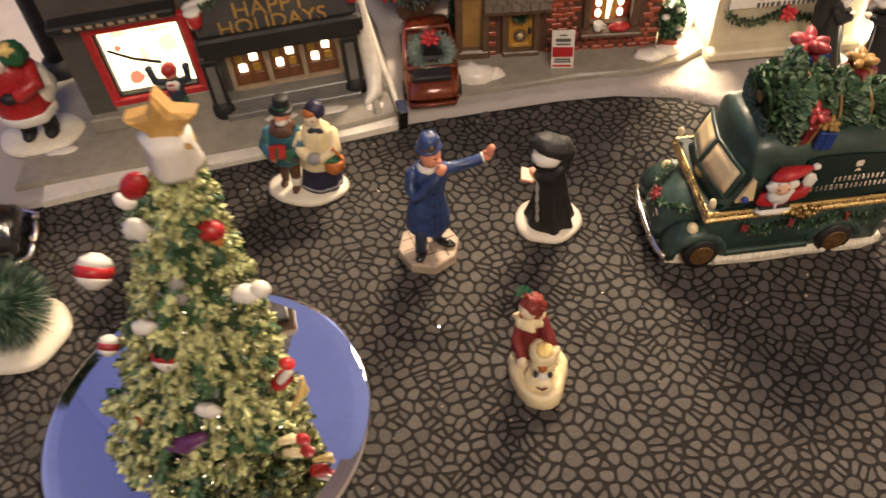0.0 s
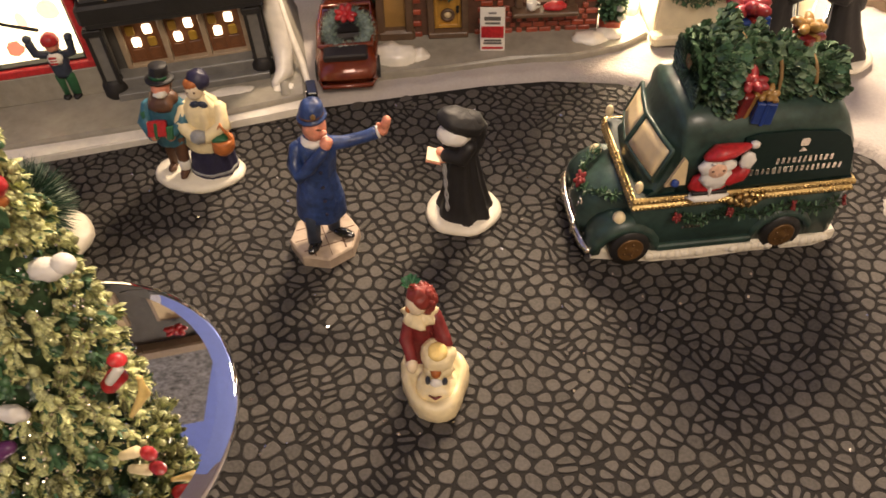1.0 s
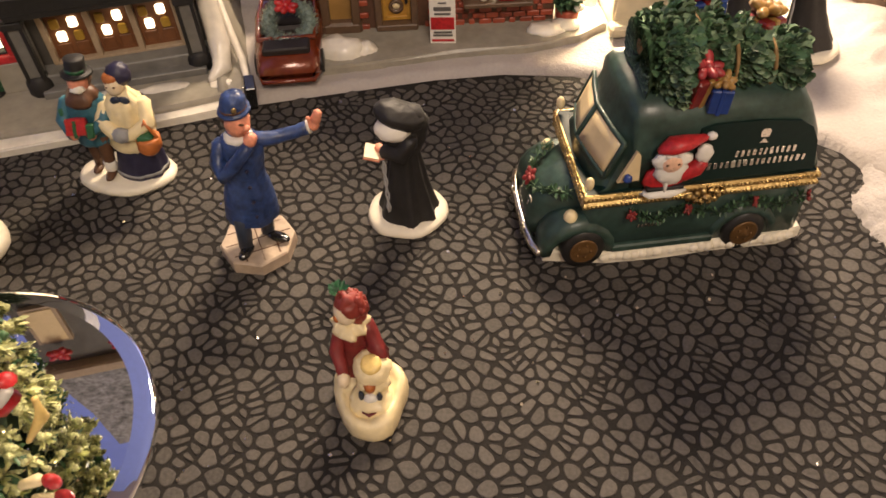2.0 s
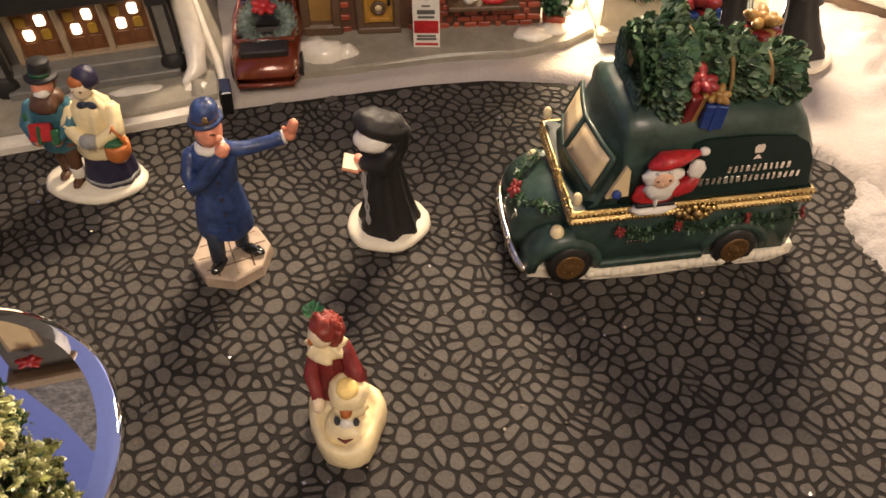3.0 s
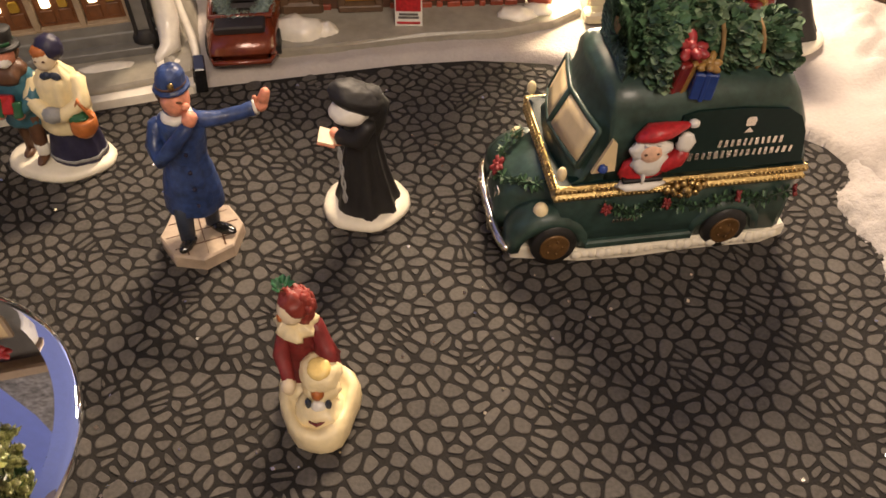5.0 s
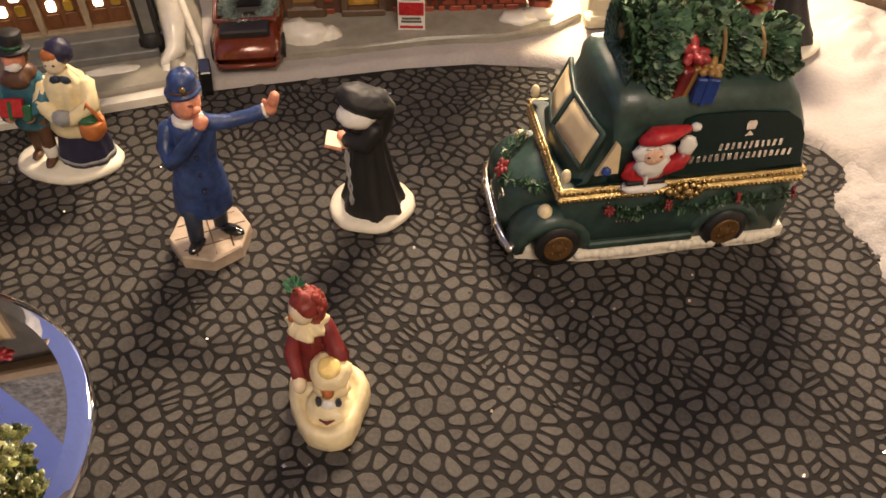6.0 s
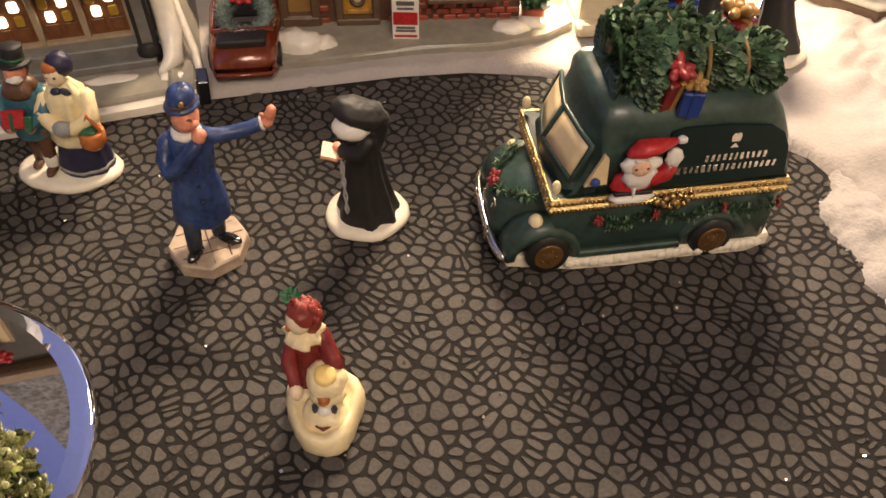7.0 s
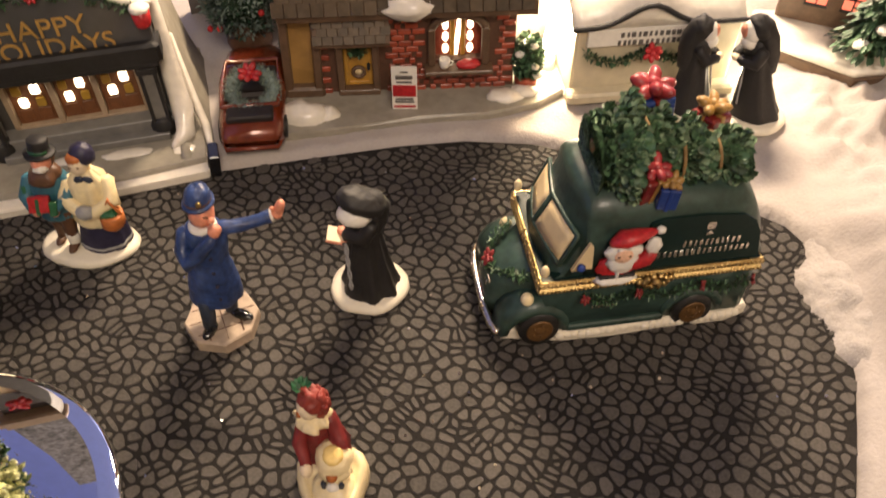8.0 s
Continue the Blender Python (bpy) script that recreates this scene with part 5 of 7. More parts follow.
def build_tree():
    tree = thing("christmas_tree", (-0.0825, 0.2356, 0.0034), 0, "glittery lime green ornament tree with red and white decorations on mirror", "christmas tree", size=1.06)
    rr = random.Random(21)
    bm = bmesh.new()
    lathe(bm, [(0.0120, 0), (0.0122, 0.003), (0.0060, 0.0045), (0.0040, 0.012), (0.0030, 0.05)], (0, 0, 0), 0, 16)
    part("trunk", bm, BROWN, tree)
    bm = bmesh.new()
    core = []
    for i in range(15):
        p, r0 = tree_axis(0.03 + 0.95 * i / 14)
        core.append([p + Vector((math.cos(a * math.pi / 9), math.sin(a * math.pi / 9), 0)) * r0 * (0.74 + 0.10 * math.sin(a * 2.3 + i)) for a in range(18)])
    loft(bm, core, 1)
    # drooping boughs in ragged tiers
    for i in range(820):
        f = rr.random() ** 1.2
        p, r0 = tree_axis(f)
        a = rr.uniform(0, 2 * math.pi)
        out = Vector((math.cos(a), math.sin(a), 0))
        q = p + out * r0 * rr.uniform(0.72, 1.06)
        d = (out * 0.8 + Vector((0, 0, -0.75))).normalized()
        lime = rr.random() < 0.84
        s = rr.uniform(0.0030, 0.0050) * (1.0 - 0.3 * f)
        for k in range(3):
            c = q + d * s * 0.55 * k + Vector((rr.uniform(-1, 1), rr.uniform(-1, 1), rr.uniform(-1, 1))) * 0.0007
            ball(bm, c, (s * (0.50 - 0.1 * k), s * (0.42 - 0.08 * k), s * 0.34), 0 if lime else 1, 7, 5, d.to_track_quat("X", "Z").to_matrix().to_4x4(), 0.5, i + k * 0.37)
        for k in range(16):
            v = (d + Vector((rr.uniform(-1, 1), rr.uniform(-1, 1), rr.uniform(-0.8, 0.6))) * 0.9).normalized()
            leaf(bm, q + v * s * 0.4, v, out, s * rr.uniform(0.6, 1.1), s * 0.45, 0 if lime and k % 7 else 1, 0.3)
    part("crown", bm, [GLITTER, HOLLY], tree)
    bm = bmesh.new()
    for i in range(2600):
        f = rr.random() ** 1.2
        p, r0 = tree_axis(f)
        a = rr.uniform(0, 2 * math.pi)
        out = Vector((math.cos(a), math.sin(a), 0))
        q = p + out * r0 * rr.uniform(0.98, 1.14) + Vector((0, 0, -0.002))
        t1 = Vector((rr.uniform(-1, 1), rr.uniform(-1, 1), rr.uniform(-1, 1))).normalized()
        t2 = t1.cross(out + Vector((0.1, 0.3, 0.8))).normalized()
        s = rr.uniform(0.00025, 0.0006)
        put(bm, [q, q + t1 * s, q + t1 * s + t2 * s, q + t2 * s], [(0, 1, 2, 3)], None, 0, False)
    tagged(part("glitter", bm, SILVER, tree, "silver glitter flakes"), "", "", "", "stuff")
    # decorations
    def at(x, y, z):
        return Vector((x + 0.0825, y - 0.2356, z - 0.0034)) / 1.06
    def orn(name, bm, mats, label):
        part(name, bm, mats, tree, label)
    def striped(p, r):
        bm = bmesh.new()
        lathe(bm, [(r * 0.3, -r), (r * 0.85, -r * 0.6), (r, -r * 0.25)], p, 0, 14, 1, 1, rot(-48, 8, 0))
        lathe(bm, [(r * 1.01, -r * 0.30), (r * 1.03, 0), (r * 1.01, r * 0.32)], p, 1, 14, 1, 1, rot(-48, 8, 0))
        lathe(bm, [(r, r * 0.3), (r * 0.8, r * 0.7), (r * 0.3, r)], p, 0, 14, 1, 1, rot(-48, 8, 0))
        return bm
    orn("striped_ball", striped(at(-0.0910, 0.2360, 0.0880), 0.0052), [WHITE, RED], "white and red striped ball")
    orn("striped_ball", striped(at(-0.0710, 0.2210, 0.0660), 0.0045), [WHITE, RED], "white and red striped ball")
    orn("striped_ball", striped(at(-0.0975, 0.2307, 0.0549), 0.0034), [WHITE, BOWRED], "white and red striped ball")
    bm = bmesh.new()
    ball(bm, at(-0.0616, 0.2272, 0.0893), (0.0032, 0.0024, 0.0040), 0)
    ball(bm, at(-0.0601, 0.2266, 0.0960), (0.0024, 0.0022, 0.0026), 0)
    orn("white_bear", bm, GREY, "pale grey bear ornament")
    bm = bmesh.new()
    ball(bm, at(-0.0495, 0.2361, 0.1080), (0.0040, 0.0030, 0.0030), 0)
    ball(bm, at(-0.0504, 0.2354, 0.1040), (0.0036, 0.0028, 0.0026), 1)
    orn("drum", bm, [RED, ORANGE], "red and orange drum ornament")
    bm = bmesh.new()
    ball(bm, at(-0.0443, 0.2321, 0.0842), (0.0046, 0.0030, 0.0026), 0, wob=0.2)
    ball(bm, at(-0.0399, 0.2329, 0.0856), (0.0030, 0.0026, 0.0026), 0)
    orn("white_bird", bm, WHITE, "white bird ornament")
    for k, p in enumerate((at(-0.0685, 0.2336, 0.1103), at(-0.0748, 0.2234, 0.0776), at(-0.0616, 0.2131, 0.0468))):
        bm = bmesh.new()
        ball(bm, p, (0.0042, 0.0022, 0.0026 + 0.0014 * (k == 0)), 0, wob=0.3, seed=k)
        orn("white_ornament", bm, WHITE, "small white ornament")
    bm = bmesh.new()
    ball(bm, at(-0.0642, 0.2350, 0.1263), (0.0034, 0.0026, 0.0050), 0, r=rot(0, 40, 0))
    ball(bm, at(-0.0695, 0.2358, 0.1196), (0.0030, 0.0024, 0.0018), 1, r=rot(0, 40, 0))
    orn("red_mitten", bm, [RED, WHITE], "red mitten ornament")
    bm = bmesh.new()
    tube(bm, [at(-0.0394, 0.2310, 0.0473), at(-0.0412, 0.2302, 0.0407), at(-0.0444, 0.2284, 0.0373)], [0.0026, 0.0028, 0.0024], 0)
    tube(bm, [at(-0.0386, 0.2290, 0.0460), at(-0.0427, 0.2280, 0.0407)], [0.0014, 0.0014], 1)
    orn("stocking", bm, [RED, WHITE], "red and white stocking ornament")
    bm = bmesh.new()
    tube(bm, [at(-0.0370, 0.2322, 0.0367), at(-0.0373, 0.2313, 0.0300), at(-0.0417, 0.2267, 0.0241)], [0.0009, 0.0018, 0.0007], 0)
    orn("horn", bm, YELLOW, "yellow horn ornament")
    bm = bmesh.new()
    ball(bm, at(-0.0404, 0.2231, 0.0083), (0.0026, 0.0018, 0.0032), 0)
    tube(bm, [at(-0.0434, 0.2229, 0.0097), at(-0.0487, 0.2220, 0.0077)], [0.0018, 0.0014], 1)
    orn("red_ornament", bm, [RED, CREAM], "red and cream ornament")
    bm = bmesh.new()
    tube(bm, [at(-0.0787, 0.2090, 0.0288), at(-0.0721, 0.2082, 0.0322), at(-0.0655, 0.2095, 0.0355)], [0.0022, 0.0032, 0.0018], 0)
    orn("purple_sock", bm, PURPLE, "purple sock ornament")
    bm = bmesh.new()
    ball(bm, at(-0.0913, 0.2158, 0.0308), (0.0016, 0.0014, 0.0030), 0)
    orn("red_ornament", bm, RED, "small red ornament")
    rr = random.Random(4)
    for f, a in ((0.56, 4.55), (0.22, 4.3), (0.80, 5.6)):
        p, r0 = tree_axis(f)
        out = Vector((math.cos(a), math.sin(a), 0))
        bm = bmesh.new()
        for k in range(3):
            leaf(bm, p + out * r0 * 0.95, out * 0.5 + Vector((0.5 * (k - 1), 0, -0.8)), out, 0.0080, 0.0048, 0, 0.2)
        bmesh.ops.solidify(bm, geom=bm.faces[:], thickness=0.0005)
        part("holly_leaf", bm, HOLLY, tree, "large green holly leaf")
    # topper: white ruff and tan star
    p, _ = tree_axis(1.0)
    bm = bmesh.new()
    lathe(bm, [(0.0060, -0.002), (0.0066, 0.000), (0.0056, 0.006), (0.0060, 0.0095), (0.002, 0.010)], p, 0, 18, 1, 1, None, 0.12, 6)
    part("topper_ruff", bm, WHITE, tree, "white gathered ruff")
    bm = bmesh.new()
    pts = []
    for k in range(10):
        r = 0.0088 if k % 2 == 0 else 0.0046
        pts.append((r * math.sin(k * math.pi / 5), r * math.cos(k * math.pi / 5)))
    slab(bm, pts, -0.0026, 0.0030, 0, Matrix.Translation(p + Vector((0.0004, 0.001, 0.0115))) @ rot(84, 0, 8), 0.0014)
    part("topper_star", bm, STAR, tree, "tan star")
    return tree


def brush_bush(place, r, seed, label):
    b = thing("brush_bush", place, 0, label, "bush", "brush bushes")
    rr = random.Random(seed)
    bm = bmesh.new()
    lathe(bm, [(r * 0.86, 0), (r * 0.92, 0.0016), (r * 0.84, 0.0040), (r * 0.5, 0.0056), (0.002, 0.0060)], (0, 0, 0), 0, 26, 1, 1, None, 0.04)
    part("snow_base", bm, BASEWHITE, b, "white painted base")
    bm = bmesh.new()
    c = Vector((0, 0, r * 1.02))
    ball(bm, c, r * 0.55, 0, 12, 8)
    for i in range(2600):
        d = Vector((rr.gauss(0, 1), rr.gauss(0, 1), rr.gauss(0, 1))).normalized()
        if d.z < -0.8:
            continue
        s = (d + Vector((rr.uniform(-1, 1), rr.uniform(-1, 1), rr.uniform(-1, 1))) * 0.35).normalized()
        a = c + d * r * 0.45
        e = c + d * r * 0.62 + s * r * rr.uniform(0.28, 0.42)
        w = (e - a).cross(Vector((rr.uniform(-1, 1), rr.uniform(-1, 1), 1))).normalized() * 0.00034
        put(bm, [a - w, a + w, e], [(0, 1, 2)], None, 1 if rr.random() < 0.25 else 0)
    part("needles", bm, [BRUSH, BRUSHTIP], b)
    return b


build_mirror()
build_tree()
brush_bush((-0.1686, 0.2675, 0.0), 0.0215, 1, "round dark green bottle-brush bush with frosted tips on white base")
brush_bush((-0.1140, 0.3125, 0.0), 0.0202, 2, "round dark green bottle-brush bush with frosted tips behind the tree")


# ---- shop with the festive sign ----
def build_shop():
    shop = thing("shop_building", (-0.0468, 0.4192, 0.0), 16.6, "grey ceramic shop building with lit doors, red window and festive sign", "building", size=1.065)
    bm = bmesh.new()
    slab(bm, [(-0.162, -0.0225), (-0.02, -0.0235), (0.0130, -0.0205), (0.0145, 0.012), (0.0145, 0.06), (-0.150, 0.06), (-0.158, 0.01)], 0.0, 0.0060, 0, None, 0.0012)
    part("platform", bm, PAVE, shop, "grey pavement base")
    bm = bmesh.new()
    pts = [(-0.150, -0.0335), (-0.10, -0.0300), (-0.05, -0.0290), (-0.005, -0.0272), (0.0120, -0.0262), (0.0165, -0.022), (0.0150, -0.0195), (-0.03, -0.0215), (-0.09, -0.0218), (-0.150, -0.0230)]
    slab(bm, pts, 0.0, 0.0036, 0, None, 0.0008)
    part("snow_kerb", bm, GLAZE, shop, "white snowy kerb")
    # flat white glazed patches on the platform
    for u, w, n in ((-0.018, 0.022, -0.010), (0.004, 0.010, -0.013), (-0.040, 0.016, -0.0085), (-0.142, 0.016, -0.004)):
        bm = bmesh.new()
        ball(bm, (u, n, 0.0058), (w / 2, 0.0030, 0.0011), 0, 16, 7, None, 0.3, u * 100)
        part("white_patch", bm, GLAZE, shop, "white glazed patch")
    # walls with openings for the window and the doors
    def wall(u0, u1, z0, z1, n0=0.0075, n1=0.0135):
        bm = bmesh.new()
        box(bm, ((u0 + u1) / 2, (n0 + n1) / 2, (z0 + z1) / 2), (u1 - u0, n1 - n0, z1 - z0), 0, None, 0.01)
        part("wall", bm, WALLGREY, shop)
    wall(-0.1260, -0.1130, 0.006, 0.088)
    wall(-0.1130, -0.0700, 0.006, 0.0195)
    wall(-0.1130, -0.0700, 0.0600, 0.088)
    wall(-0.0700, -0.0580, 0.006, 0.088)
    wall(-0.0580, -0.0075, 0.0365, 0.088)
    wall(-0.0075, 0.0040, 0.006, 0.088)
    wall(-0.1260, -0.1210, 0.006, 0.088, 0.0135, 0.052)
    wall(-0.0010, 0.0040, 0.006, 0.088, 0.0135, 0.052)
    wall(-0.1260, 0.0040, 0.006, 0.088, 0.052, 0.056)
    bm = bmesh.new()
    box(bm, (-0.1185, 0.0060, 0.0100), (0.0170, 0.0060, 0.0080), 0)
    box(bm, (-0.0915, 0.0060, 0.0125), (0.0430, 0.0055, 0.0130), 0, None, 0.06)
    part("plinth", bm, PAVE, shop, "pale grey plinth")
    bm = bmesh.new()
    loft(bm, [[(u, -0.001, 0.088), (u, 0.030, 0.112), (u, 0.060, 0.088), (u, 0.060, 0.084), (u, -0.001, 0.084)] for u in (-0.0705, 0.007)], 0, None, True, False)
    part("roof", bm, SLATE, shop, "grey slate roof dusted with snow")
    # tall front block with cornice and slate mansard
    bm = bmesh.new()
    box(bm, (-0.1040, 0.0290, 0.1340), (0.0640, 0.0440, 0.0960), 0, None, 0.01)
    part("upper_wall", bm, WALLGREY, shop)
    bm = bmesh.new()
    box(bm, (-0.1040, 0.0280, 0.1850), (0.0720, 0.0540, 0.0060), 0, None, 0.2)
    box(bm, (-0.1040, 0.0280, 0.1905), (0.0680, 0.0500, 0.0050), 0, None, 0.2)
    part("cornice", bm, MULLION, shop, "tan cornice ledge")
    bm = bmesh.new()
    loft(bm, [[(-0.136, 0.005, 0.193), (-0.072, 0.005, 0.193), (-0.072, 0.050, 0.193), (-0.136, 0.050, 0.193)], [(-0.130, 0.010, 0.240), (-0.088, 0.010, 0.240), (-0.088, 0.046, 0.240), (-0.130, 0.046, 0.240)], [(-0.130, 0.016, 0.290), (-0.104, 0.016, 0.290), (-0.104, 0.042, 0.290), (-0.130, 0.042, 0.290)]], 0, None, True, False)
    part("mansard", bm, SLATE, shop, "speckled grey slate mansard roof")
    for u in (-0.121, -0.088):
        bm = bmesh.new()
        box(bm, (u, 0.0060, 0.1450), (0.0180, 0.0030, 0.0300), 0, None, 0.05)
        uw = part("upper_window", bm, MULLION, shop, "tan framed upper window")
        bm = bmesh.new()
        box(bm, (u, 0.0048, 0.1450), (0.0140, 0.0016, 0.0260), 0, None, 0.05)
        part("pane", bm, PANE, uw, "cream pane")
        bm = bow_mesh(0, 0.0065, 77)
        b = part("red_bow", bm, RED, uw)
        b.matrix_local = pose(u, 0.0020, 0.1640, 80, 0, 0)
    # steps and doors
    bm = bmesh.new()
    box(bm, (-0.0325, 0.0055, 0.0098), (0.0700, 0.0125, 0.0076), 0, None, 0.06)
    box(bm, (-0.0325, 0.0020, 0.0075), (0.0640, 0.0150, 0.0034), 0, None, 0.1)
    part("step", bm, STEPGREY, shop, "grey entrance steps")
    bm = bmesh.new()
    for u in (-0.0582, -0.0408, -0.0243, -0.0073):
        box(bm, (u, 0.0082, 0.0250), (0.0022, 0.0040, 0.0228), 0)
    box(bm, (-0.0328, 0.0082, 0.0140), (0.0520, 0.0040, 0.0012), 0)
    part("door_frame", bm, MULLION, shop, "tan door frames")
    for u0, u1 in ((-0.0572, -0.0419), (-0.0397, -0.0253), (-0.0232, -0.0084)):
        w = u1 - u0
        bm = bmesh.new()
        box(bm, ((u0 + u1) / 2, 0.0100, 0.0252), (w - 0.0004, 0.0022, 0.0224), 0, None, 0.05)
        for s in (0, 1):
            box(bm, (u0 + w * (0.27 + 0.46 * s), 0.0088, 0.0185), (w * 0.34, 0.0008, 0.0052), 0, None, 0.3)
        d = part("door", bm, DOORBROWN, shop, "brown panelled door")
        for k, (fu, fz) in enumerate(((0.22, 0.0300), (0.68, 0.0300), (0.30, 0.0244), (0.72, 0.0240))):
            bm = bmesh.new()
            slab(bm, [(x * w * 0.115, y * 0.0021) for x, y in ((-1, -0.7), (-0.7, -1), (0.7, -1), (1, -0.7), (1, 0.7), (0.7, 1), (-0.7, 1), (-1, 0.7))], 0, 0.0010, 0, pose(u0 + w * fu, 0.0090, fz, 90, 0, 0), 0.0002)
            part("pane", bm, GOLDPANE if k in (0, 3) else LIT, d, "gold pane" if k in (0, 3) else "lit pane")
    # pillars
    for u in (-0.0655, -0.0025):
        bm = bmesh.new()
        box(bm, (u, 0.0015, 0.0245), (0.0062, 0.0062, 0.0310), 0, None, 0.06)
        p = part("pillar", bm, STEPGREY, shop)
        bm = bmesh.new()
        for s in (-1, 1):
            box(bm, (u + s * 0.0028, -0.0010, 0.0245), (0.0014, 0.0030, 0.0300), 0)
        box(bm, (u, 0.0010, 0.0375), (0.0078, 0.0076, 0.0030), 0)
        part("edging", bm, BLACK, p)
        bm = bmesh.new()
        lathe(bm, [(0.0046, 0), (0.0054, 0.0015), (0.0054, 0.0055), (0.0045, 0.0072), (0.0040, 0.0085)], (u, 0.0008, 0.0058), 0, 12, 1, 0.95)
        part("pillar_base", bm, BLACK, p)
    # marquee with sign
    bm = bmesh.new()
    box(bm, (-0.0318, 0.0022, 0.0456), (0.0740, 0.0125, 0.0088), 0, None, 0.14)
    box(bm, (-0.0318, 0.0010, 0.0412), (0.0700, 0.0095, 0.0022), 0)
    part("marquee", bm, BLACK, shop, "black marquee ledge")
    bm = bmesh.new()
    arch = [(-0.0665, 0.0515), (0.0035, 0.0515), (0.0035, 0.0665), (-0.0040, 0.0680), (-0.0120, 0.0725), (-0.0220, 0.0755), (-0.0320, 0.0765), (-0.0420, 0.0755), (-0.0520, 0.0725), (-0.0600, 0.0680), (-0.0665, 0.0665)]
    slab(bm, arch, 0, 0.0070, 0, pose(0, 0.0068, -0.0034, 90, 0, 0), 0.0006)
    sign = part("sign_board", bm, SIGNGREY, shop, "dark grey sign board")
    words("HAPPY", 0.0106, 0.0004, LETTER, sign, pose(-0.0335, -0.0004, 0.0568, 90, 0, 0))
    words("HOLIDAYS", 0.0100, 0.0004, LETTER, sign, pose(-0.0335, -0.0004, 0.0490, 90, 0, 0))
    bm = bmesh.new()
    top = [(-0.0675, 0.0638), (-0.0600, 0.0656), (-0.0520, 0.0701), (-0.0420, 0.0731), (-0.0320, 0.0741), (-0.0220, 0.0731), (-0.0120, 0.0701), (-0.0040, 0.0656), (0.0045, 0.0638)]
    tube(bm, [(u, 0.0030, z) for u, z in top], [0.0030] * 9, 0, 12, 0.6)
    part("snow_cap", bm, GLAZE, sign, "white snow cap")
    bm = bmesh.new()
    rr = random.Random(8)
    garland(bm, [(u, -0.0008, z - 0.0010) for u, z in top], 0, 260, 0.0026, rr)
    gl = part("garland", bm, FIR, sign, "green garland")
    b = part("red_bow", bow_mesh(0, 0.0024, 31), RED, gl)
    b.matrix_local = pose(-0.0320, -0.0015, 0.0734, 70, 0, 0)
    for u in (-0.0650, 0.0020):
        bm = bmesh.new()
        lathe(bm, [(0.0026, 0), (0.0030, 0.001), (0.0036, 0.0066), (0.0032, 0.0066), (0.0004, 0.0060)], (u, -0.0025, 0.0574), 0, 14)
        lathe(bm, [(0.0037, 0.0064), (0.0039, 0.0072), (0.0030, 0.0082), (0.0006, 0.0084)], (u, -0.0025, 0.0574), 1, 14, 1, 1, None, 0.1)
        part("red_bucket", bm, [RED, WHITE], gl, "red bucket with snow")
    # big lit window with red frame
    bm = bmesh.new()
    for c, s in (((-0.1118, 0.0062, 0.0398), (0.0036, 0.0050, 0.0414)), ((-0.0712, 0.0062, 0.0398), (0.0036, 0.0050, 0.0414)), ((-0.0915, 0.0060, 0.0590), (0.0442, 0.0050, 0.0034)), ((-0.0915, 0.0060, 0.0206), (0.0442, 0.0050, 0.0034))):
        box(bm, c, s, 0)
    wf = part("window_frame", bm, RED, shop, "red window frame")
    bm = bmesh.new()
    for c, s in (((-0.1095, 0.0075, 0.0398), (0.0012, 0.0036, 0.0352)), ((-0.0735, 0.0075, 0.0398), (0.0012, 0.0036, 0.0352)), ((-0.0915, 0.0074, 0.0570), (0.0360, 0.0036, 0.0012)), ((-0.0915, 0.0074, 0.0226), (0.0360, 0.0036, 0.0012))):
        box(bm, c, s, 0)
    part("sash", bm, BLACK, wf, "black inner sash")
    bm = bmesh.new()
    box(bm, (-0.0915, 0.0105, 0.0398), (0.0376, 0.0010, 0.0356), 0, None, 0.05)
    pane = part("lit_window", bm, POSTER, wf, "bright lit window scene")
    rr = random.Random(2)
    for u, z, w, h, m in ((-0.1000, 0.0290, 0.0070, 0.0075, POSTERRED), (-0.1030, 0.0455, 0.0030, 0.0030, POSTERRED), (-0.0815, 0.0440, 0.0085, 0.0090, POSTERPINK), (-0.0830, 0.0520, 0.0130, 0.0018, POSTERPINK), (-0.1005, 0.0525, 0.0090, 0.0030, POSTERPINK), (-0.0930, 0.0405, 0.0040, 0.0085, POSTERPINK)):
        bm = bmesh.new()
        slab(bm, [(math.cos(a * math.pi / 6) * w / 2 * rr.uniform(0.8, 1.1), math.sin(a * math.pi / 6) * h / 2 * rr.uniform(0.8, 1.1)) for a in range(12)], 0, 0.0008, 0, pose(u, 0.0101, z, 90, 0, 0))
        part("scene_shape", bm, m, pane)
    bm = bmesh.new()
    tube(bm, [(-0.1055, 0.0020, 0.0500), (-0.0960, 0.0000, 0.0455), (-0.0850, -0.0010, 0.0420)], [0.0006, 0.0007, 0.0008], 0, 8)
    part("rod", bm, BLACK, wf, "thin dark rod across the window")
    bm = bmesh.new()
    box(bm, (-0.0985, 0.0030, 0.0648), (0.0530, 0.0090, 0.0036), 0, None, 0.2)
    part("canopy", bm, BLACK, shop, "black canopy bar")
    bm = bmesh.new()
    for k in range(9):
        box(bm, (-0.116 + k * 0.0044, -0.0017, 0.0650), (0.0026, 0.0004, 0.0014), 0)
    part("canopy_lettering", bm, MULLION, shop, "worn pale lettering bars")
    # glazed side: pale tan skirt, a white fold of snow behind the pillar and a thinner ridge outside it
    bm = bmesh.new()
    secs = []
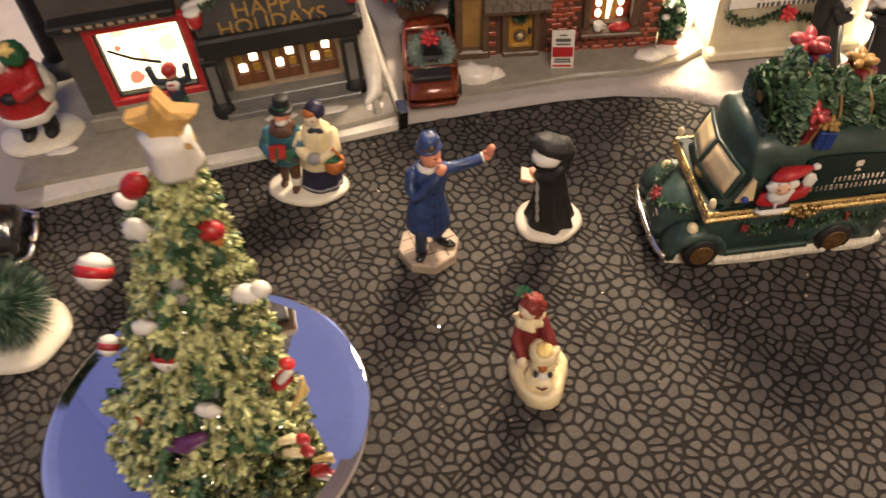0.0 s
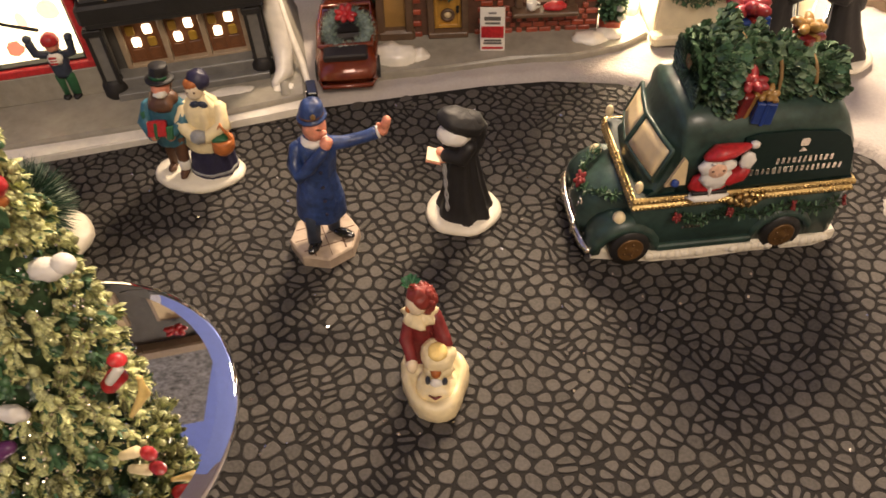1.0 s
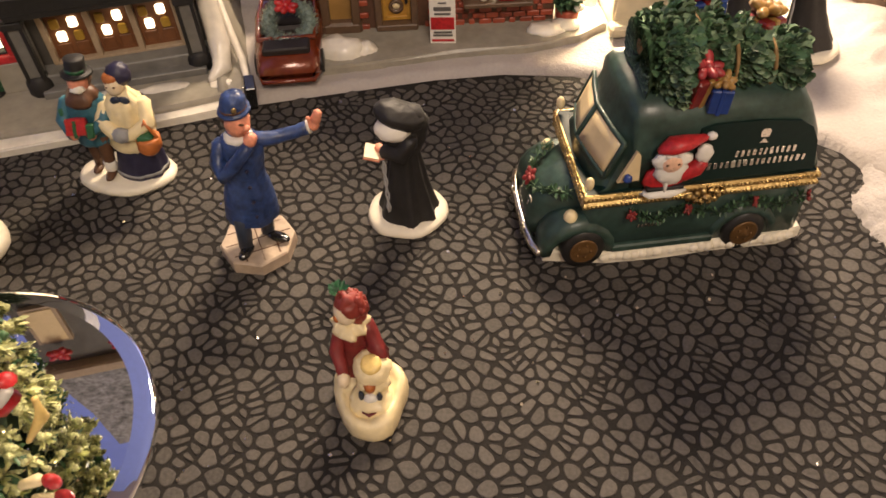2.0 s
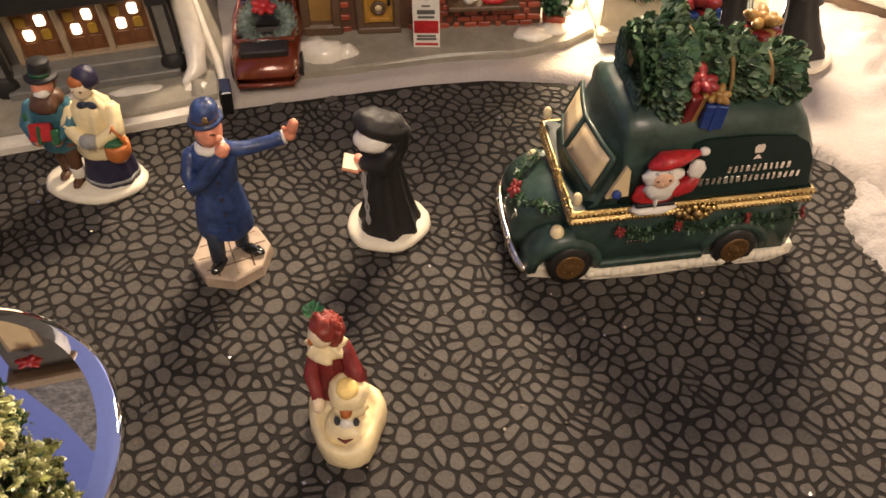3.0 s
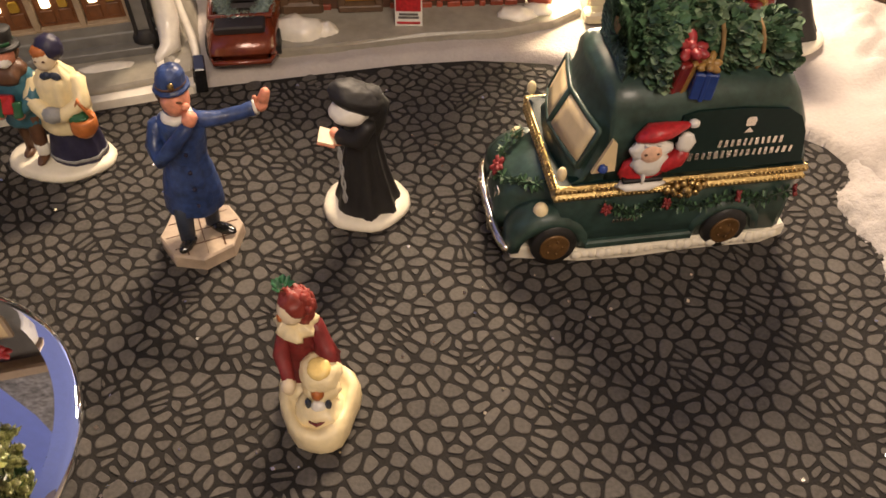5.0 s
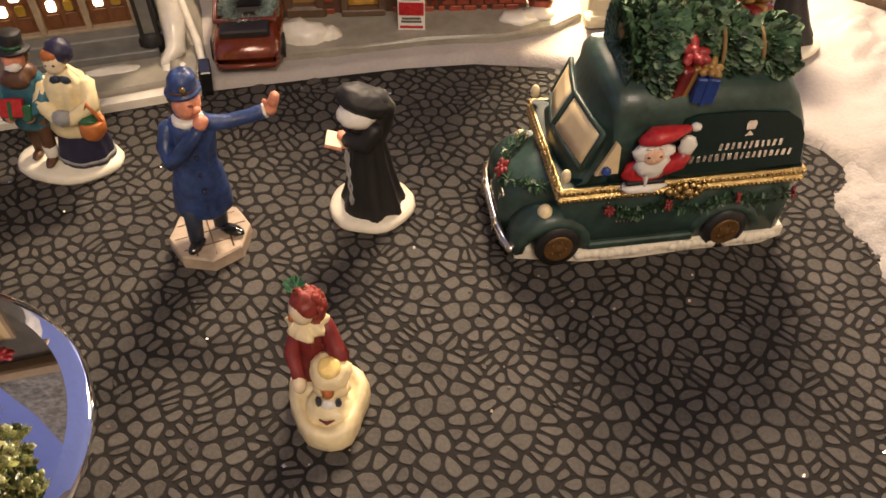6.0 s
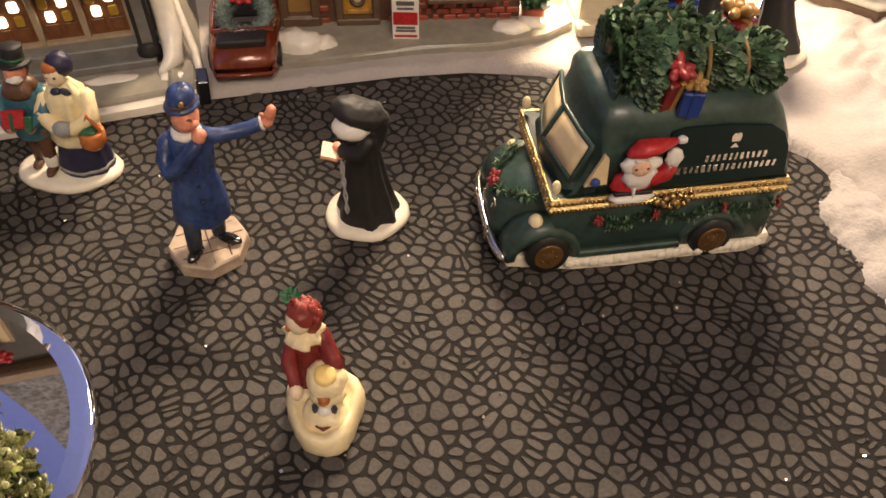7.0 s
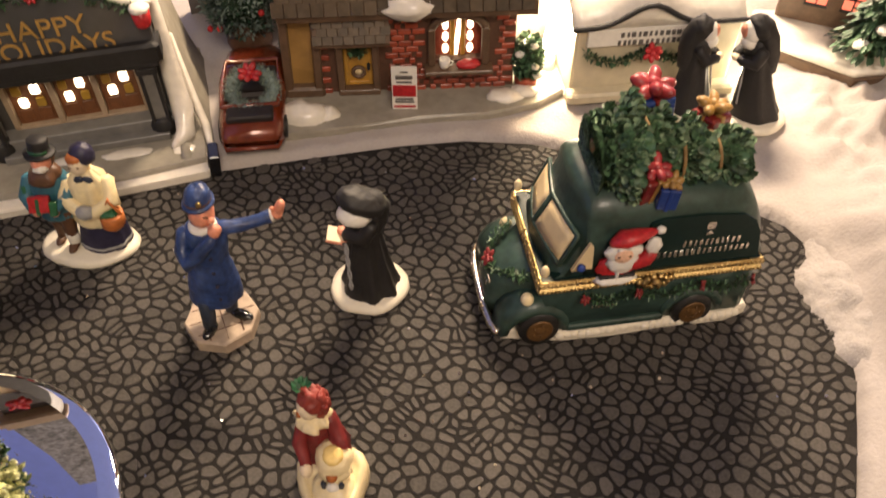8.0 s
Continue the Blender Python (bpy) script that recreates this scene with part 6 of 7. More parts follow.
    for n, h in ((-0.0190, 0.0070), (-0.0100, 0.0078), (0.0000, 0.0130), (0.0120, 0.0360), (0.0260, 0.0500), (0.0420, 0.0500), (0.0550, 0.0500)):
        secs.append([(0.0030, n, 0.0), (0.0030, n, h), (0.0060, n, h * 0.95), (0.0086, n, h * 0.62), (0.0112, n, h * 0.30 + 0.002), (0.0150, n, 0.0040), (0.0165, n, 0.0)])
    loft(bm, secs, 0)
    part("side_skirt", bm, PAVE, shop, "pale glazed side of the base")
    bm = bmesh.new()
    tube(bm, [(0.0046, 0.0120, 0.0600), (0.0050, 0.0100, 0.0420), (0.0056, 0.0060, 0.0280), (0.0064, 0.0010, 0.0160), (0.0058, -0.0060, 0.0085), (0.0010, -0.0110, 0.0064)], [0.0030, 0.0036, 0.0042, 0.0046, 0.0040, 0.0020], 0, 14)
    part("snow_fold", bm, GLAZE, shop, "white glazed fold of snow")
    bm = bmesh.new()
    tube(bm, [(0.0078, 0.0180, 0.0400), (0.0110, 0.0080, 0.0180), (0.0138, -0.0020, 0.0080), (0.0146, -0.0120, 0.0058), (0.0142, -0.0190, 0.0048)], [0.0010, 0.0015, 0.0017, 0.0014, 0.0010], 0, 10)
    part("snow_ridge", bm, GLAZE, shop, "thin white glazed ridge")
    return shop


build_shop()


# ---- red convertible with wreath ----
def build_car():
    car = thing("toy_convertible", (-0.0090, 0.4104, 0.0025), 8.5, "glossy red-brown open toy car with wreath on the seats", "toy car")
    bm = bmesh.new()
    secs = []
    for y, w, z0, z1 in ((-0.0025, 0.0220, 0.004, 0.0090), (0.0, 0.0258, 0.002, 0.0125), (0.010, 0.0280, 0.002, 0.0150), (0.030, 0.0290, 0.002, 0.0158), (0.045, 0.0280, 0.002, 0.0165), (0.058, 0.0262, 0.002, 0.0150), (0.064, 0.0220, 0.004, 0.0120)):
        pts = [(-w / 2 + 0.002, z0), (-w / 2, z0 + 0.004), (-w / 2, z1 - 0.003), (-w / 2 + 0.003, z1), (w / 2 - 0.003, z1), (w / 2, z1 - 0.003), (w / 2, z0 + 0.004), (w / 2 - 0.002, z0)]
        secs.append([(x, y, z) for x, z in pts])
    loft(bm, secs, 0)
    body = part("body", bm, CARRED, car)
    bm = bmesh.new()
    box(bm, (0, 0.0088, 0.0150), (0.0200, 0.0110, 0.0034), 0, None, 0.2)
    part("rear_deck", bm, SEAT, body, "black rear cover")
    bm = bmesh.new()
    box(bm, (0, 0.0300, 0.0148), (0.0225, 0.0230, 0.0036), 0, None, 0.25)
    box(bm, (0, 0.0195, 0.0160), (0.0215, 0.0046, 0.0046), 0, None, 0.3)
    part("seat", bm, SEAT, car, "black seats")
    bm = bmesh.new()
    tube(bm, [(-0.0118, 0.012, 0.0162), (-0.0128, 0.028, 0.0172), (-0.0118, 0.043, 0.0180), (0.0118, 0.043, 0.0180), (0.0128, 0.028, 0.0172), (0.0118, 0.012, 0.0162), (-0.0118, 0.012, 0.0162)], 0.0013, 0, 8)
    part("coaming", bm, CARRED, body)
    bm = bmesh.new()
    tube(bm, [(-0.0128, 0.0020, 0.0052), (-0.0110, -0.0036, 0.0052), (0.0110, -0.0036, 0.0052), (0.0128, 0.0020, 0.0052)], 0.0011, 0, 8)
    part("rear_bumper", bm, CARRED, car)
    for x in (-0.0135, 0.0135):
        for y in (0.010, 0.050):
            bm = bmesh.new()
            lathe(bm, [(0.003, -0.0014), (0.0052, -0.0012), (0.0052, 0.0012), (0.003, 0.0014)], (x, y, 0.0052), 0, 18, 1, 1, rot(0, 90, 0))
            part("wheel", bm, TYRE, car)
    w = thing("wreath", (-0.0107, 0.4300, 0.0212), 8.2, "frosted blue-green wreath with red bow lying on car seats", "wreath")
    rr = random.Random(13)
    bm = bmesh.new()
    n = 22
    ring = [Vector((0.0090 * math.cos(a), 0.0090 * math.sin(a), 0)) for a in [k * 2 * math.pi / n for k in range(n)]]
    for k in range(n):
        ball(bm, ring[k], 0.0029, 0, 8, 6)
    for i in range(1500):
        c = ring[rr.randrange(n)]
        d = Vector((rr.gauss(0, 1), rr.gauss(0, 1), rr.gauss(0, 1))).normalized()
        a, e = c + d * 0.0022, c + (d + Vector((rr.uniform(-0.5, 0.5), rr.uniform(-0.5, 0.5), 0.2))).normalized() * 0.0050
        s = (e - a).cross(Vector((0.3, 0.2, 1))).normalized() * 0.00028
        put(bm, [a - s, a + s, e], [(0, 1, 2)], None, 1 if rr.random() < 0.3 else 0)
    part("needles", bm, [FROST, BRUSHTIP], w)
    b = part("bow", bow_mesh(0, 0.0052, 14), RED, w)
    b.location = (0, 0.0060, 0.0030)
    w.rotation_euler = (radians(30), 0, radians(12))


build_car()


def berry_bush(name, place, r, h, seed, label, frost):
    b = thing(name, place, 0, label, "bush")
    rr = random.Random(seed)
    bm = bmesh.new()
    lathe(bm, [(r * 0.5, 0), (r * 0.55, 0.004), (r * 0.4, h * 0.3)], (0, 0, 0), 0, 14)
    part("pot", bm, BROWN, b)
    bm = bmesh.new()
    ball(bm, (0, 0, h * 0.6), (r * 0.62, r * 0.62, h * 0.36), 0, 14, 9, None, 0.3, seed)
    for i in range(3800):
        f = rr.random()
        a = rr.uniform(0, 2 * math.pi)
        rad = r * (0.35 + 0.65 * math.sin(math.pi * (0.15 + 0.75 * f))) * rr.uniform(0.45, 1.0)
        p = Vector((rad * math.cos(a), rad * math.sin(a), h * (0.22 + 0.78 * f)))
        d = Vector((math.cos(a), math.sin(a), rr.uniform(-0.3, 0.9)))
        leaf(bm, p, d + Vector((rr.uniform(-0.5, 0.5), rr.uniform(-0.5, 0.5), 0)), Vector((0, 0, 1)), rr.uniform(0.0022, 0.0038), 0.0012, 1 if rr.random() < frost else 0, 0.3)
    part("foliage", bm, [BRUSH, FROST], b)
    for k in range(5):
        a = rr.uniform(3.6, 5.8)
        f = rr.uniform(0.3, 0.9)
        bm = bmesh.new()
        ball(bm, (r * 0.9 * math.cos(a), r * 0.9 * math.sin(a), h * f), 0.0016, 0, 8, 6)
        part("berry", bm, RED, b)
    return b


berry_bush("frosted_bush", (-0.0262, 0.4930, 0.0025), 0.0210, 0.050, 3, "frosted green bush with red berries behind the toy car", 0.75)
berry_bush("small_bush", (0.0025, 0.4690, 0.0025), 0.0060, 0.026, 4, "small dark green bush beside the brick house", 0.1)


# ---- brick house ----
def build_house():
    house = thing("brick_house", (0.0272, 0.4505, 0.0), 5.6, "red brick ceramic cottage with gold door and lit window", "house")
    bm = bmesh.new()
    def wall(u0, u1, z0, z1, n0=0.0, n1=0.006):
        box(bm, ((u0 + u1) / 2, (n0 + n1) / 2, (z0 + z1) / 2), (u1 - u0, n1 - n0, z1 - z0), 0, None, 0.01)
    wall(-0.0100, -0.0008, 0.005, 0.052)
    wall(-0.0008, 0.0138, 0.0322, 0.052)
    wall(0.0138, 0.0410, 0.005, 0.052)
    wall(0.0410, 0.0632, 0.005, 0.0215)
    wall(0.0410, 0.0632, 0.0430, 0.052)
    wall(0.0632, 0.0780, 0.005, 0.052)
    wall(-0.0100, -0.0060, 0.005, 0.052, 0.006, 0.045)
    wall(0.0740, 0.0780, 0.005, 0.052, 0.006, 0.045)
    wall(-0.0100, 0.0780, 0.005, 0.052, 0.045, 0.049)
    w = part("wall", bm, BRICKJOINT, house)
    # tan side bay with post
    bm = bmesh.new()
    box(bm, (-0.0180, 0.0100, 0.0270), (0.0160, 0.0180, 0.0440), 0, None, 0.03)
    part("side_bay", bm, TAN, house, "tan plastered side bay")
    bm = bmesh.new()
    for u in (-0.0252, -0.0115):
        box(bm, (u, -0.0005, 0.0265), (0.0038, 0.0050, 0.0430), 0, rot(0, 2, 0), 0.15)
    box(bm, (-0.0185, -0.0005, 0.0080), (0.0180, 0.0060, 0.0060), 0, None, 0.2)
    part("corner_post", bm, TIMBER, house, "brown timber posts")
    # door
    bm = bmesh.new()
    for u in (-0.0016, 0.0146):
        box(bm, (u, -0.0010, 0.0200), (0.0032, 0.0044, 0.0250), 0, None, 0.15)
    box(bm, (0.0065, -0.0010, 0.0328), (0.0195, 0.0044, 0.0034), 0, None, 0.15)
    box(bm, (0.0065, -0.0015, 0.0078), (0.0190, 0.0050, 0.0030), 0, None, 0.15)
    part("door_frame", bm, TIMBER, house, "brown timber door frame")
    bm = bmesh.new()
    box(bm, (0.0065, 0.0020, 0.0205), (0.0132, 0.0018, 0.0230), 0, None, 0.04)
    for c, s in (((0.0012, 0.0008, 0.0205), (0.0016, 0.0012, 0.0220)), ((0.0118, 0.0008, 0.0205), (0.0016, 0.0012, 0.0220)), ((0.0065, 0.0008, 0.0105), (0.0110, 0.0012, 0.0018))):
        box(bm, c, s, 0)
    d = part("door", bm, DOORGOLD, house, "gold painted door")
    bm = bmesh.new()
    lathe(bm, [(0.0034, -0.0006), (0.0034, 0.0006), (0.0022, 0.0008), (0.0020, -0.0006)], (0.0065, 0.0004, 0.0165), 0, 16, 1, 1, rot(90, 0, 0))
    part("door_ring", bm, TIMBER, d)
    bm = bmesh.new()
    lathe(bm, [(0.0019, 0.0), (0.0015, 0.0008)], (0.0065, 0.0008, 0.0165), 0, 12, 1, 1, rot(90, 0, 0))
    part("door_glass", bm, PANE, d, "round pale door glass")
    bm = bmesh.new()
    rr = random.Random(17)
    garland(bm, [(0.0030, -0.0012, 0.0290), (0.0065, -0.0016, 0.0270), (0.0100, -0.0012, 0.0290)], 0, 110, 0.0026, rr)
    part("door_garland", bm, FIR, d, "green garland")
    bm = bmesh.new()
    box(bm, (0.0112, -0.0006, 0.0200), (0.0014, 0.0016, 0.0038), 0, None, 0.3)
    part("handle", bm, BLACK, d, "black handle")
    # porch roof of shingle rows
    bm = bmesh.new()
    loft(bm, [[(u, -0.0070, 0.0345), (u, -0.0070, 0.0362), (u, 0.0010, 0.0520), (u, 0.0010, 0.0345)] for u in (-0.0118, 0.0215)], 0, None, True, False)
    porch = part("porch_roof", bm, TIMBER, house, "brown shingled porch roof")
    # window
    bm = bmesh.new()
    for u in (0.0400, 0.0642):
        box(bm, (u, -0.0012, 0.0300), (0.0034, 0.0046, 0.0190), 0, None, 0.15)
    tube(bm, [(0.0400, -0.0012, 0.0390), (0.0425, -0.0012, 0.0425), (0.0480, -0.0012, 0.0448), (0.0521, -0.0012, 0.0453), (0.0562, -0.0012, 0.0448), (0.0617, -0.0012, 0.0425), (0.0642, -0.0012, 0.0390)], 0.0019, 0, 8)
    wf = part("window_frame", bm, TIMBER, house, "arched brown timber window frame")
    bm = bmesh.new()
    box(bm, (0.0521, 0.0050, 0.0322), (0.0226, 0.0010, 0.0225), 0, None, 0.05)
    back = part("window_back", bm, BRICK, wf, "red curtain backing")
    for u in (0.0466, 0.0578):
        for z in (0.0250, 0.0312, 0.0372):
            bm = bmesh.new()
            slab(bm, [(math.cos(a * math.pi / 5) * 0.0015, math.sin(a * math.pi / 5) * 0.0024) for a in range(10)], 0, 0.0008, 0, pose(u, 0.0044, z, 90, 0, 0), 0.0002)
            part("pane", bm, LIT, back, "lit pane")
    bm = bmesh.new()
    box(bm, (0.0521, 0.0042, 0.0310), (0.0022, 0.0008, 0.0190), 0, rot(0, 6, 0), 0.2)
    part("light_gap", bm, LIT, back, "lit curtain gap")
    bm = bmesh.new()
    for u in (0.0497, 0.0546):
        box(bm, (u, 0.0040, 0.0312), (0.0022, 0.0012, 0.0200), 0, None, 0.3)
    part("curtain", bm, DOORGOLD, back, "orange curtains")
    bm = bmesh.new()
    box(bm, (0.0521, -0.0042, 0.0192), (0.0310, 0.0080, 0.0022), 0, None, 0.2)
    part("window_sill", bm, TIMBER, house, "brown window ledge")
    # roof; its unseen right end is raised to cast a longer shadow on the mat
    bm = bmesh.new()
    loft(bm, [[(u, -0.0060, 0.0470), (u, -0.0060, 0.0500), (u, 0.0250, top), (u, 0.0560, 0.0500), (u, 0.0560, 0.0470)] for u, top in ((-0.0260, 0.1350), (0.0400, 0.1380), (0.0460, 0.1700), (0.0860, 0.1700))], 0, None, True, False)
    roof = part("roof", bm, TIMBER, house, "brown shingled roof, unseen right end raised for its shadow")
    bm = bmesh.new()
    ball(bm, (0.0310, -0.0030, 0.0530), (0.0125, 0.0075, 0.0040), 0, 18, 9, rot(40, 0, 0), 0.35, 4)
    part("roof_snow", bm, GLAZE, roof, "white snow patch")
    return house, w, porch, roof


house, house_wall, porch_roof, house_roof = build_house()
pave("house_pavement", [(0.0031, 0.4188), (0.0316, 0.4250), (0.0627, 0.4324), (0.0934, 0.4363), (0.1168, 0.4445), (0.1292, 0.4552), (0.1262, 0.4661), (0.1016, 0.4824), (-0.0089, 0.4708), (-0.0012, 0.4355)], 0.0, 0.0062, PAVE, "grey ceramic pavement in front of the brick house")

bm = bmesh.new()
for x, y, sx, sy, sz in ((0.0101, 0.4313, 0.0120, 0.0075, 0.0070), (0.0203, 0.4331, 0.0060, 0.0050, 0.0040)):
    ball(bm, (x, y, 0.0060), (sx, sy, sz), 0, 18, 9, None, 0.25, x * 90)
solid("snow_drift", bm, GLAZE, (0, 0, 0), 0, "white glazed snow drift on the pavement", "snow")
bm = bmesh.new()
ball(bm, (0, 0, 0), (0.0085, 0.0050, 0.0028), 0, 18, 9, None, 0.3, 2)
ball(bm, (0.0090, 0.0040, 0), (0.0070, 0.0050, 0.0026), 0, 18, 9, None, 0.3, 5)
solid("snow_drift", bm, GLAZE, (0.1011, 0.4485, 0.0065), 0, "white glazed snow drift beside the potted shrub", "snow")

# cup and cushion on the ledge
cup = thing("cup", (0.0731, 0.4508, 0.0203), 5.7, "small white cup standing on the window ledge", "cup")
bm = bmesh.new()
lathe(bm, [(0.0016, 0), (0.0023, 0.001), (0.0025, 0.0044), (0.0021, 0.0044), (0.0019, 0.0036), (0.0002, 0.0035)], (0, 0, 0), 0, 16)
part("cup_body", bm, WHITE, cup)
bm = bmesh.new()
tube(bm, [(0.0022, 0, 0.0036), (0.0038, 0, 0.0030), (0.0036, 0, 0.0014), (0.0021, 0, 0.0010)], 0.0005, 0, 8)
part("handle", bm, WHITE, cup)
bm = bmesh.new()
ball(bm, (0, 0, 0.0016), (0.0058, 0.0030, 0.0018), 0, 14, 8, None, 0.3, 3)
solid("red_cushion", bm, RED, (0.0839, 0.4517, 0.0203), 10.1, "small red cushion lying on the window ledge", "cushion")

# standing notice
notice = thing("notice_board", (0.0554, 0.4393, 0.0062), 1.2, "small white and red notice board standing on pavement", "notice board")
bm = bmesh.new()
box(bm, (0, 0, 0.0108), (0.0114, 0.0012, 0.0214), 0, rot(-6, 0, 0), 0.1)
board = part("board", bm, WHITE, notice)
bm = bmesh.new()
box(bm, (0, -0.0007, 0.0098), (0.0104, 0.0008, 0.0056), 0, rot(-6, 0, 0), 0.05)
part("red_panel", bm, RED, board, "red panel")
bm = bmesh.new()
for z, w, h in ((0.0192, 0.0036, 0.0006), (0.0165, 0.0076, 0.0018), (0.0142, 0.0070, 0.0009), (0.0056, 0.0080, 0.0009), (0.0042, 0.0086, 0.0009)):
    box(bm, (0, -0.0007 + (z - 0.0108) * 0.1045, z), (w, 0.0006, h), 0, rot(-6, 0, 0))
part("print_bars", bm, INK, board, "grey unreadable print bars")
bm = bmesh.new()
box(bm, (0, -0.0007 - 0.0090 * 0.1045, 0.0018), (0.0098, 0.0006, 0.0010), 0, rot(-6, 0, 0))
part("red_print_bar", bm, RED, board)

# potted shrub at the house corner
shrub = thing("potted_shrub", (0.1112, 0.4589, 0.0055), 0, "green shrub with white snow tufts in brick-red pot", "shrub")
bm = bmesh.new()
lathe(bm, [(0.0042, 0), (0.0052, 0.0015), (0.0056, 0.0058), (0.0050, 0.0064), (0.001, 0.0064)], (0, 0, 0), 0, 18)
part("pot", bm, BRICK, shrub, "brick-red pot")
bm = bmesh.new()
rr = random.Random(30)
ball(bm, (0, 0, 0.0150), (0.0056, 0.0056, 0.0105), 0, 14, 9, None, 0.3, 2)
for i in range(420):
    f, a = rr.random(), rr.uniform(0, 2 * math.pi)
    r0 = 0.0066 * math.sin(math.pi * (0.18 + 0.70 * f))
    leaf(bm, Vector((r0 * 0.85 * math.cos(a), r0 * 0.85 * math.sin(a), 0.0060 + 0.0200 * f)), Vector((math.cos(a), math.sin(a), rr.uniform(-0.5, 0.8))), Vector((0, 0, 1)), 0.0032, 0.0022, 0, 0.3)
part("foliage", bm, FIR, shrub)
for p, s in (((-0.0040, -0.0046, 0.0200), 0.0018), ((0.0030, -0.0052, 0.0140), 0.0017), ((0.0048, -0.0040, 0.0085), 0.0019), ((0.0020, -0.0040, 0.0240), 0.0016)):
    bm = bmesh.new()
    ball(bm, p, (s * 1.3, s, s), 0, 10, 7, None, 0.3, p[0] * 900)
    part("snow_tuft", bm, WHITE, shrub)

# string-light bulb between the houses, with a snow drape behind
bulb = thing("light_bulb", (0.1231, 0.4769, 0.0), 0, "bright warm light bulb standing in snow between the houses", "lamp")
bm = bmesh.new()
lathe(bm, [(0.0030, 0), (0.0032, 0.010), (0.0026, 0.0110)], (0, 0, 0), 0, 14)
part("socket", bm, WHITE, bulb)
bm = bmesh.new()
lathe(bm, [(0.0022, 0.0110), (0.0036, 0.0150), (0.0036, 0.0200), (0.0022, 0.0270), (0.0006, 0.0300)], (0, 0, 0), 0, 14)
part("glass", bm, BULB, bulb, "glowing glass")
bm = bmesh.new()
secs = []
for k, x in enumerate((0.086, 0.098, 0.108, 0.116, 0.126, 0.136, 0.146)):
    secs.append([(x, 0.4960 + 0.003 * math.sin(k * 2.1) + 0.006 * (z > 0.08), z) for z in (0.0, 0.03, 0.06, 0.10)] + [(x, 0.5000 + 0.003 * math.sin(k * 2.1) + 0.006 * (z > 0.08), z) for z in (0.10, 0.06, 0.03, 0.0)])
loft(bm, secs, 0)
solid("snow_drape", bm, SNOW, (0, 0, 0), 0, "white snow cloth hanging upright behind the light bulb", "snow cloth")


# ---- pale stone building with sign and garland ----
def build_chapel():
    b = thing("stone_building", (0.1647, 0.4566, 0.0), 8.2, "pale stone ceramic building with white sign, garland and red bow", "building", size=0.945)
    bm = bmesh.new()
    box(bm, (0.0040, 0.0200, 0.0240), (0.0800, 0.0400, 0.0400), 0, None, 0.03)
    box(bm, (0.0040, -0.0030, 0.0070), (0.0840, 0.0080, 0.0060), 0, None, 0.2)
    part("wall", bm, STONEGS, b)
    bm = bmesh.new()
    box(bm, (-0.0010, -0.0012, 0.0386), (0.0600, 0.0024, 0.0090), 0, None, 0.1)
    s = part("sign_board", bm, WHITE, b, "white sign board")
    bm = bmesh.new()
    rr = random.Random(40)
    for z, u0, u1 in ((0.0400, -0.0155, 0.0230), (0.0358, -0.0165, 0.0240)):
        u = u0
        while u < u1:
            w = rr.uniform(0.0010, 0.0020)
            box(bm, (u + w / 2, -0.0026, z), (w, 0.0006, 0.0024), 0)
            u += w + rr.uniform(0.0008, 0.0016)
    part("sign_lettering", bm, INK, s, "grey unreadable lettering bars")
    bm = bmesh.new()
    crest = lambda u: 0.0442 + 0.0105 * math.exp(-((u + 0.003) / 0.0140) ** 2)
    tube(bm, [(-0.038 + 0.082 * k / 20, -0.0026, crest(-0.038 + 0.082 * k / 20)) for k in range(21)], 0.0013, 0, 8)
    part("roof_edge", bm, BLACK, b, "dark curved roof edge")
    bm = bmesh.new()
    secs = []
    for u in [-0.038 + 0.082 * k / 20 for k in range(21)]:
        z = crest(u) + 0.0005
        secs.append([(u, -0.0015, 0.0430), (u, -0.0015, z), (u, 0.0080, z + 0.008), (u, 0.0420, z + 0.020), (u, 0.0420, 0.0430)])
    loft(bm, secs, 0)
    part("roof", bm, GLAZE, b, "snow covered roof")
    bm = bmesh.new()
    rr = random.Random(41)
    garland(bm, [(-0.0310, -0.0020, 0.0310), (-0.0240, -0.0024, 0.0258), (-0.0150, -0.0026, 0.0250), (-0.0070, -0.0024, 0.0275), (0.0000, -0.0020, 0.0310), (0.0080, -0.0026, 0.0265), (0.0160, -0.0026, 0.0240), (0.0240, -0.0024, 0.0235)], 0, 420, 0.0028, rr, 0.0016)
    g = part("garland", bm, FIR, b, "green garland")
    bw = part("bow", bow_mesh(0, 0.0050, 42), RED, g)
    bw.matrix_local = pose(0.0005, -0.0030, 0.0300, 70, 0, 0)
    return b


build_chapel()


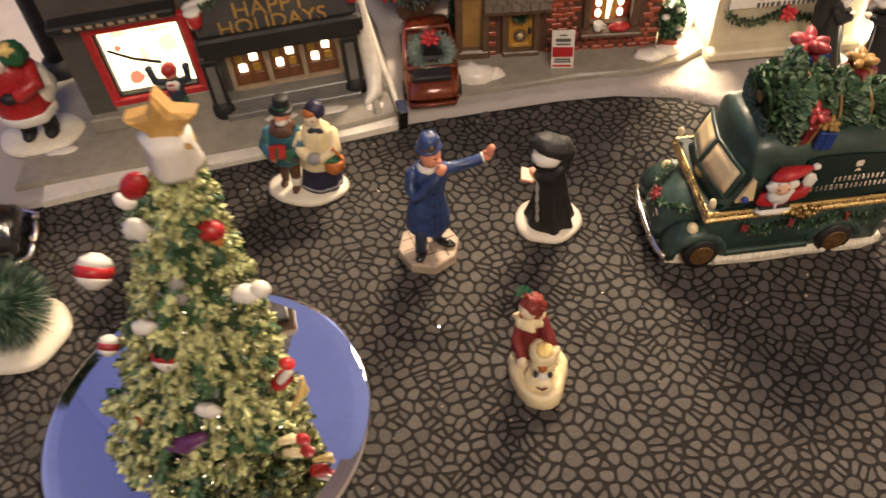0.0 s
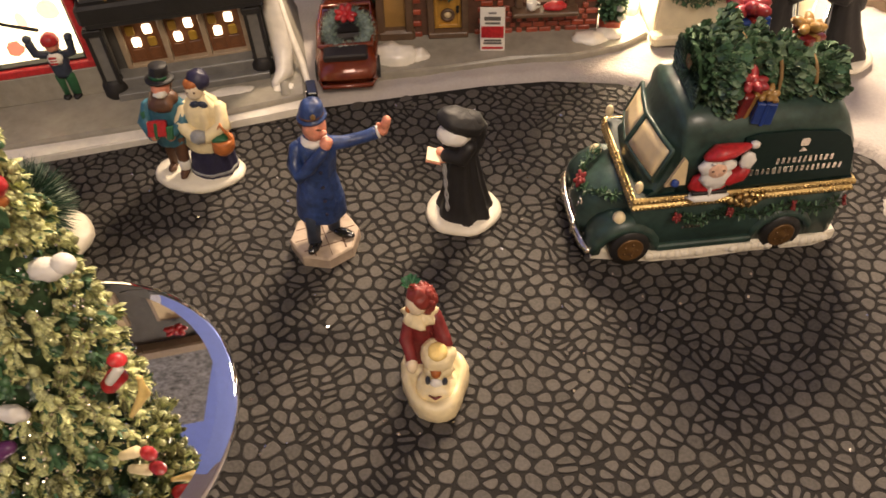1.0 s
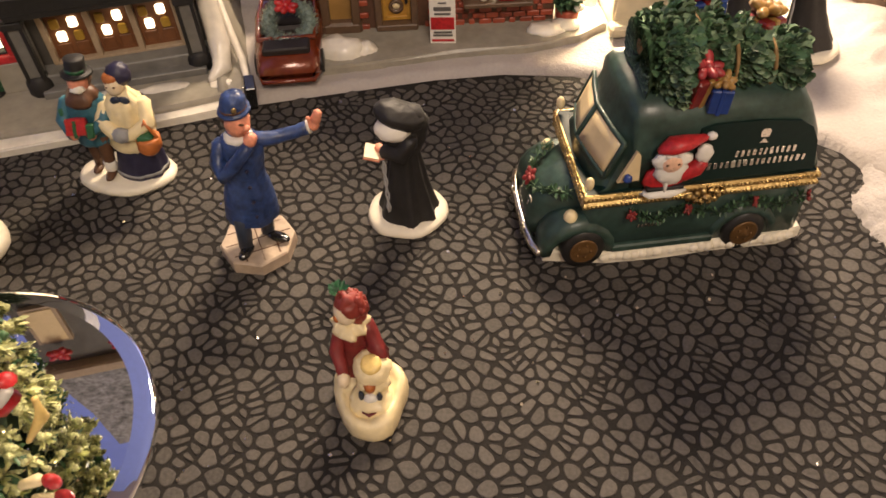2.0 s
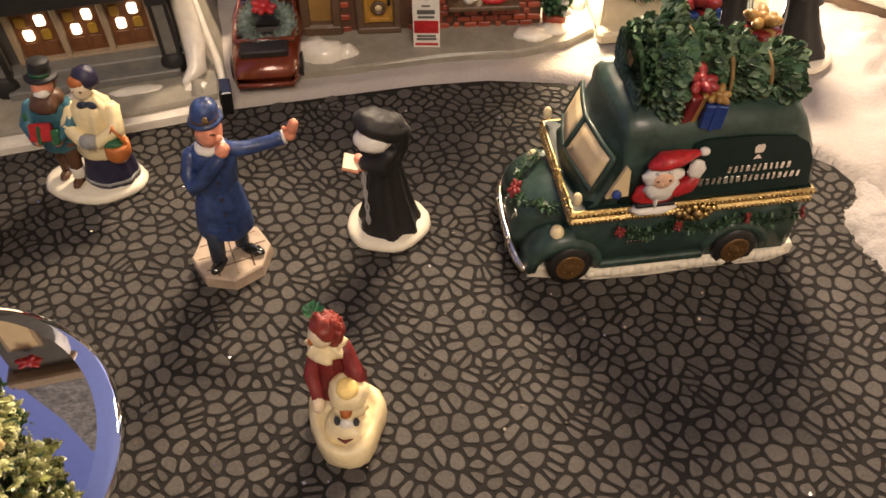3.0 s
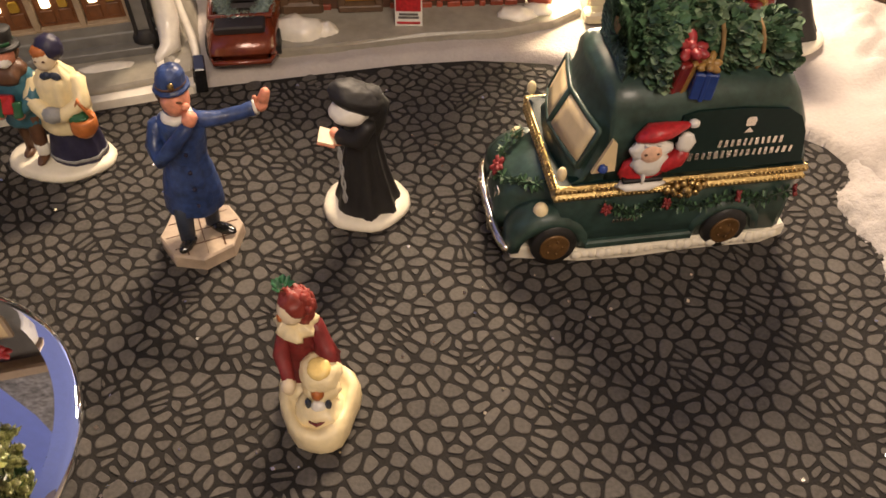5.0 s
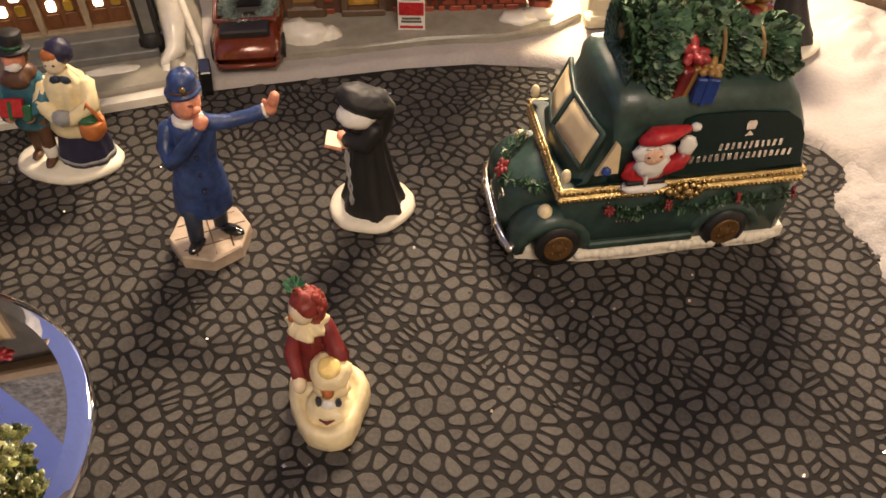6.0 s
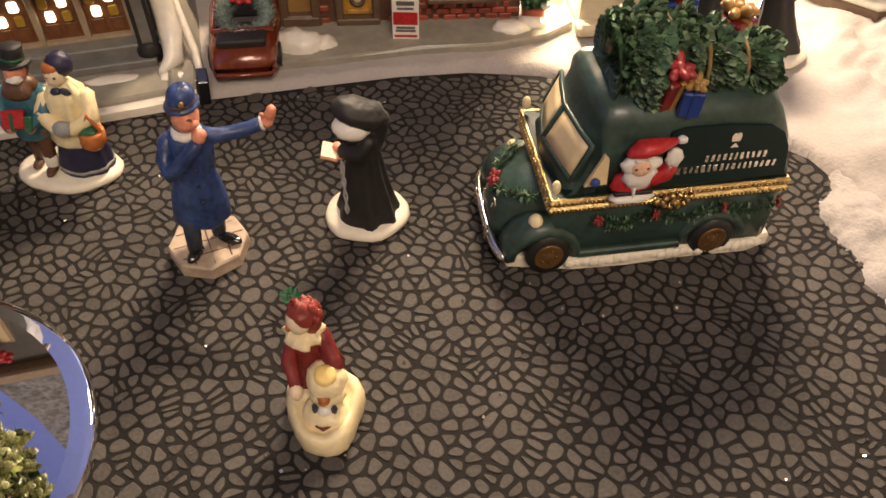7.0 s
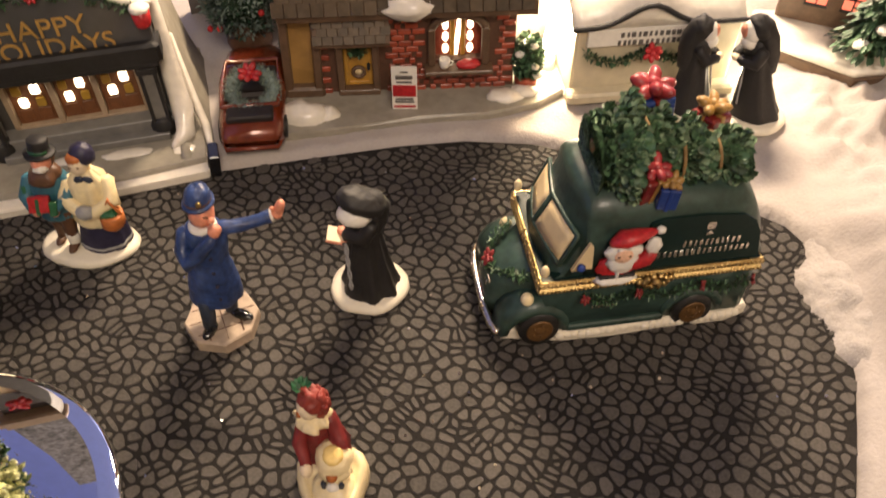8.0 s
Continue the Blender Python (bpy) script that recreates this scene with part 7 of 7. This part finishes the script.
# ---- dark timber building, ledge and snowy fir at the far end ----
def build_lodge():
    b = thing("timber_lodge", (0.2733, 0.4973, 0.0), -22.5, "dark brown timber lodge with glowing orange windows on snowy ledge", "building", size=0.93)
    bm = bmesh.new()
    box(bm, (0, 0.0180, 0.0300), (0.0800, 0.0400, 0.0560), 0, None, 0.03)
    part("wall", bm, TIMBER, b)
    for u in (-0.022, -0.004, 0.016):
        bm = bmesh.new()
        box(bm, (u, -0.0024, 0.0330), (0.0100, 0.0014, 0.0130), 0, None, 0.1)
        w = part("window", bm, POSTERRED, b, "glowing orange window")
        bm = bmesh.new()
        for c, s in (((u, -0.0034, 0.0330), (0.0008, 0.0010, 0.0130)), ((u, -0.0034, 0.0330), (0.0100, 0.0010, 0.0008)), ((u, -0.0032, 0.0262), (0.0116, 0.0018, 0.0014))):
            box(bm, c, s, 0)
        part("mullion", bm, BLACK, w)
    bm = bmesh.new()
    loft(bm, [[(u, -0.006, 0.056), (u, -0.006, 0.060), (u, 0.020, 0.085), (u, 0.044, 0.060), (u, 0.044, 0.056)] for u in (-0.044, 0.044)], 0, None, True, False)
    part("roof", bm, GLAZE, b, "snow covered roof")
    return b


build_lodge()
bm = bmesh.new()
LEDGE = [(0.2222, 0.4950), (0.2372, 0.4815), (0.2650, 0.4617), (0.2803, 0.4643), (0.3112, 0.4804), (0.3107, 0.5081), (0.2293, 0.5150)]
slab(bm, LEDGE, 0.0, 0.0100, 0, None, 0.001)
ledge = solid("rock_ledge", bm, TIMBER, (0, 0, 0), 0, "dark brown ledge with snow on top", "ledge")
bm = bmesh.new()
slab(bm, [(x, y + 0.0012) for x, y in LEDGE], 0.0100, 0.0138, 0, None, 0.0016, True)
part("snow_top", bm, GLAZE, ledge, "white snow on top")


def snowy_fir(place, h, seed):
    t = thing("snowy_fir", place, 0, "small dark green fir tree with white snow on boughs", "fir tree")
    rr = random.Random(seed)
    bm = bmesh.new()
    lathe(bm, [(0.0030, 0), (0.0022, h * 0.3), (0.0006, h * 0.95)], (0, 0, 0), 0, 10)
    part("trunk", bm, BROWN, t)
    bm = bmesh.new()
    for i in range(1100):
        f, a = rr.random() ** 1.3, rr.uniform(0, 2 * math.pi)
        r0 = h * 0.34 * (1 - f) * (0.75 + 0.25 * math.cos(f * 40)) * rr.uniform(0.5, 1.0) + 0.0008
        leaf(bm, Vector((r0 * math.cos(a), r0 * math.sin(a), h * (0.12 + 0.86 * f))), Vector((math.cos(a), math.sin(a), -0.5)), Vector((0, 0, 1)), 0.0050, 0.0026, 0, 0.3)
    part("crown", bm, FIR, t)
    for k in range(9):
        f, a = rr.uniform(0.1, 0.8), rr.uniform(3.2, 6.2)
        r0 = h * 0.34 * (1 - f) * 0.9
        bm = bmesh.new()
        ball(bm, (r0 * math.cos(a), r0 * math.sin(a), h * (0.14 + 0.86 * f)), (0.0045, 0.0035, 0.0018), 0, 10, 7, rot(0, 0, math.degrees(a)), 0.3, k)
        part("snow_tuft", bm, WHITE, t)
    return t


snowy_fir((0.2746, 0.4768, 0.0135), 0.050, 50)

# ---- things at the left: lamp post and black car ----
post = thing("lamp_post", (-0.2149, 0.4364, 0.0), 0, "black street lamp post with heavy round foot", "lamp post", size=1.08)
bm = bmesh.new()
lathe(bm, [(0.0100, 0), (0.0106, 0.004), (0.0088, 0.0100), (0.0060, 0.0120)], (0, 0, 0.002), 0, 18)
part("foot", bm, BLACK, post)
bm = bmesh.new()
lathe(bm, [(0.0062, 0.0120), (0.0056, 0.060), (0.0046, 0.100), (0.0040, 0.120)], (0, 0, 0.002), 0, 14)
part("pole", bm, BLACK, post)
bm = bmesh.new()
lathe(bm, [(0.0040, 0), (0.0075, 0.004), (0.0060, 0.018), (0.0016, 0.022)], (0, 0, 0.122), 0, 12)
part("lantern", bm, BLACK, post)

bc = thing("black_car", (-0.2038, 0.3113, 0.0), 17.0, "black toy car with chrome bumper standing on the mat", "toy car", size=1.1)
bm = bmesh.new()
secs = []
for x, w, z1 in ((0.0165, 0.022, 0.012), (0.014, 0.026, 0.016), (0.004, 0.028, 0.018), (-0.004, 0.028, 0.027), (-0.025, 0.028, 0.028), (-0.040, 0.026, 0.018), (-0.044, 0.022, 0.012)):
    pts = [(-w / 2 + 0.002, 0.003), (-w / 2, 0.008), (-w / 2, z1 - 0.004), (-w / 2 + 0.004, z1), (w / 2 - 0.004, z1), (w / 2, z1 - 0.004), (w / 2, 0.008), (w / 2 - 0.002, 0.003)]
    secs.append([(x, y, z) for y, z in pts])
loft(bm, secs, 0)
part("body", bm, GLOSSBLACK, bc)
bm = bmesh.new()
tube(bm, [(0.0140, -0.0150, 0.0055), (0.0195, -0.0120, 0.0055), (0.0205, 0, 0.0055), (0.0195, 0.0120, 0.0055), (0.0140, 0.0150, 0.0055)], 0.0014, 0, 10)
for y in (-0.006, 0.006):
    tube(bm, [(0.0210, y, 0.0035), (0.0212, y, 0.0100)], 0.0009, 0, 8)
part("bumper", bm, SILVER, bc, "chrome bumper")
for x in (0.006, -0.030):
    for y in (-0.0135, 0.0135):
        bm = bmesh.new()
        lathe(bm, [(0.003, -0.0016), (0.0062, -0.0014), (0.0062, 0.0014), (0.003, 0.0016)], (x, y, 0.0062), 0, 18, 1, 1, rot(90, 0, 0))
        part("wheel", bm, TYRE, bc)


# ---- cotton fluff at the right-hand edge of the mat ----
TUFTS = ((0.2221, 0.3456, 0.010), (0.2147, 0.3412, 0.005), (0.2353, 0.3356, 0.016), (0.2311, 0.3121, 0.012), (0.2471, 0.3426, 0.020), (0.2411, 0.3684, 0.018),
         (0.2531, 0.3179, 0.022), (0.2575, 0.3770, 0.020))


def fluff_height(x, y):
    wx = x + 0.0030 * noise.noise(Vector((x * 110, y * 110, 5)))
    wy = y + 0.0030 * noise.noise(Vector((x * 110, y * 110, 9)))
    h = sum(0.40 * s * math.exp(-((wx - a) ** 2 + (wy - b) ** 2) / (s * s * 0.9)) for a, b, s in TUFTS)
    h = h * 0.8 - 0.0016 + 0.0004 * noise.noise(Vector((x * 320, y * 320, 2)))
    return h if h < 0 else math.sqrt(h * 0.0055) * (1 + 0.45 * noise.noise(Vector((x * 120, y * 120, 4))) + 0.16 * noise.noise(Vector((x * 300, y * 300, 4))))


step, fx, fy = 0.0009, 0.198, 0.222
cols, rows = 100, 200
rr = random.Random(90)
heights = [[fluff_height(fx + i * step, fy + j * step) for i in range(cols)] for j in range(rows)]
verts = [(fx + i * step, fy + j * step, max(-0.0006, heights[j][i])) for j in range(rows) for i in range(cols)]
faces = [(j * cols + i, j * cols + i + 1, j * cols + cols + i + 1, j * cols + cols + i) for j in range(rows - 1) for i in range(cols - 1)
         if max(heights[j][i], heights[j][i + 1], heights[j + 1][i], heights[j + 1][i + 1]) > 0]
for k in range(9000):
    i, j = rr.randrange(cols), rr.randrange(rows)
    if -0.0002 < heights[j][i] < 0.0045:
        a = Vector((fx + i * step, fy + j * step, heights[j][i]))
        e = a + Vector((rr.uniform(-1, 0.6), rr.uniform(-1, 1), rr.uniform(0.0, 0.6))) * 0.0022
        w = (e - a).cross(Vector((0.2, 0.3, 1))).normalized() * 0.00004
        m = len(verts)
        verts += [tuple(a - w), tuple(a + w), tuple(e)]
        faces.append((m, m + 1, m + 2))
me = bpy.data.meshes.new("cotton_fluff")
me.from_pydata(verts, [], faces)
me.polygons.foreach_set("use_smooth", [True] * len(me.polygons))
me.materials.append(FLUFF)
tagged(new("cotton_fluff", me), "tufts of white cotton fluff along the mat edge", "cotton", "", "stuff")

# glitter flakes fallen on the mat
bm = bmesh.new()
rr = random.Random(91)
for k in range(110):
    x, y = rr.uniform(-0.16, 0.21), rr.uniform(0.20, 0.41)
    if inside(x, y):
        r, s = rot(rr.uniform(-25, 25), rr.uniform(-25, 25), rr.uniform(0, 90)), rr.uniform(0.00025, 0.0005)
        put(bm, [(-s, -s, 0), (s, -s, 0), (s, s, 0), (-s, s, 0)], [(0, 1, 2, 3)], Matrix.Translation((x, y, 0.0004)) @ r, 0, False)
solid("glitter_specks", bm, SILVER, (0, 0, 0), 0, "tiny silver glitter specks scattered on the cobbled mat", "glitter", "", "stuff")

# second bulb behind the two nuns, and a cloth behind the toy car
bulb2 = copy_thing(bulb, pose(0.2150, 0.4616, -0.0040))
tagged(bulb2, "bright warm light bulb in snow behind the two nuns")
bm = bmesh.new()
secs = []
for k, x in enumerate((-0.063, -0.050, -0.037, -0.024, -0.011, 0.001, 0.009)):
    o = 0.003 * math.sin(k * 1.9)
    secs.append([(x, 0.519 + o, z) for z in (0.0, 0.03, 0.06, 0.085)] + [(x, 0.523 + o, z) for z in (0.085, 0.06, 0.03, 0.0)])
loft(bm, secs, 0)
solid("backing_cloth", bm, PAVE, (0, 0, 0), 0, "dull tan cloth hanging upright behind the toy car", "cloth")

clip = thing("black_clip", (-0.0244, 0.4011, 0.0), 18.6, "small glossy black clip standing beside the shop step", "clip")
bm = bmesh.new()
box(bm, (0, 0, 0.0060), (0.0046, 0.0105, 0.0110), 0, rot(0, 6, 0), 0.1)
part("clip_body", bm, GLOSSBLACK, clip)
bm = bmesh.new()
box(bm, (-0.0026, -0.0020, 0.0062), (0.0006, 0.0008, 0.0096), 0, rot(0, 6, 0), 0.2)
part("clip_edge", bm, SILVER, clip, "bright metal edge")


# ---- pieces: shingles, bricks, cobbles ----
def shingles(parent, u0, u1, p0, p1, rows, w, material):
    """Rows of shingles on a slope from p0 = (n, z) up to p1, as pieces sharing one mesh."""
    bm = bmesh.new()
    sl = math.degrees(math.atan2(p1[1] - p0[1], p1[0] - p0[0]))
    ln = math.hypot(p1[1] - p0[1], p1[0] - p0[0]) / rows
    box(bm, (0, 0, 0), (w * 0.94, ln * 1.12, 0.0009), 0, None, 0.15)
    me = mesh_of("shingle", bm, material)
    rr = random.Random(60)
    for i in range(rows):
        f = (i + 0.5) / rows
        u = u0 + (w / 2 if i % 2 else 0)
        while u < u1:
            ob = new("shingle", me)
            ob.parent = parent
            ob.matrix_local = pose(u, p0[0] + (p1[0] - p0[0]) * f - 0.0004, p0[1] + (p1[1] - p0[1]) * f + 0.0004, sl - 3, rr.uniform(-2, 2), 0)
            u += w


shingles(porch_roof, -0.0100, 0.0215, (-0.0072, 0.0362), (0.0010, 0.0520), 5, 0.0046, SHINGLE)
shingles(house_roof, -0.0250, 0.0860, (-0.0062, 0.0498), (0.0045, 0.0840), 6, 0.0056, SHINGLE)

bm = bmesh.new()
box(bm, (0, 0, 0), (0.0056, 0.0016, 0.0025), 0, None, 0.18)
BRICKMESH = mesh_of("brick", bm, BRICK)
bm = bmesh.new()
box(bm, (0, 0, 0), (0.0026, 0.0016, 0.0025), 0, None, 0.18)
HALFBRICK = mesh_of("half_brick", bm, BRICK)
rr = random.Random(61)
row = 0
z = 0.0072
while z < 0.0460:
    u = -0.0090 + (0.0031 if row % 2 else 0)
    while u < 0.0765:
        door = -0.0036 < u + 0.0026 and u - 0.0026 < 0.0166 and z < 0.0350
        porch = u < 0.0220 and z > 0.0340
        win = 0.0380 < u + 0.0026 and u - 0.0026 < 0.0662 and z > 0.0178
        if not (door or porch or win):
            ob = new("brick", BRICKMESH if rr.random() < 0.8 else HALFBRICK)
            ob.parent = house_wall
            ob.matrix_local = pose(u, -0.0002 + rr.uniform(-0.0003, 0.0002), z, 0, rr.uniform(-2, 2), 0)
        u += 0.0062
    z += 0.0030
    row += 1


def clip_cell(poly, nx, ny, d):
    """Keeps the part of poly where x * nx + y * ny <= d."""
    out = []
    for (ax, ay), (bx, by) in zip(poly, poly[1:] + poly[:1]):
        fa, fb = ax * nx + ay * ny - d, bx * nx + by * ny - d
        if fa <= 0:
            out.append((ax, ay))
        if (fa < 0) != (fb < 0):
            t = fa / (fa - fb)
            out.append((ax + (bx - ax) * t, ay + (by - ay) * t))
    return out


def rounded(poly, k):
    """Cuts every corner of poly at k along its edges."""
    out = []
    for (ax, ay), (bx, by) in zip(poly, poly[1:] + poly[:1]):
        out += [(ax + (bx - ax) * k, ay + (by - ay) * k), (bx + (ax - bx) * k, by + (ay - by) * k)]
    return out


def cobbles():
    """Rounded stones, single or stacked two to four side by side in groups that lie at all angles."""
    rng = random.Random(5)
    seeds = []
    step = 0.0066
    for j in range(int(0.30 / (step * 0.87)) + 1):
        for i in range(int(0.50 / step) + 1):
            x = -0.25 + (i + (0.5 if j % 2 else 0)) * step + rng.uniform(-0.0015, 0.0015)
            y = 0.150 + j * step * 0.87 + rng.uniform(-0.0015, 0.0015)
            n = rng.choice((1, 1, 1, 2, 2, 2, 3))
            a = rng.choice((-0.75, -0.75, 0.8, 0.1)) + rng.uniform(-0.35, 0.35)
            pitch = (0.0034, 0.0033, 0.0027)[n - 1] * rng.uniform(0.9, 1.12)
            for k in range(n):
                o = (k - (n - 1) / 2) * pitch
                seeds.append((x - math.sin(a) * o, y + math.cos(a) * o))
    cell = 0.009
    grid = {}
    for p in seeds:
        grid.setdefault((int(p[0] // cell), int(p[1] // cell)), []).append(p)
    cells = []
    for x, y in seeds:
        if edge_gap(x, y) > -0.0016:
            continue
        poly = [(-0.008, -0.008), (0.008, -0.008), (0.008, 0.008), (-0.008, 0.008)]
        gi, gj = int(x // cell), int(y // cell)
        near = [(px - x, py - y) for a in (-1, 0, 1) for b in (-1, 0, 1) for px, py in grid.get((gi + a, gj + b), ())]
        gap = GAP * rng.uniform(0.8, 1.25) / 2
        for dx, dy in sorted(near, key=lambda q: q[0] * q[0] + q[1] * q[1])[1:22]:
            d = math.hypot(dx, dy)
            poly = clip_cell(poly, dx / d, dy / d, max(0.0004, d / 2 - gap))
            if len(poly) < 3:
                break
        if len(poly) < 3:
            continue
        poly = [q for q, r in zip(poly, poly[1:] + poly[:1]) if math.hypot(q[0] - r[0], q[1] - r[1]) > 0.0004]
        if len(poly) < 3:
            continue
        ring = rounded(rounded(poly, rng.uniform(0.20, 0.29)), 0.25)
        cx, cy = sum(q[0] for q in ring) / len(ring), sum(q[1] for q in ring) / len(ring)
        wob = [1 + 0.05 * noise.noise(Vector(((x + a) * 900, (y + b) * 900, 1))) for a, b in ring]
        cells.append((x + cx, y + cy, [((a - cx) * w, (b - cy) * w) for (a, b), w in zip(ring, wob)]))
    return cells


GAP = 0.00100


def cobble_geometry(cx, cy, ring, verts, faces):
    n, k = len(ring), len(verts)
    verts += [(cx + x, cy + y, -0.0004) for x, y in ring]
    verts += [(cx + x * 0.985, cy + y * 0.985, -0.00008) for x, y in ring]
    verts += [(cx + x * 0.88, cy + y * 0.88, 0.00006) for x, y in ring]
    for a in (0, 1):
        faces += [(k + a * n + j, k + a * n + (j + 1) % n, k + (a + 1) * n + (j + 1) % n, k + (a + 1) * n + j) for j in range(n)]
    faces.append(tuple(k + 2 * n + j for j in range(n)))


rest_v, rest_f, single = [], [], 0
for cx, cy, ring in cobbles():
    if 0.020 < cx < 0.130 and 0.215 < cy < 0.300 and single < 300:
        v, f = [], []
        cobble_geometry(0, 0, ring, v, f)
        me = bpy.data.meshes.new("cobble")
        me.from_pydata(v, [], f)
        me.materials.append(COBBLE)
        ob = new("cobble", me)
        ob.parent = mat_sheet
        ob.location = (cx, cy, 0)
        single += 1
    else:
        cobble_geometry(cx, cy, ring, rest_v, rest_f)
me = bpy.data.meshes.new("cobble_field")
me.from_pydata(rest_v, [], rest_f)
me.materials.append(COBBLE)
field = new("cobble_field", me)
field.parent = mat_sheet
tagged(field, "many small grey cobbles", "", "", "stuff")
